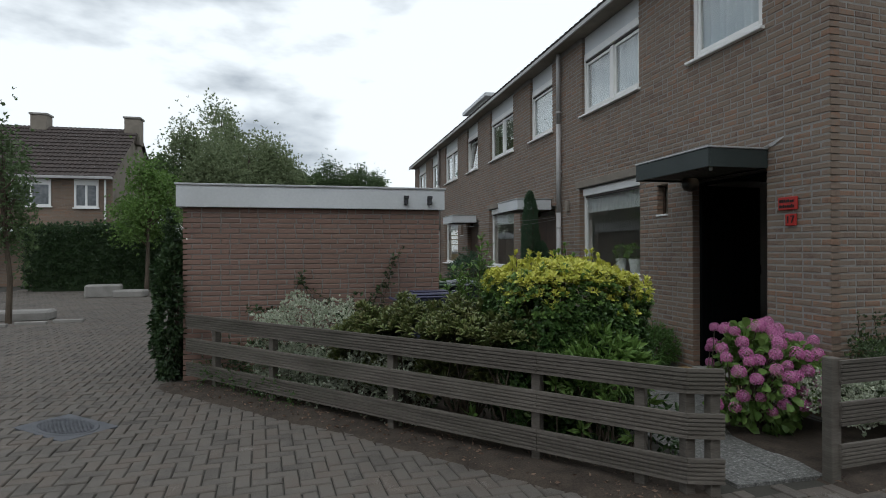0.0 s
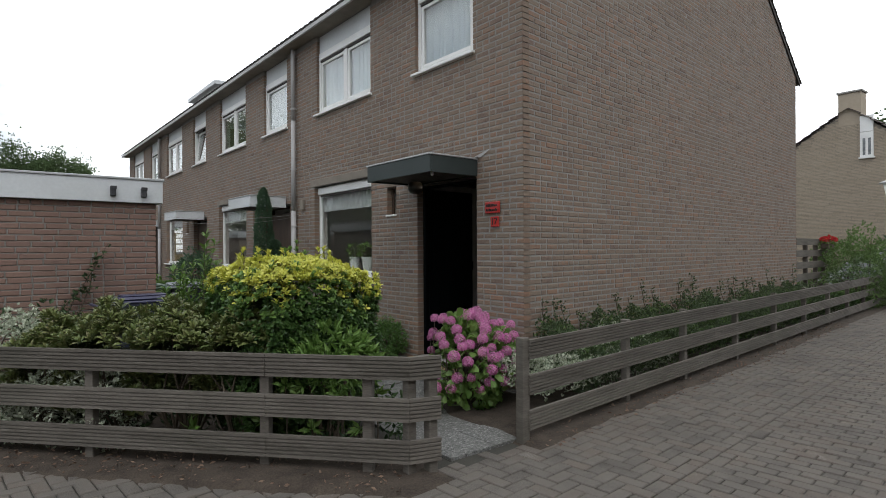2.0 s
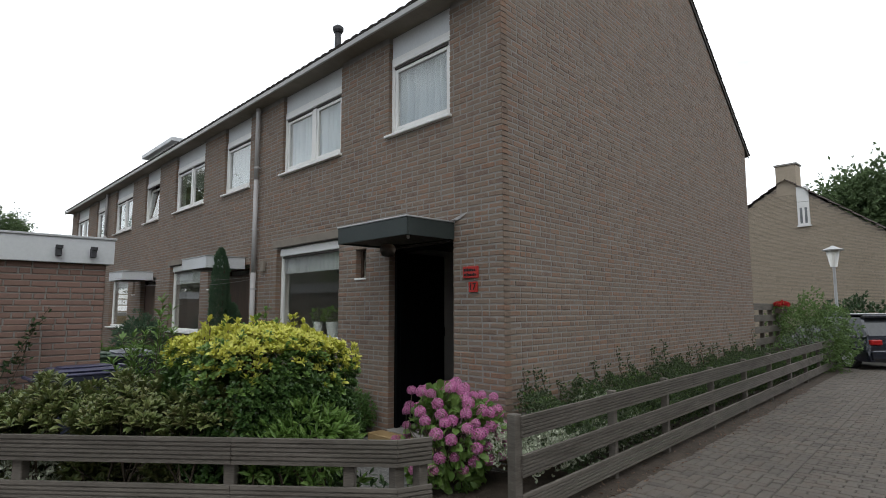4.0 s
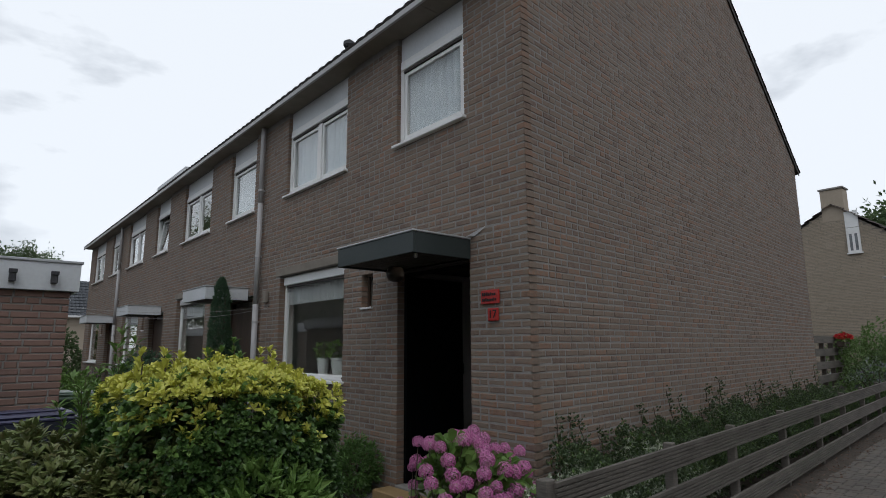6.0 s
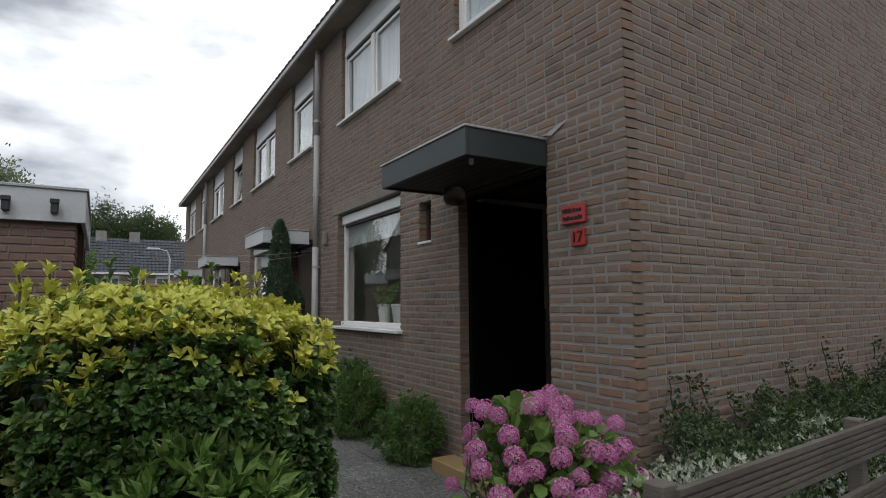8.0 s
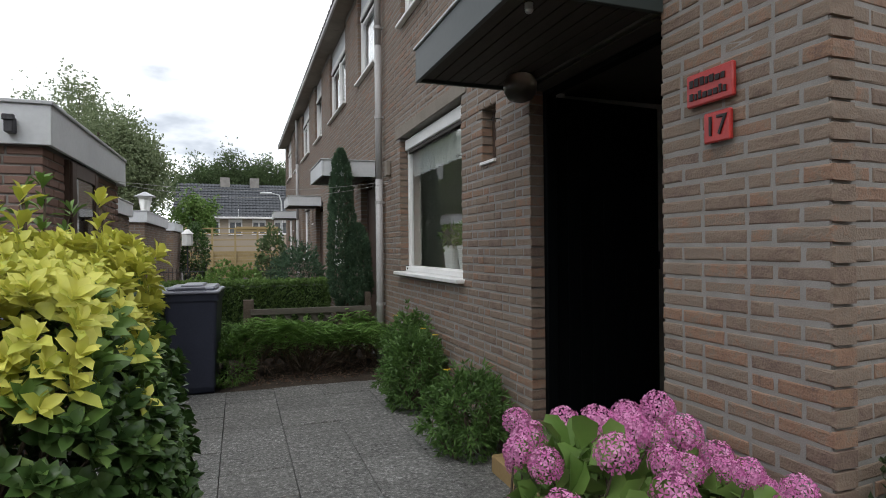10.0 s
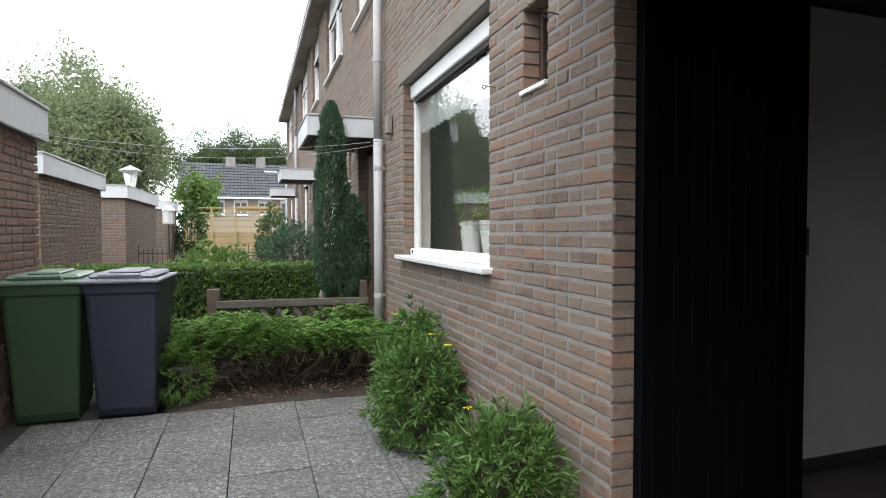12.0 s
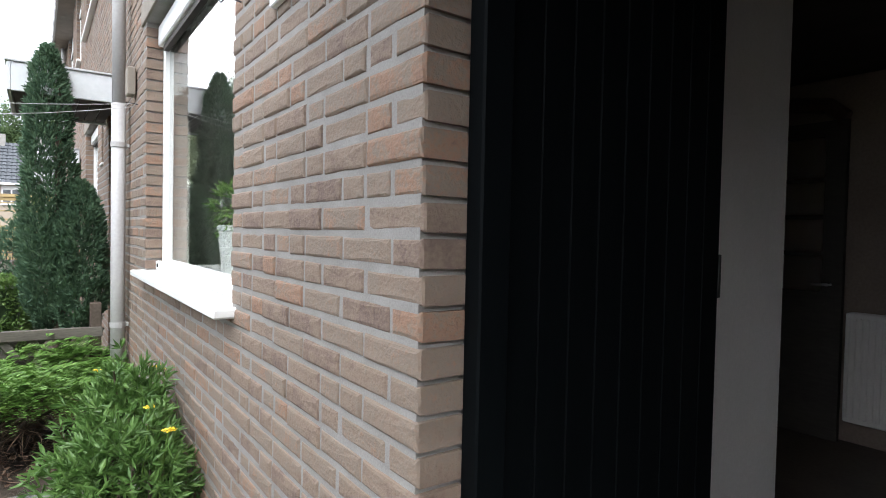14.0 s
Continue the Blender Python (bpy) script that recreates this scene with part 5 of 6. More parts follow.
P, N = bed_points(rng_g, 1500, lambda t: 0.6, (0.3, 0.9))
part("foliage", leaf_cloud(rng_g, P, N, (0.05, 0.09), 0.4, per=2, spread=0.9), m_dark_leaf, under)
P, N = bed_points(rng_g, 2300, lambda t: 0.66, (0.05, 0.45), (0.20, 0.60))
part("foliage", leaf_cloud(rng_g, P, N, (0.025, 0.045), 0.5, per=4, spread=0.9), m_white_leaf, under)
P, N = bed_points(rng_g, 420, lambda t: 0.3, (-0.12, 0.2), (0.05, 0.35))
part("foliage", leaf_cloud(rng_g, P, N, (0.025, 0.04), 0.5, per=2, spread=0.9), m_green_leaf, under)
for k, (t, d, z) in enumerate([(0.80, 0.14, 0.30), (0.865, 0.16, 0.26), (0.90, 0.14, 0.5), (0.83, 0.15, 0.56), (0.70, 0.14, 0.22), (0.93, 0.16, 0.27), (0.95, 0.18, 0.52)]):
    ux, uy = (B[0] - A[0]), (B[1] - A[1])
    L = math.hypot(ux, uy)
    x, y = A[0] + ux * t - uy / L * d, A[1] + uy * t + ux / L * d
    sp = thing("leafy_sprout", "fresh green leaf rosette poking between the fence rails", "sprout", (x, y, 0), group="sprouts")
    part("stalk", tube([(0, 0, -0.03), (0.01, 0, z * 0.5), (0, 0, z)], 0.006, 5), m_bark, sp)
    rg = random.Random(90 + k)
    part("leaves", leaf_cloud(rg, [(0, 0, z)] * 13, [(-0.3, -0.3, 0.7)] * 13, (0.08, 0.13), 0.34, spread=0.9), m_fresh_leaf, sp)

# fallen leaves and twigs on the beds
litter = thing("leaf_litter", "dry leaves and twigs scattered on the soil", "litter", kind="stuff")
P, N = bed_points(rng_g, 900, lambda t: 0.0, (-0.28, 0.35), (0.0, 1.0))
P = [(x, y, 0.03) for x, y, _ in P]
N = [(rng_g.gauss(0, 1), rng_g.gauss(0, 1), 0.1) for _ in P]
P += [(rng_g.uniform(3.5, 5.1), rng_g.uniform(9.5, 9.95), 0.035) for _ in range(500)]
P += [(x, 3.50 + (x - 4.08) * 0.0894 + rng_g.uniform(-0.2, 0.15), 0.03) for x in [rng_g.uniform(4, 14) for _ in range(500)]]
N += [(rng_g.gauss(0, 1), rng_g.gauss(0, 1), 0.15) for _ in range(1000)]
part("leaves", leaf_cloud(rng_g, P, N, (0.015, 0.05), 0.4, spread=0.2), m_twig, litter)

# ---- garden under the window ----
m_daisy_leaf = leaf_mat("daisy_bush_leaf", [(0.05, 0.11, 0.025), (0.085, 0.165, 0.04), (0.13, 0.23, 0.06)])
for k, (x, y, r, h) in enumerate([(4.92, 8.2, 0.27, 0.62), (4.95, 7.05, 0.27, 0.50), (4.99, 8.62, 0.22, 0.72)]):
    s = shrub("daisy_bush", "bushy green daisy shrub with a few yellow flowers against the wall", (x, y, h * 0.55), (r, r, h * 0.55), [
        ("foliage", m_daisy_leaf, 820, (0.035, 0.075), 0.22, dict(per=7, depth=0.45, z_min=-0.85, spread=0.75, lump=0.25))], seed=60 + k)
    rg = random.Random(70 + k)
    for j in range((3, 1, 3, 0)[k]):
        a = rg.uniform(0, 6.28)
        px, py, pz = 0.7 * r * math.cos(a), 0.7 * r * math.sin(a), h + rg.uniform(0.02, 0.06)
        part("flower_stalk", tube([(px * 0.7, py * 0.7, h * 0.6), (px, py, pz)], 0.003, 5), m_fresh_leaf, s)
        n, v, f = 13, [(px, py, pz + 0.004)], []
        for i in range(n):
            b = 2 * math.pi * i / n
            for w, rr in ((-0.13, 0.02), (0.13, 0.02)):
                v.append((px + 0.026 * math.cos(b + w), py + 0.026 * math.sin(b + w), pz + 0.006 * rg.random()))
            f.append((0, 1 + 2 * i, 2 + 2 * i))
        part("flower", (v, f), m_daisy, s, "yellow daisy flower")

# spreading juniper
jun = thing("juniper", "spreading bright green juniper with bare brown underside", "juniper", (4.2, 10.0, 0))
rg = random.Random(15)
def spray_geo(rng, start, way, length, count):
    """A drooping feathery twig: paired scale leaves along an arched line."""
    v, f = [], []
    way = Vector(way).normalized()
    side = way.cross(Vector((0, 0, 1))).normalized()
    for i in range(count):
        t = (i + 0.5) / count
        q = Vector(start) + way * length * t + Vector((0, 0, 0.22 * length * t - 0.55 * length * t * t))
        for sg in (-1, 1):
            d = (way + side * sg * rng.uniform(0.5, 0.9) + Vector((0, 0, rng.uniform(-0.1, 0.35)))).normalized()
            L = rng.uniform(0.03, 0.055) * (1.25 - 0.6 * t)
            n = d.cross(Vector((rng.gauss(0, 0.3), rng.gauss(0, 0.3), 1))).normalized() * L * 0.13
            o = len(v)
            v += [tuple(q), tuple(q + d * L * 0.5 + n), tuple(q + d * L), tuple(q + d * L * 0.5 - n)]
            f.append((o, o + 1, o + 2, o + 3))
    return v, f


sprays = []
for _ in range(1900):
    x, y = rg.uniform(-0.88, 0.95), rg.uniform(-0.40, 0.48)
    edge = max(abs(x) / 0.95, abs(y - 0.1) / 0.6)
    z = 0.50 + 0.22 * noise.noise(Vector((x * 2.3, y * 2.6, 1))) - 0.14 * max(0, edge - 0.7) / 0.3 + rg.uniform(-0.10, 0.05)
    a = math.atan2(y - 0.35, x * 0.8) + rg.gauss(0, 0.6)
    sprays.append(spray_geo(rg, (x, y, z), (math.cos(a), math.sin(a), rg.uniform(-0.05, 0.45)), rg.uniform(0.12, 0.27), 13))
part("foliage", join(*sprays), m_juniper, jun)
P, N = [], []
for _ in range(2600):
    x, y = rg.uniform(-0.8, 0.9), rg.uniform(-0.42, 0.5)
    P.append((x, y, rg.uniform(0.03, 0.40)))
    N.append((rg.gauss(0, 0.6), -0.8, rg.gauss(0.1, 0.5)))
tagged(part("twig_tangle", leaf_cloud(rg, P, N, (0.08, 0.17), 0.035, spread=0.7), m_twig, jun), kind="stuff")
P, N = shell_points(rg, 420, (-0.78, -0.32, 0.25), (0.2, 0.2, 0.26))
part("foliage", leaf_cloud(rg, P, N, (0.05, 0.08), 0.12, per=4, spread=0.5), m_juniper, jun)
tagged(part("branchwork", stems(rg, (0, 0, -0.03), [(rg.uniform(-0.8, 0.8), rg.uniform(-0.4, 0.6), 0.4) for _ in range(30)], 0.014), m_bark, jun), kind="stuff")

# clipped hedge
hedge = thing("clipped_hedge", "low clipped dark green hedge between the gardens", "hedge")
rg = random.Random(16)


def block_points(rg, n, x0, x1, y0, y1, z0, z1, rough=0.05):
    P, N = [], []
    areas = [("t", (x1 - x0) * (y1 - y0)), ("f", (x1 - x0) * (z1 - z0)), ("e", (y1 - y0) * (z1 - z0)), ("w", (y1 - y0) * (z1 - z0)), ("b", (x1 - x0) * (z1 - z0))]
    tot = sum(a for _, a in areas)
    for _ in range(n):
        r = rg.uniform(0, tot)
        for k, a in areas:
            if r < a:
                break
            r -= a
        x, y, z = rg.uniform(x0, x1), rg.uniform(y0, y1), rg.uniform(z0, z1)
        d = rough * (0.6 * rg.gauss(0, 1) + 1.3 * noise.noise(Vector((x * 2.4, y * 2.4, z * 2.4)))) - 0.02
        if k == "t":
            P.append((x, y, z1 + d)); N.append((0, 0, 1))
        elif k == "f":
            P.append((x, y0 - d, z)); N.append((0, -1, 0.3))
        elif k == "b":
            P.append((x, y1 + d, z)); N.append((0, 1, 0.3))
        elif k == "e":
            P.append((x1 + d, y, z)); N.append((1, 0, 0.3))
        else:
            P.append((x0 - d, y, z)); N.append((-1, 0, 0.3))
    return P, N


P, N = block_points(rg, 15000, 1.5, 4.62, 11.05, 11.65, 0.06, 0.98, 0.016)
part("foliage", leaf_cloud(rg, P, N, (0.025, 0.045), 0.6, per=3, spread=0.8), m_hedge, hedge)
P, N = block_points(rg, 1500, 1.5, 4.62, 11.05, 11.65, 0.7, 1.0, 0.02)
part("young_leaves", leaf_cloud(rg, P, N, (0.025, 0.045), 0.6, per=2, spread=0.8), m_fresh_leaf, hedge)
# solid dark box stands for the shade deep between the leaves
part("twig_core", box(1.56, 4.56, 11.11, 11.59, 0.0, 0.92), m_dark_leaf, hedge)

# cypress
cyp = thing("column_cypress", "narrow dark columnar conifer by the neighbouring door", "conifer", (4.80, 10.78, 0))
rg = random.Random(17)
part("trunk", tube([(0, 0, -0.05), (0.01, 0, 1.0), (0, 0.01, 2.5)], [0.05, 0.04, 0.012], 8), m_bark, cyp)
P, N = [], []
for cx, cy, z0, z1, rad, cnt in ((-0.06, 0.02, 0.62, 2.66, 0.15, 5200), (0.13, -0.06, 0.60, 1.70, 0.155, 4000)):
    for _ in range(cnt):
        t = rg.random()
        z = z0 + (z1 - z0) * t
        r = rad * min(1.0, (t / 0.16) ** 0.5) * max(0.0, 1 - max(0.0, (t - 0.45) / 0.55) ** 2.4) ** 0.6
        a = rg.uniform(0, 6.28)
        r *= 1 + 0.34 * noise.noise(Vector((math.cos(a) * 1.8 + cx * 9, math.sin(a) * 1.8, z * 5.0)))
        k = 1 - 0.3 * rg.random() ** 2
        P.append((r * k * math.cos(a) + cx, r * k * math.sin(a) + cy, z))
        N.append((0.7 * math.cos(a), 0.7 * math.sin(a), 1.0))
part("foliage", leaf_cloud(rg, P, N, (0.035, 0.065), 0.24, per=3, spread=0.5), m_cypress, cyp)

# low lattice fence
lat = thing("lattice_fence", "low old wooden fence with crossed laths", "fence")
part("post", box(4.98, 5.05, 10.50, 10.57, -0.05, 0.86, 0.006), m_old_wood, lat)
part("post", box(3.54, 3.66, 10.62, 10.74, -0.05, 0.80, 0.006), m_old_wood, lat)
rail = part("rail", box(0, 1.44, 0, 0.035, 0, 0.07, 0.004), m_fence, lat)
rail.matrix_basis = pose(3.62, 10.60, 0.62, 0, 0, -4.5)
for i in range(8):
    x = 3.9 + i * 0.155
    for sgn in (-1, 1):
        l = part("lath", box(-0.025, 0.025, 0, 0.014, 0, 0.80, 0.003), m_fence, lat)
        l.matrix_basis = pose(x - sgn * 0.2, 10.64 - (x - 3.6) * 0.08 + (0.02 if sgn > 0 else 0), 0.0, 0, sgn * 32, 0)

# window pots
for k, (y, r) in enumerate([(8.35, 0.105), (8.78, 0.085)]):
    pot = thing("flower_pot", "white ribbed flower pot on the inner window ledge", "flower pot", (5.50, y, 1.17), group="window pots")
    prof = [(r * 0.72, 0.0)]
    for i in range(5):
        z = 0.03 + i * 0.038
        prof += [(r * (0.76 + 0.05 * i), z), (r * (0.80 + 0.05 * i), z + 0.03), (r * (0.77 + 0.05 * i), z + 0.036)]
    prof += [(r * 1.05, 0.225), (r * 1.02, 0.25), (r * 0.92, 0.25), (r * 0.88, 0.21)]
    part("pot", lathe(prof, 20), m_pot, pot)
    rg = random.Random(80 + k)
    P, N = shell_points(rg, 110, (0, 0, 0.33), (r * 1.1, r * 1.1, 0.12))
    part("plant", leaf_cloud(rg, P, N, (0.05, 0.09), 0.2, per=2), m_fresh_leaf, pot)

# name plate and house number
plate = thing("name_plate", "red glazed name plate with dark lettering on the brick wall", "sign")
part("plate", box(FX - 0.022, FX - 0.001, 5.045, 5.272, 1.94, 2.068, 0.005), m_red, plate)
rg = random.Random(5)
for zc in (2.028, 1.978):
    y = 5.25
    while y > 5.075:
        w = rg.uniform(0.012, 0.022)
        part("lettering_bar", box(FX - 0.028, FX - 0.0221, y - w, y, zc - 0.014, zc + rg.uniform(0.006, 0.018), 0.001), m_ink, plate)
        y -= w + 0.007
num = thing("house_number", "red glazed house number plate reading 17", "sign")
part("plate", box(FX - 0.022, FX - 0.001, 5.06, 5.185, 1.785, 1.90, 0.005), m_red, num)
txt = bpy.data.curves.new("digits", "FONT")
txt.body = "17"
txt.size = 0.105
txt.extrude = 0.003
txt.align_x, txt.align_y = "CENTER", "CENTER"
txt.materials.append(m_ink)
dg = new("digits", txt)
dg.parent = num
dg.matrix_basis = Matrix.Translation((FX - 0.025, 5.122, 1.842)) @ Matrix(((0, 0, -1, 0), (-1, 0, 0, 0), (0, 1, 0, 0), (0, 0, 0, 1)))

# small fittings on the wall
doorbox = thing("bell_box", "small cream junction box on the front wall", "box", (FX - 0.001, 10.08, 2.35))
part("case", box(-0.05, 0.0, -0.055, 0.055, -0.09, 0.09, 0.006), m_lintel, doorbox)
for y, z in ((7.70, 2.13), (7.02, 2.28), (9.98, 2.19)):
    hk = thing("wall_hook", "small rusty iron hook in the brick joint", "hook", (FX - 0.012, y, z), group="wall hooks")
    part("ring", tube([(0.02, 0, 0), (-0.03, 0, 0.004), (-0.045, 0.012, 0.012), (-0.045, 0.026, 0), (-0.04, 0.012, -0.012), (-0.03, 0, -0.002)], 0.003, 6), m_iron, hk)
wire = thing("clothes_line", "thin white line strung from shed to house wall", "line")
for dz, sag in ((0.0, 0.10), (-0.02, 0.16)):
    pts = [(2.34 + (5.17 - 2.34) * t, 9.95 + 0.03 * t, 2.10 + 0.09 * t + dz - sag * 4 * t * (1 - t)) for t in [i / 12 for i in range(13)]]
    part("cord", tube(pts, 0.002, 5), m_zinc, wire)

# hall furniture
hd = thing("hall_door", "dark arched inner door with small glass panes", "door", (8.86, 7.70, 0.125))
part("door_leaf", join(box(-0.04, 0.0, -0.42, -0.30, 0.0, 2.05), box(-0.04, 0.0, 0.30, 0.42, 0.0, 2.05), box(-0.04, 0.0, -0.3, 0.3, 0, 0.95), box(-0.04, 0, -0.3, 0.3, 1.95, 2.05),
                       box(-0.035, -0.005, -0.015, 0.015, 0.95, 1.95), *[box(-0.034, -0.006, -0.3, 0.3, z, z + 0.03) for z in (1.18, 1.42, 1.66)]), m_slat_dark, hd)
part("arch_top", tube([(-0.02, -0.40, 2.06), (-0.02, -0.30, 2.15), (-0.02, 0, 2.2), (-0.02, 0.3, 2.15), (-0.02, 0.4, 2.06)], 0.05, 8), m_brown_wood, hd)
part("pane", box(-0.022, -0.018, -0.3, 0.3, 0.95, 1.95), m_milk, hd)
part("door_handle", tube([(-0.05, -0.36, 1.0), (-0.09, -0.36, 1.0), (-0.09, -0.26, 1.0)], 0.009, 8), m_alu, hd)
rad = thing("radiator", "white ribbed panel radiator on the hall wall", "radiator", (8.82, 6.82, 0.28))
part("panel", box(-0.04, 0.06, -0.42, 0.42, 0.0, 0.68, 0.008), m_hall, rad)
for i in range(24):
    y = -0.40 + i * 0.0345
    part("rib", box(-0.05, -0.0405, y, y + 0.02, 0.03, 0.65, 0.003), m_hall, rad)
mat_ = thing("door_mat", "dark coir mat inside the front door", "mat", (5.95, 6.05, 0.12))
part("pile", box(-0.3, 0.3, -0.4, 0.4, 0.0, 0.018, 0.005), m_slat_dark, mat_)

# manhole cover
m_cover = material("worn_iron_cover", [(0.075, 0.078, 0.088), (0.12, 0.123, 0.135)], 0.6, 0.3, scale=8, fine=80, bump=0.3)
mh = thing("manhole_cover", "oval-patterned cast iron cover in the street paving", "manhole cover", (-1.48, 6.18, 0.0), -42)
part("frame", box(-0.40, 0.40, -0.24, 0.24, -0.05, 0.003, 0.004), m_cover, mh)
ov, of = [], []
for k in range(28):
    a = 2 * math.pi * k / 28
    ov += [(0.36 * math.cos(a), 0.205 * math.sin(a), 0.009), (0.33 * math.cos(a), 0.18 * math.sin(a), 0.009), (0.37 * math.cos(a), 0.215 * math.sin(a), 0.002), (0.32 * math.cos(a), 0.17 * math.sin(a), 0.002)]
for k in range(28):
    j = (k + 1) % 28
    of += [(4 * k, 4 * j, 4 * j + 1, 4 * k + 1), (4 * k, 4 * k + 2, 4 * j + 2, 4 * j), (4 * k + 1, 4 * j + 1, 4 * j + 3, 4 * k + 3)]
part("ring", (ov, of), m_cover, mh)
for i in range(-9, 10):
    x = i * 0.033
    h = 0.165 * math.sqrt(max(0.02, 1 - (x / 0.32) ** 2))
    part("grip_bar", box(x - 0.009, x + 0.009, -h, h, 0.002, 0.009, 0.002), m_cover, mh)

# ---- further gardens ----
shrub("round_shrub", "rounded fresh green shrub in a further garden", (3.35, 15.2, 0.5), (0.75, 0.7, 0.60), [
    ("foliage", m_fresh_leaf, 1300, (0.06, 0.10), 0.5, dict(per=3, depth=0.3))], seed=101)
shrub("dark_conifer_shrub", "dark upright conifer shrub near the neighbouring wall", (4.55, 14.6, 0.72), (0.50, 0.55, 0.75), [
    ("foliage", m_cypress, 1500, (0.07, 0.12), 0.2, dict(per=4, depth=0.3))], seed=102)
shrub("fence_shrub", "tall leafy shrub before the wooden fence", (4.75, 27.0, 1.0), (0.55, 0.6, 1.2), [
    ("foliage", m_tree_leaf, 900, (0.10, 0.16), 0.5, dict(per=3, depth=0.4))], seed=103)
shrub("fence_shrub", "leafy climber-covered shrub at the end of the sheds", (1.9, 27.5, 1.2), (0.45, 0.7, 1.3), [
    ("foliage", m_green_leaf, 800, (0.10, 0.16), 0.5, dict(per=3, depth=0.4))], seed=104)
m_new_wood = material("yellow_new_wood", [(0.30, 0.22, 0.10), (0.42, 0.33, 0.17)], 0.8, scale=6, fine=50, bump=0.2, vary="object", amount=0.6)
wf = thing("wooden_fence", "yellowish wooden board fence with open lattice top", "fence")
for i in range(9):
    part("board", box(1.2, 5.3, 32.0, 32.03, 0.1 + i * 0.14, 0.225 + i * 0.14, 0.004), m_new_wood, wf)
for x in (1.2, 2.3, 3.3, 4.3, 5.2):
    part("post", box(x, x + 0.09, 31.9, 31.99, 0, 2.45, 0.005), m_new_wood, wf)
for z in (1.55, 1.85, 2.15, 2.38):
    part("lattice_rail", box(1.2, 5.3, 31.95, 31.985, z, z + 0.05, 0.003), m_new_wood, wf)
part("board", box(3.4, 5.3, 31.99, 32.02, 2.25, 2.5, 0.004), m_new_wood, wf)
igf = thing("garden_railing", "low black iron garden railing", "railing")
for i in range(34):
    part("bar", tube([(1.5 + i * 0.1, 19.5, 0), (1.5 + i * 0.1, 19.5, 0.95 if i % 6 else 1.05)], 0.008, 5), m_iron, igf)
part("rail", tube([(1.5, 19.5, 0.85), (4.85, 19.5, 0.85)], 0.01, 5), m_iron, igf)
bird = thing("bird_house", "small white hanging lantern-shaped bird feeder", "bird feeder", (2.45, 17.0, 0))
part("pole", tube([(0, 0, 0), (0, 0, 1.55)], 0.015, 6), m_iron, bird)
part("case", lathe([(0.10, 1.5), (0.11, 1.52), (0.11, 1.75), (0.13, 1.76), (0.03, 1.86)], 8), m_white, bird)


def street_lantern(at, h, label):
    l = thing("street_lamp", label, "street lamp", at, group="street lamps")
    part("pole", tube([(0, 0, 0), (0, 0, 0.6), (0, 0, h - 0.6)], [0.06, 0.05, 0.04], 10), m_alu, l)
    part("shade", lathe([(0.09, h - 0.62), (0.10, h - 0.58), (0.19, h - 0.12), (0.19, h - 0.11)], 12), m_milk, l)
    part("cap", lathe([(0.28, h - 0.12), (0.29, h - 0.10), (0.12, h - 0.02), (0.03, h + 0.03)], 14), m_alu, l)
    return l


street_lantern((1.0, 21.6, 0), 3.05, "old-style street lantern behind the sheds")
street_lantern((21.2, 5.28, 0), 3.5, "street lantern with conical glass beside the road")

sl = thing("street_lamp", "tall grey street lamp with curved arm behind the gardens", "street lamp", (6.0, 40.0, 0), group="street lamps")
part("pole", tube([(0, 0, 0), (0, 0, 4.3), (-0.15, 0, 4.75), (-0.6, 0, 4.85)], [0.07, 0.05, 0.04, 0.035], 8), m_alu, sl)
part("lamp_head", box(-1.25, -0.55, -0.12, 0.12, 4.80, 4.92, 0.03), m_white_board, sl)

# ---- trees ----
def tree(at, h, crown, n, size, mat, seed, trunk=0.12, label="leafy tree", droop=0.0, clumps=26, per=3, sway=0.2, split=0.35):
    """A tapered trunk with limbs; the crown is many clumps of leaves round the limb ends. crown: (centre z, rx, ry, rz)."""
    rg = random.Random(seed)
    t = thing("tree", label, "tree", at, group="trees")
    cz, rx, ry, rz_ = crown
    top = (rg.uniform(-sway, sway), rg.uniform(-sway, sway), cz + rz_ * 0.4)
    part("trunk", tube([(0, 0, -0.1), (sway * 0.2, 0, h * 0.2), (top[0] * 0.5, top[1] * 0.5, h * 0.5), top], [trunk, trunk * 0.8, trunk * 0.55, trunk * 0.2], 8), m_bark, t)
    cl = []
    for _ in range(clumps):
        d = Vector((rg.gauss(0, 1), rg.gauss(0, 1), rg.gauss(0, 1))).normalized() * rg.uniform(0.35, 1.0)
        cl.append(Vector((d.x * rx, d.y * ry, cz + d.z * rz_)))
    limbs = []
    for c in cl[:18]:
        b = Vector((top[0] * 0.4, top[1] * 0.4, h * split + rg.random() * h * 0.25))
        limbs.append(tube([b, (b + c) / 2 + Vector((0, 0, 0.1 * rz_)), c], [trunk * 0.35, trunk * 0.22, trunk * 0.08], 5, cap=False))
    tagged(part("branchwork", join(*limbs), m_bark, t), kind="stuff")
    P, N = [], []
    k = n // clumps
    for c in cl:
        s = rg.uniform(0.22, 0.42)
        for _ in range(k):
            d = Vector((rg.gauss(0, 0.55), rg.gauss(0, 0.55), rg.gauss(0, 0.5)))
            P.append((c.x + d.x * rx * s, c.y + d.y * ry * s, c.z + d.z * rz_ * s - droop * abs(d.x) * rz_ * 0.3))
            N.append((d.x, d.y, d.z + 0.2 - droop))
    part("crown", leaf_cloud(rg, P, N, size, 0.5, per=per, spread=0.9), mat, t)
    return t


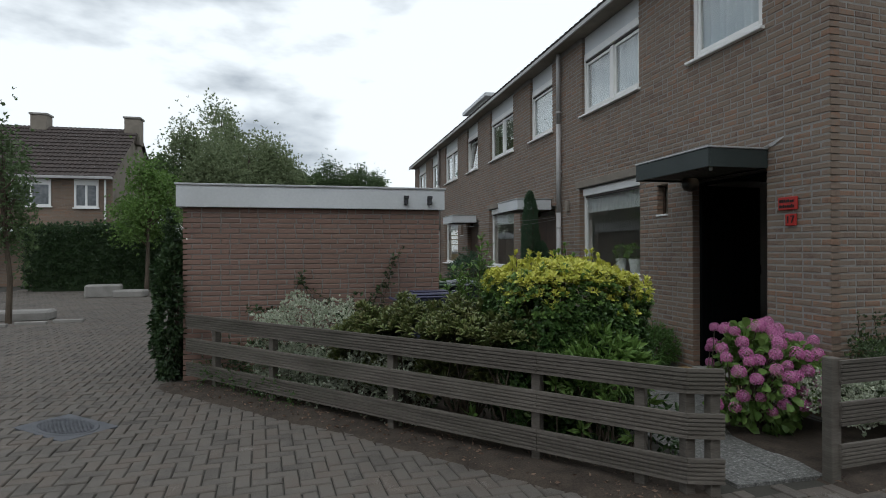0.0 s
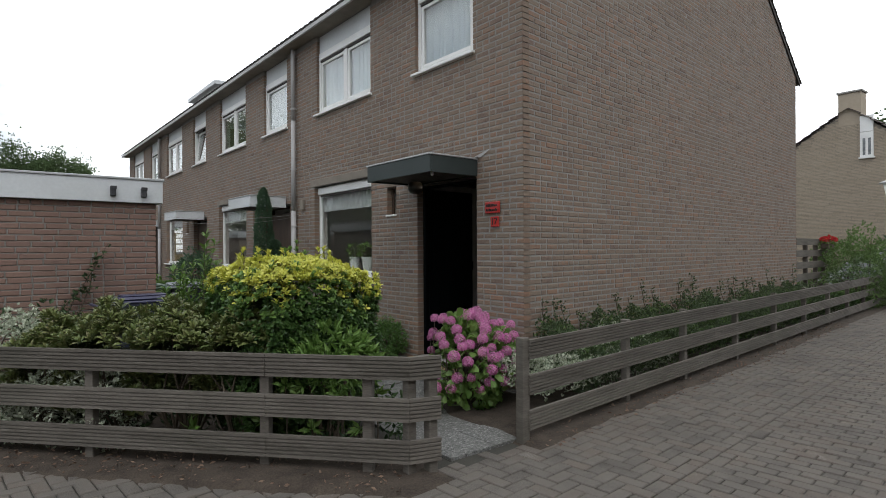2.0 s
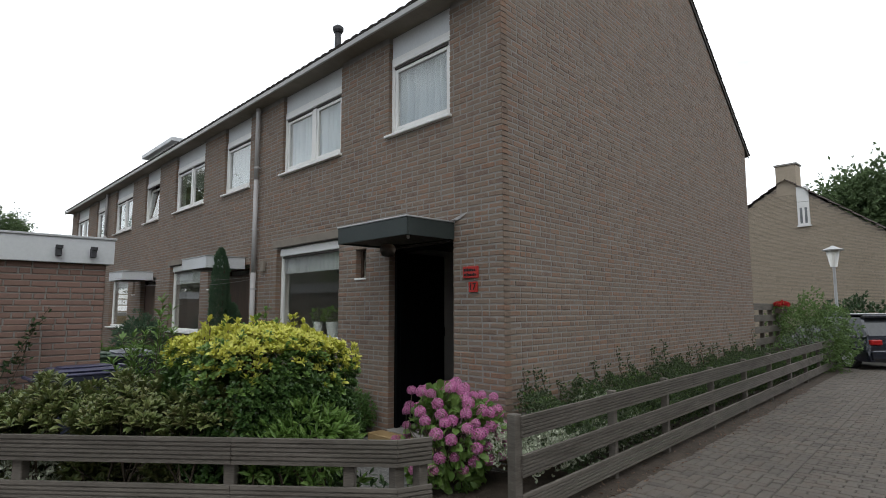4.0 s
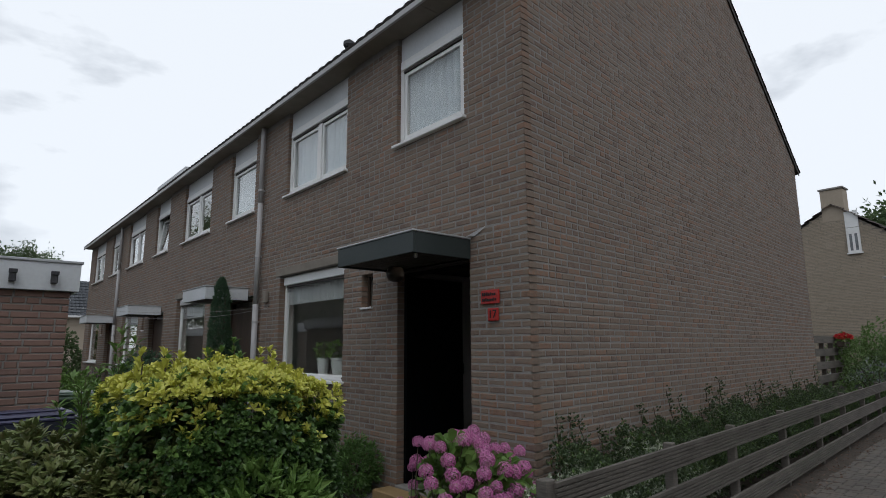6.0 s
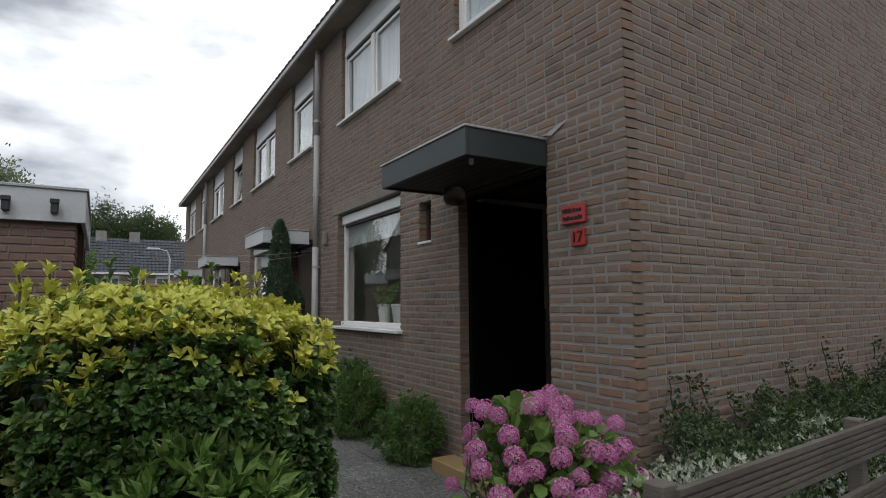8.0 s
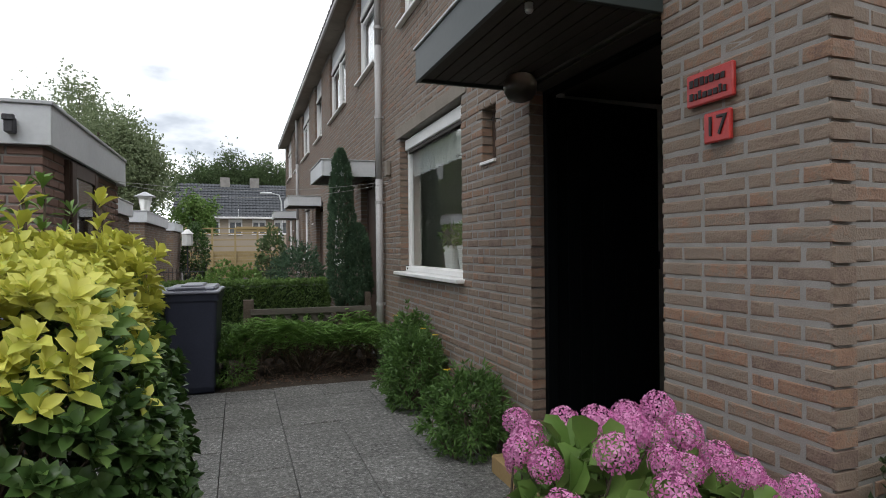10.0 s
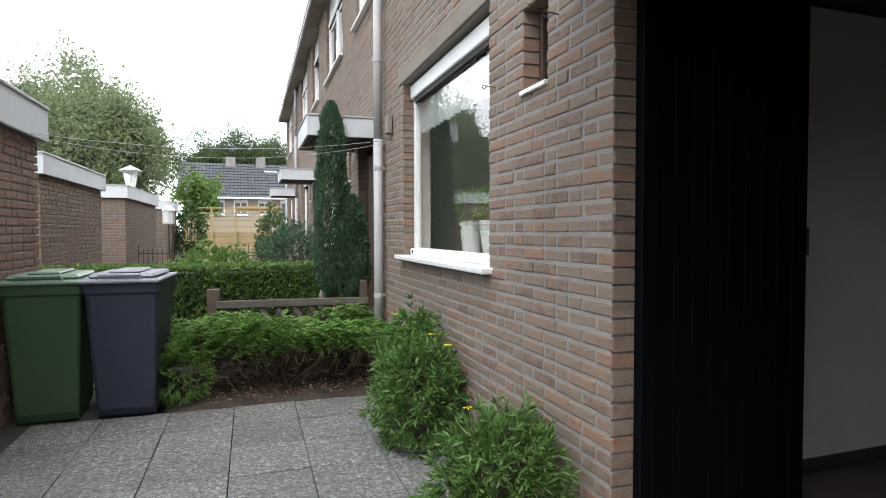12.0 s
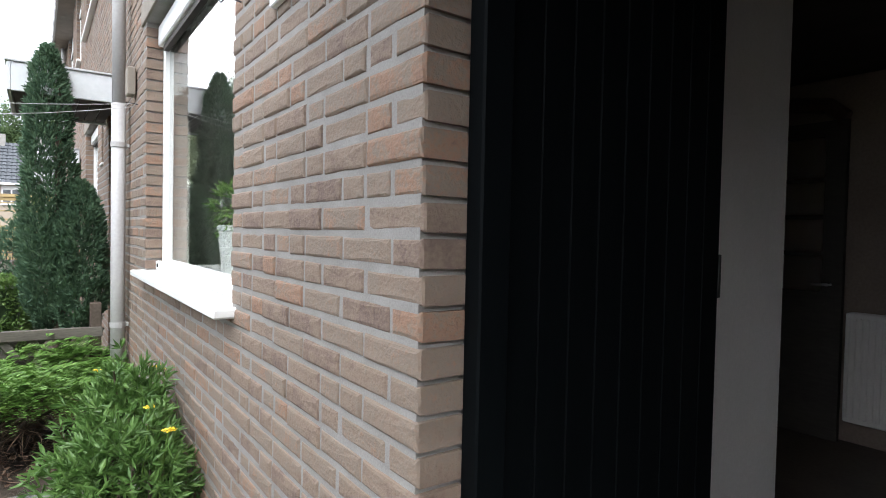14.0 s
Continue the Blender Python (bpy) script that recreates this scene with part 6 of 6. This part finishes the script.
tree((-5.75, 14.6, 0), 4.9, (3.0, 0.55, 0.5, 1.8), 1500, (0.06, 0.11), m_tree_leaf, 201, 0.07, "slender young street tree with sparse crown", clumps=22)
tree((-5.35, 23.6, 0), 4.8, (3.2, 1.25, 1.1, 1.6), 3600, (0.08, 0.14), m_fresh_leaf, 202, 0.09, "young street tree with a light green crown", clumps=34, per=3)
tree((-6.3, 46, 0), 12.5, (8.3, 2.9, 3.0, 4.0), 9000, (0.15, 0.24), m_birch_leaf, 203, 0.3, "large feathery green tree behind the sheds", droop=0.5, clumps=40)
tree((-9.6, 47, 0), 9.5, (6.2, 2.6, 2.6, 3.2), 6000, (0.15, 0.25), m_tree_leaf, 204, 0.3, "broad dark green tree behind the houses", clumps=32)
tree((-3.4, 48, 0), 9.5, (6.5, 2.4, 2.4, 3.2), 5500, (0.15, 0.25), m_tree_leaf, 205, 0.3, "broad green tree behind the sheds", clumps=32)
for k in range(6):
    tree((-1.2 + k * 1.9, 72 + (k % 2) * 2, 0), 11.5, (8.2 + (k * 37 % 5) * 0.25, 2.4, 1.9, 3.0), 5600, (0.16, 0.27), m_tree_leaf, 210 + k, 0.3, "far tall tree in a leafy row", clumps=44)
tree((-3.0, 35.5, 0), 9.0, (5.9, 3.0, 2.8, 3.3), 24000, (0.11, 0.19), m_birch_leaf, 220, 0.28, "large feathery weeping tree behind the sheds", droop=0.9, clumps=60)
tree((0.9, 44.0, 0), 6.0, (3.5, 1.2, 1.3, 1.6), 2200, (0.14, 0.24), m_fresh_leaf, 221, 0.2, "mid-sized light green tree", clumps=22)
tree((46, 7.2, 0), 11.5, (7.4, 4.6, 4.6, 3.4), 22000, (0.22, 0.36), m_tree_leaf, 222, 0.35, "large dark green tree behind the far gable", clumps=70)
shrub("roadside_bush", "big loose green bush at the end of the fence", (18.25, 5.3, 0.85), (1.35, 0.95, 1.0), [
    ("foliage", m_hedge, 5200, (0.05, 0.09), 0.4, dict(per=3, depth=0.4, lump=0.3))], seed=230)
shrub("roadside_bush", "dark bush beside the far gable", (25.8, 5.6, 1.0), (1.5, 1.2, 1.0), [
    ("foliage", m_dark_leaf, 700, (0.12, 0.2), 0.5, dict(per=3, depth=0.4))], seed=231)
bh = thing("tall_hedge", "tall dark overgrown hedge before the far house", "hedge")
rg = random.Random(240)
P, N = block_points(rg, 6500, -10.2, -5.2, 25.6, 26.8, 0.1, 2.5, 0.16)
part("foliage", leaf_cloud(rg, P, N, (0.09, 0.15), 0.55, per=3, spread=0.9), m_dark_leaf, bh)
# solid box in the leaf colour fills the hedge
part("twig_core", box(-10.0, -5.4, 25.8, 26.6, 0, 2.3), m_dark_leaf, bh)
shrub("street_shrub", "dark leafy shrub behind the shed corner", (-3.6, 25.0, 1.5), (1.5, 1.2, 1.7), [
    ("foliage", m_dark_leaf, 1500, (0.10, 0.16), 0.5, dict(per=3, depth=0.4, lump=0.3))], seed=241)

rg = random.Random(246)
ger = thing("geranium_trough", "red geraniums in a dark trough hung on the slatted fence", "flower trough", (17.25, 5.76, 1.50), 5.1)
part("trough", box(-0.3, 0.3, -0.19, -0.03, 0.0, 0.14, 0.015), m_old_wood, ger)
P, N = shell_points(rg, 120, (0, -0.11, 0.17), (0.32, 0.13, 0.09), z_min=-0.3)
part("leaves", leaf_cloud(rg, P, N, (0.04, 0.07), 0.8, per=2), m_fresh_leaf, ger)
P, N = shell_points(rg, 160, (0, -0.12, 0.20), (0.34, 0.15, 0.11), z_min=-0.1, depth=0.1)
part("blossoms", leaf_cloud(rg, P, N, (0.03, 0.05), 0.9, per=4, spread=0.9), m_red_petal, ger)

# ---- background houses ----
def simple_window(parent, axis, u0, u1, z0, z1, pos):
    """A white window on a far wall; axis 'y': the wall faces -y at y=pos; 'x': it faces -x."""
    def bx(a, b, c, d, o0, o1):
        return box(a, b, pos + o0, pos + o1, c, d) if axis == "y" else box(pos + o0, pos + o1, a, b, c, d)
    w = 0.09
    wn_ = part("window", join(bx(u0, u0 + w, z0, z1, -0.05, 0.02), bx(u1 - w, u1, z0, z1, -0.05, 0.02), bx(u0 + w, u1 - w, z0, z0 + w, -0.05, 0.02), bx(u0 + w, u1 - w, z1 - w * 3, z1, -0.05, 0.02),
                              bx((u0 + u1) / 2 - w / 2, (u0 + u1) / 2 + w / 2, z0 + w, z1 - 3 * w, -0.045, 0.02)), m_white, parent)
    part("pane", bx(u0 + w, u1 - w, z0 + w, z1 - 3 * w, -0.02, -0.012), m_slat_glass, wn_)
    part("sill", bx(u0 - 0.05, u1 + 0.05, z0 - 0.06, z0 - 0.001, -0.1, 0.02), m_white, wn_)
    return wn_


m_slat_glass = material("dim_window_glass", [(0.10, 0.11, 0.12), (0.22, 0.23, 0.24)], 0.08, scale=2, fine=8, bump=0.0, spec=0.6)
rg = random.Random(300)
fh = thing("terraced_house", "brown brick house with tiled roof and chimneys across the street", "house")
part("wall", box(-18, -8.45, 30, 37.5, -0.1, 5.15), m_lintel, fh)
tagged(part("brickwork", brick_geo(brick_rows(-18, -8.45, 0.0, 5.1, [(-10.05, -9.04, 3.6, 4.9), (-12.6, -11.0, 3.65, 4.9)], rg, length=0.42), lambda u, o, z: (u, 29.995 - o, z), rg, 0.006), m_brick, fh), kind="stuff")
part("gable", ([(-8.46, 30, 5.1), (-8.46, 37.5, 5.1), (-8.46, 33.75, 7.95), (-8.7, 30, 5.1), (-8.7, 37.5, 5.1), (-8.7, 33.75, 7.95)], [(0, 1, 2), (5, 4, 3), (0, 2, 5, 3), (1, 4, 5, 2), (0, 3, 4, 1)]), m_lintel, fh)


def slope_tiles(x0, x1, y0, z0, y1, z1, nrow, ncol):
    v, f = roof_tiles(y0, z0, y1, z1, x0, x1, nrow, ncol, 0.06, 0.04)
    return [(y, x, z) for x, y, z in v], f


rf = part("roof", slope_tiles(-18, -8.3, 29.65, 4.98, 33.75, 8.0, 14, 46), m_roof_brown, fh)
part("roof", slope_tiles(-18, -8.3, 37.85, 4.98, 33.75, 8.0, 14, 46), m_roof_brown, fh)
part("gutter", box(-18, -8.35, 29.55, 29.68, 4.9, 5.02, 0.01), m_zinc, fh)
for x in (-8.95, -13.3):
    ch = part("chimney", box(x, x + 0.75, 33.4, 34.1, 7.2, 8.55, 0.02), m_lintel, rf)
    part("chimney_cap", box(x - 0.05, x + 0.8, 33.35, 34.15, 8.55, 8.65, 0.01), m_concrete, ch)
simple_window(fh, "y", -10.05, -9.04, 3.6, 4.9, 29.99)
simple_window(fh, "y", -12.6, -11.0, 3.65, 4.9, 29.99)
simple_window(fh, "y", -16.6, -15.2, 3.65, 4.9, 29.99)
simple_window(fh, "y", -11.9, -10.9, 0.9, 2.2, 29.99)
part("drainpipe", tube([(-8.75, 29.93, 0), (-8.75, 29.93, 4.9)], 0.045, 8), m_white, fh)
part("porch_roof", box(-14.5, -10.6, 28.7, 29.98, 2.45, 2.65, 0.01), m_white_board, fh)

rh = thing("terraced_house", "pale brick gable house with chimney beyond the road", "house")
gp_ = [(2.8, -0.1), (14.5, -0.1), (14.5, 4.3), (9.1, 7.65), (2.8, 2.95)]
gv = [(31.0, y, z) for y, z in gp_] + [(40.0, y, z) for y, z in gp_]
part("wall", (gv, [(0, 1, 2, 3, 4), (9, 8, 7, 6, 5)] + [(i, (i + 1) % 5, 5 + (i + 1) % 5, 5 + i) for i in range(5)]), m_lintel, rh)
tagged(part("brickwork", brick_geo(brick_rows(2.8, 14.5, 0.0, 7.6, [(8.17, 8.66, 5.5, 7.35)], rg, length=0.42, limit=lambda u: min(7.65 - (9.1 - u) * 0.746, 7.65 - (u - 9.1) * 0.62)), lambda u, o, z: (30.99 - o, u, z), rg, 0.006), m_brick_far, rh), kind="stuff")
for ya, za, yb, zb in ((2.4, 2.72, 9.1, 7.74), (14.9, 4.12, 9.1, 7.74)):
    v, f = roof_tiles(ya, za, yb, zb, 30.85, 40.1, 16, 28, 0.06, 0.04)
    part("roof", ([(y, x, z) for x, y, z in v], f), m_roof_brown, rh)
ch = part("chimney", box(30.98, 31.7, 8.62, 9.5, 7.0, 8.45, 0.02), m_brick_far, rh)
part("chimney_cap", box(30.93, 31.75, 8.57, 9.55, 8.45, 8.53, 0.01), m_concrete, ch)
part("window_panel", box(30.93, 31.0, 8.17, 8.66, 6.62, 7.33), m_white, rh)
simple_window(rh, "x", 8.17, 8.66, 5.5, 6.6, 30.98)

nh = thing("terraced_house", "long beige house with dark tiled roof behind the gardens", "house")
part("wall", box(-1.0, 12, 55, 62, -0.1, 4.2), m_brick_far, nh)
part("roof", slope_tiles(-1.6, 12.6, 54.5, 4.15, 58.5, 7.3, 12, 50), m_roof_far, nh)
part("roof", slope_tiles(-1.6, 12.6, 62.5, 4.15, 58.5, 7.3, 12, 50), m_roof_far, nh)
part("roof_hip", ([(-1.62, 54.5, 4.2), (-1.62, 62.5, 4.2), (-1.60, 58.5, 7.32)], [(0, 1, 2)]), m_roof_far, nh)
part("gutter", box(-1.6, 12.6, 54.4, 54.55, 4.05, 4.2), m_white, nh)
for x in (2.0, 4.5):
    ch = part("chimney", box(x, x + 0.8, 58.1, 58.9, 6.8, 7.9), m_concrete, nh)
for x in (-0.5, 0.9, 2.7, 4.6, 6.4):
    simple_window(nh, "y", x, x + 1.1, 2.75, 4.0, 54.99)

# wall and hedge closing the street behind the walker
cl_ = thing("terraced_house", "brick houses closing the street behind", "house")
part("wall", box(-30, 34, -17, -9, -0.1, 5.4), m_brick, cl_)
part("roof", slope_tiles(-30, 34, -8.7, 5.3, -13, 8.4, 10, 60), m_roof, cl_)
for x in range(-24, 30, 4):
    wv = box(x, x + 1.8, -9.0, -8.95, 3.6, 4.9)
    part("window", wv, m_white, cl_)

# ---- parked cars ----
m_car_dark = material("dark_blue_car_paint", [(0.012, 0.015, 0.026), (0.017, 0.02, 0.032)], 0.25, 0.2, bump=0.0, coat=0.8)
m_car_white = material("white_car_paint", [(0.65, 0.66, 0.67), (0.72, 0.73, 0.74)], 0.3, bump=0.0, coat=0.7)
m_car_glass = material("car_glass", [(0.03, 0.035, 0.04), (0.05, 0.055, 0.06)], 0.08, bump=0.0, spec=0.7)
m_tail = material("red_tail_lamp", [(0.35, 0.012, 0.012), (0.4, 0.02, 0.02)], 0.2, bump=0.0)
m_plate = material("yellow_plate", [(0.65, 0.45, 0.02), (0.7, 0.5, 0.03)], 0.5, bump=0.0)


def car(at, turn, paint, label):
    """A small hatchback, its tail at x=0, nose towards +x."""
    c = thing("parked_car", label, "car", at, turn, group="parked cars")
    prof = [(0.0, 0.35, 0.80), (0.02, 0.62, 0.82), (0.10, 0.90, 0.84), (1.1, 0.95, 0.86), (2.6, 0.93, 0.86), (3.6, 0.80, 0.82), (3.95, 0.62, 0.76), (4.0, 0.35, 0.74)]
    v, f = [], []
    for x, z, w in prof:
        v += [(x, -w, 0.22), (x, -w - 0.02, z * 0.6), (x, -w + 0.05, z), (x, w - 0.05, z), (x, w + 0.02, z * 0.6), (x, w, 0.22)]
    for i in range(len(prof) - 1):
        for k in range(5):
            f.append((6 * i + k, 6 * i + k + 1, 6 * i + 7 + k, 6 * i + 6 + k))
    f += [(0, 1, 2, 3, 4, 5), tuple(6 * (len(prof) - 1) + k for k in range(6))[::-1]]
    part("body", (v, f), paint, c)
    cab = [(0.12, 0.90, 0.80), (0.45, 1.38, 0.62), (1.4, 1.45, 0.62), (2.1, 1.40, 0.60), (2.9, 0.92, 0.78)]
    v, f = [], []
    for x, z, w in cab:
        v += [(x, -w, z), (x, w, z)]
    b = [(0.12, -0.82, 0.88), (0.12, 0.82, 0.88), (2.9, -0.8, 0.9), (2.9, 0.8, 0.9)]
    v += b
    f = [(2 * i, 2 * i + 1, 2 * i + 3, 2 * i + 2) for i in range(4)] + [(10, 0, 2, 4, 6, 8, 12), (11, 13, 9, 7, 5, 3, 1), (10, 11, 1, 0)]
    part("cabin", (v, f), m_car_glass, c)
    part("roof_panel", join(box(0.42, 2.1, -0.6, 0.6, 1.43, 1.475, 0.015), box(0.30, 0.45, -0.60, 0.60, 1.36, 1.44, 0.02)), paint, c)
    part("rear_bumper", box(-0.06, 0.1, -0.80, 0.80, 0.28, 0.52, 0.03), paint, c)
    for s in (-1, 1):
        part("tail_lamp", box(-0.02, 0.12, s * 0.62 - 0.17, s * 0.62 + 0.17, 0.66, 0.80, 0.02), m_tail, c)
        part("pillar", moved(box(-0.03, 0.03, -0.02, 0.02, 0, 0.52), Matrix.Translation((0.10, s * 0.78, 0.9)) @ pose(0, 0, 0, s * 16, 33, 0)), paint, c)
        for x in (0.7, 3.2):
            w = part("wheel", moved(lathe([(0.1, -0.09), (0.29, -0.09), (0.31, -0.06), (0.31, 0.06), (0.29, 0.09), (0.1, 0.09)], 24), pose(x, s * 0.76, 0.31, 90, 0, 0)), m_rubber, c)
            part("rim", moved(lathe([(0.02, -0.095), (0.19, -0.1), (0.20, -0.085), (0.20, 0.085), (0.19, 0.1), (0.02, 0.095)], 16), pose(x, s * 0.765, 0.31, 90, 0, 0)), m_alu, w)
    part("number_plate", box(-0.075, -0.061, -0.26, 0.26, 0.40, 0.51, 0.003), m_plate, c, "yellow number plate")
    return c


car((19.95, 3.72, 0), 55, m_car_dark, "dark blue hatchback parked along the road")
car((22.8, 3.4, 0), 55, m_car_white, "white car parked farther along the road")

# ---- street furniture at the turning ----
for k, (x, y, sx, sy, h, a) in enumerate([(-6.35, 22.3, 0.55, 0.3, 0.42, 10), (-5.45, 22.1, 0.5, 0.3, 0.24, -5), (-5.9, 15.35, 0.7, 0.3, 0.22, 5)]):
    st = thing("stone_block", "rough grey concrete block on the paving", "block", (x, y, 0), a, group="stone blocks")
    part("block", box(-sx, sx, -sy, sy, -0.03, h, 0.05), m_concrete, st)
kerb = thing("kerb", "low grey concrete kerb at the tree bed", "kerb", kind="structure")
for i in range(6):
    part("kerb_stone", box(-8.0 + i * 0.62, -7.4 + i * 0.62, 13.2 + i * 0.28, 13.32 + i * 0.28, -0.05, 0.06, 0.01), m_concrete, kerb)

# ---- brickwork and paving, piece by piece ----
rng_b = random.Random(1)
front_bricks = brick_rows(GY, ROW_END, -0.12, 5.16, [*door_holes, *win_holes, *slot_holes, *lintels], rng_b, length=0.20)
near = [b for b in front_bricks if 6.6 < b[0] < 7.75 and 0.2 < b[2] < 2.5][:300]
chosen = set(near)
rest = [b for b in front_bricks if b not in chosen]
by_hand = [b for b in rest if b[1] < 9.9 and b[2] < 2.9]
to_front = lambda u, o, z: (FX + 0.01 - o if o > -0.02 else FX + 0.105, u, z)
tagged(part("brickwork", worn_brick_geo(by_hand, to_front, rng_b), m_brick, wall_west), kind="stuff")
tagged(part("brickwork", brick_geo(sorted(set(rest) - set(by_hand)), to_front, rng_b), m_brick, wall_west), kind="stuff")
gable_bricks = brick_rows(FX + 0.113, REAR, -0.12, 8.6, [], rng_b, length=0.20, limit=gable_top)
near_g = [b for b in gable_bricks if b[0] < 6.7 and 0.55 < b[2] < 2.1][:300]
chosen_g = set(near_g)
tagged(part("brickwork", brick_geo([b for b in gable_bricks if b not in chosen_g], lambda u, o, z: (u, GY + 0.01 - o + SKEW * (u - FX), z), rng_b), m_brick, wall_south), kind="stuff")
unit_cache = {}


def unit_brick(w, h, mat, variant):
    """A shared brick mesh of that width and height, its face towards -y."""
    key = (round(w, 2), round(h, 3), variant)
    if key not in unit_cache:
        unit_cache[key] = mesh_of("brick", *worn_brick_geo([(0, w, 0, h)], lambda u, o, z: (u, -o if o > -0.02 else 0.095, z), random.Random(variant + 2)), mat)
    return unit_cache[key]


for a, b, c, d in near:
    o = new("brick", unit_brick(b - a, d - c, m_brick_piece, rng_b.randrange(5)))
    o.parent = wall_west
    o.matrix_basis = Matrix.Translation((FX + 0.01 - rng_b.uniform(-0.001, 0.002), b, c)) @ pose(0, 0, 0, 0, 0, -90)
for a, b, c, d in near_g:
    o = new("brick", unit_brick(b - a, d - c, m_brick_piece, rng_b.randrange(5)))
    o.parent = wall_south
    o.matrix_basis = Matrix.Translation((a, GY + 0.01 + SKEW * (a - FX) - rng_b.uniform(-0.001, 0.002), c)) @ pose(0, 0, 0, 0, 0, math.degrees(math.atan(SKEW)))

# street clinkers
PU = 0.105
ROAD = math.radians(4.8)
ca, sa = math.cos(ROAD), math.sin(ROAD)
beds = [[(-1.0, 7.75), (2.85, 3.42), (3.2, 3.42), (3.25, 3.6), (4.05, 3.6), (4.1, 3.48), (19.3, 4.76), (19.3, 9), (13, 9), (5.2, 9), (5.2, 30), (-0.8, 30)]]


def inside(poly, x, y):
    c = False
    for (x1, y1), (x2, y2) in zip(poly, poly[1:] + poly[:1]):
        if (y1 > y) != (y2 > y) and x < (x2 - x1) * (y - y1) / (y2 - y1) + x1:
            c = not c
    return c


def in_street(cx, cy):
    wx, wy = cx * ca - cy * sa, cx * sa + cy * ca
    if not (-11 < wx < 21 and -2.5 < wy < 27) or (wx > 3 and wy > 5.4) or (wx < -8 and wy < 6):
        return None
    if any(inside(p, wx, wy) for p in beds) or (abs((wx + 1.48) * 0.743 - (wy - 6.18) * 0.669) < 0.40 and abs((wx + 1.48) * 0.669 + (wy - 6.18) * 0.743) < 0.24):
        return None
    return wx, wy


pavers, covered = [], set()
for pas in (0, 1):
    for i in range(-150, 215):
        for j in range(-30, 270):
            if pas:
                cells = [(i, j)]
            elif j * PU > 1.95 or i * PU < 1.0:
                m = (i - j) % 4
                if m == 0:
                    cells = [(i, j), (i + 1, j)]
                elif m == 3:
                    cells = [(i, j), (i, j + 1)]
                else:
                    continue
            elif (j + (i % 2)) % 2:
                continue
            else:
                cells = [(i, j), (i, j + 1)]
            if any(c in covered for c in cells):
                continue
            a, b = (cells[-1][0] - i + 1) * PU, (cells[-1][1] - j + 1) * PU
            at = in_street(i * PU + a / 2, j * PU + b / 2)
            if at is None:
                continue
            covered.update(cells)
            pavers.append(((i * PU, j * PU, a, b), *at))
rng_v = random.Random(6)
street = tagged(part("pavement", ([(-14, -6, -0.012), (24, -6, -0.012), (24, 6, -0.012), (-14, 6, -0.012), (-14, 30, -0.012), (3, 30, -0.012), (3, 6.001, -0.012), (-14, 6.001, -0.012)], [(0, 1, 2, 3), (7, 6, 5, 4)]), m_joint),
                "grey-brown clinker paved street with sandy joints", "street", kind="structure")
pv, pf = [], []
single = 0
paver_mesh = {}
for (u, w, a, b), wx, wy in pavers:
    t = [rng_v.uniform(-0.003, 0.003) for _ in range(3)]
    if single < 300 and 2.9 < wx < 5.4 and 1.9 < wy < 3.6:
        key = (round(a, 3), round(b, 3))
        if key not in paver_mesh:
            g = 0.004
            paver_mesh[key] = mesh_of("clinker", *box(-a / 2 + g, a / 2 - g, -b / 2 + g, b / 2 - g, -0.04, 0.0, 0.006), m_paver_piece)
        o = new("clinker", paver_mesh[key])
        o.parent = street
        o.matrix_basis = pose(wx, wy, t[0], t[1] * 200, t[2] * 200, math.degrees(ROAD))
        single += 1
        continue
    g, e = 0.004, 0.007
    o = len(pv)
    for uu, ww, zz in ((u + g, w + g, -0.04), (u + a - g, w + g, -0.04), (u + a - g, w + b - g, -0.04), (u + g, w + b - g, -0.04),
                       (u + g, w + g, -0.008), (u + a - g, w + g, -0.008), (u + a - g, w + b - g, -0.008), (u + g, w + b - g, -0.008),
                       (u + g + e, w + g + e, 0), (u + a - g - e, w + g + e, 0), (u + a - g - e, w + b - g - e, 0), (u + g + e, w + b - g - e, 0)):
        lift = t[0] + t[1] * (uu - u) * 8 + t[2] * (ww - w) * 8
        pv.append((uu * ca - ww * sa, uu * sa + ww * ca, zz + lift))
    for r in (0, 4):
        for k in range(4):
            q = (k + 1) % 4
            pf.append((o + r + k, o + r + q, o + r + 4 + q, o + r + 4 + k))
    pf.append((o + 8, o + 9, o + 10, o + 11))
tagged(part("clinkers", (pv, pf), m_paver, street), kind="stuff")
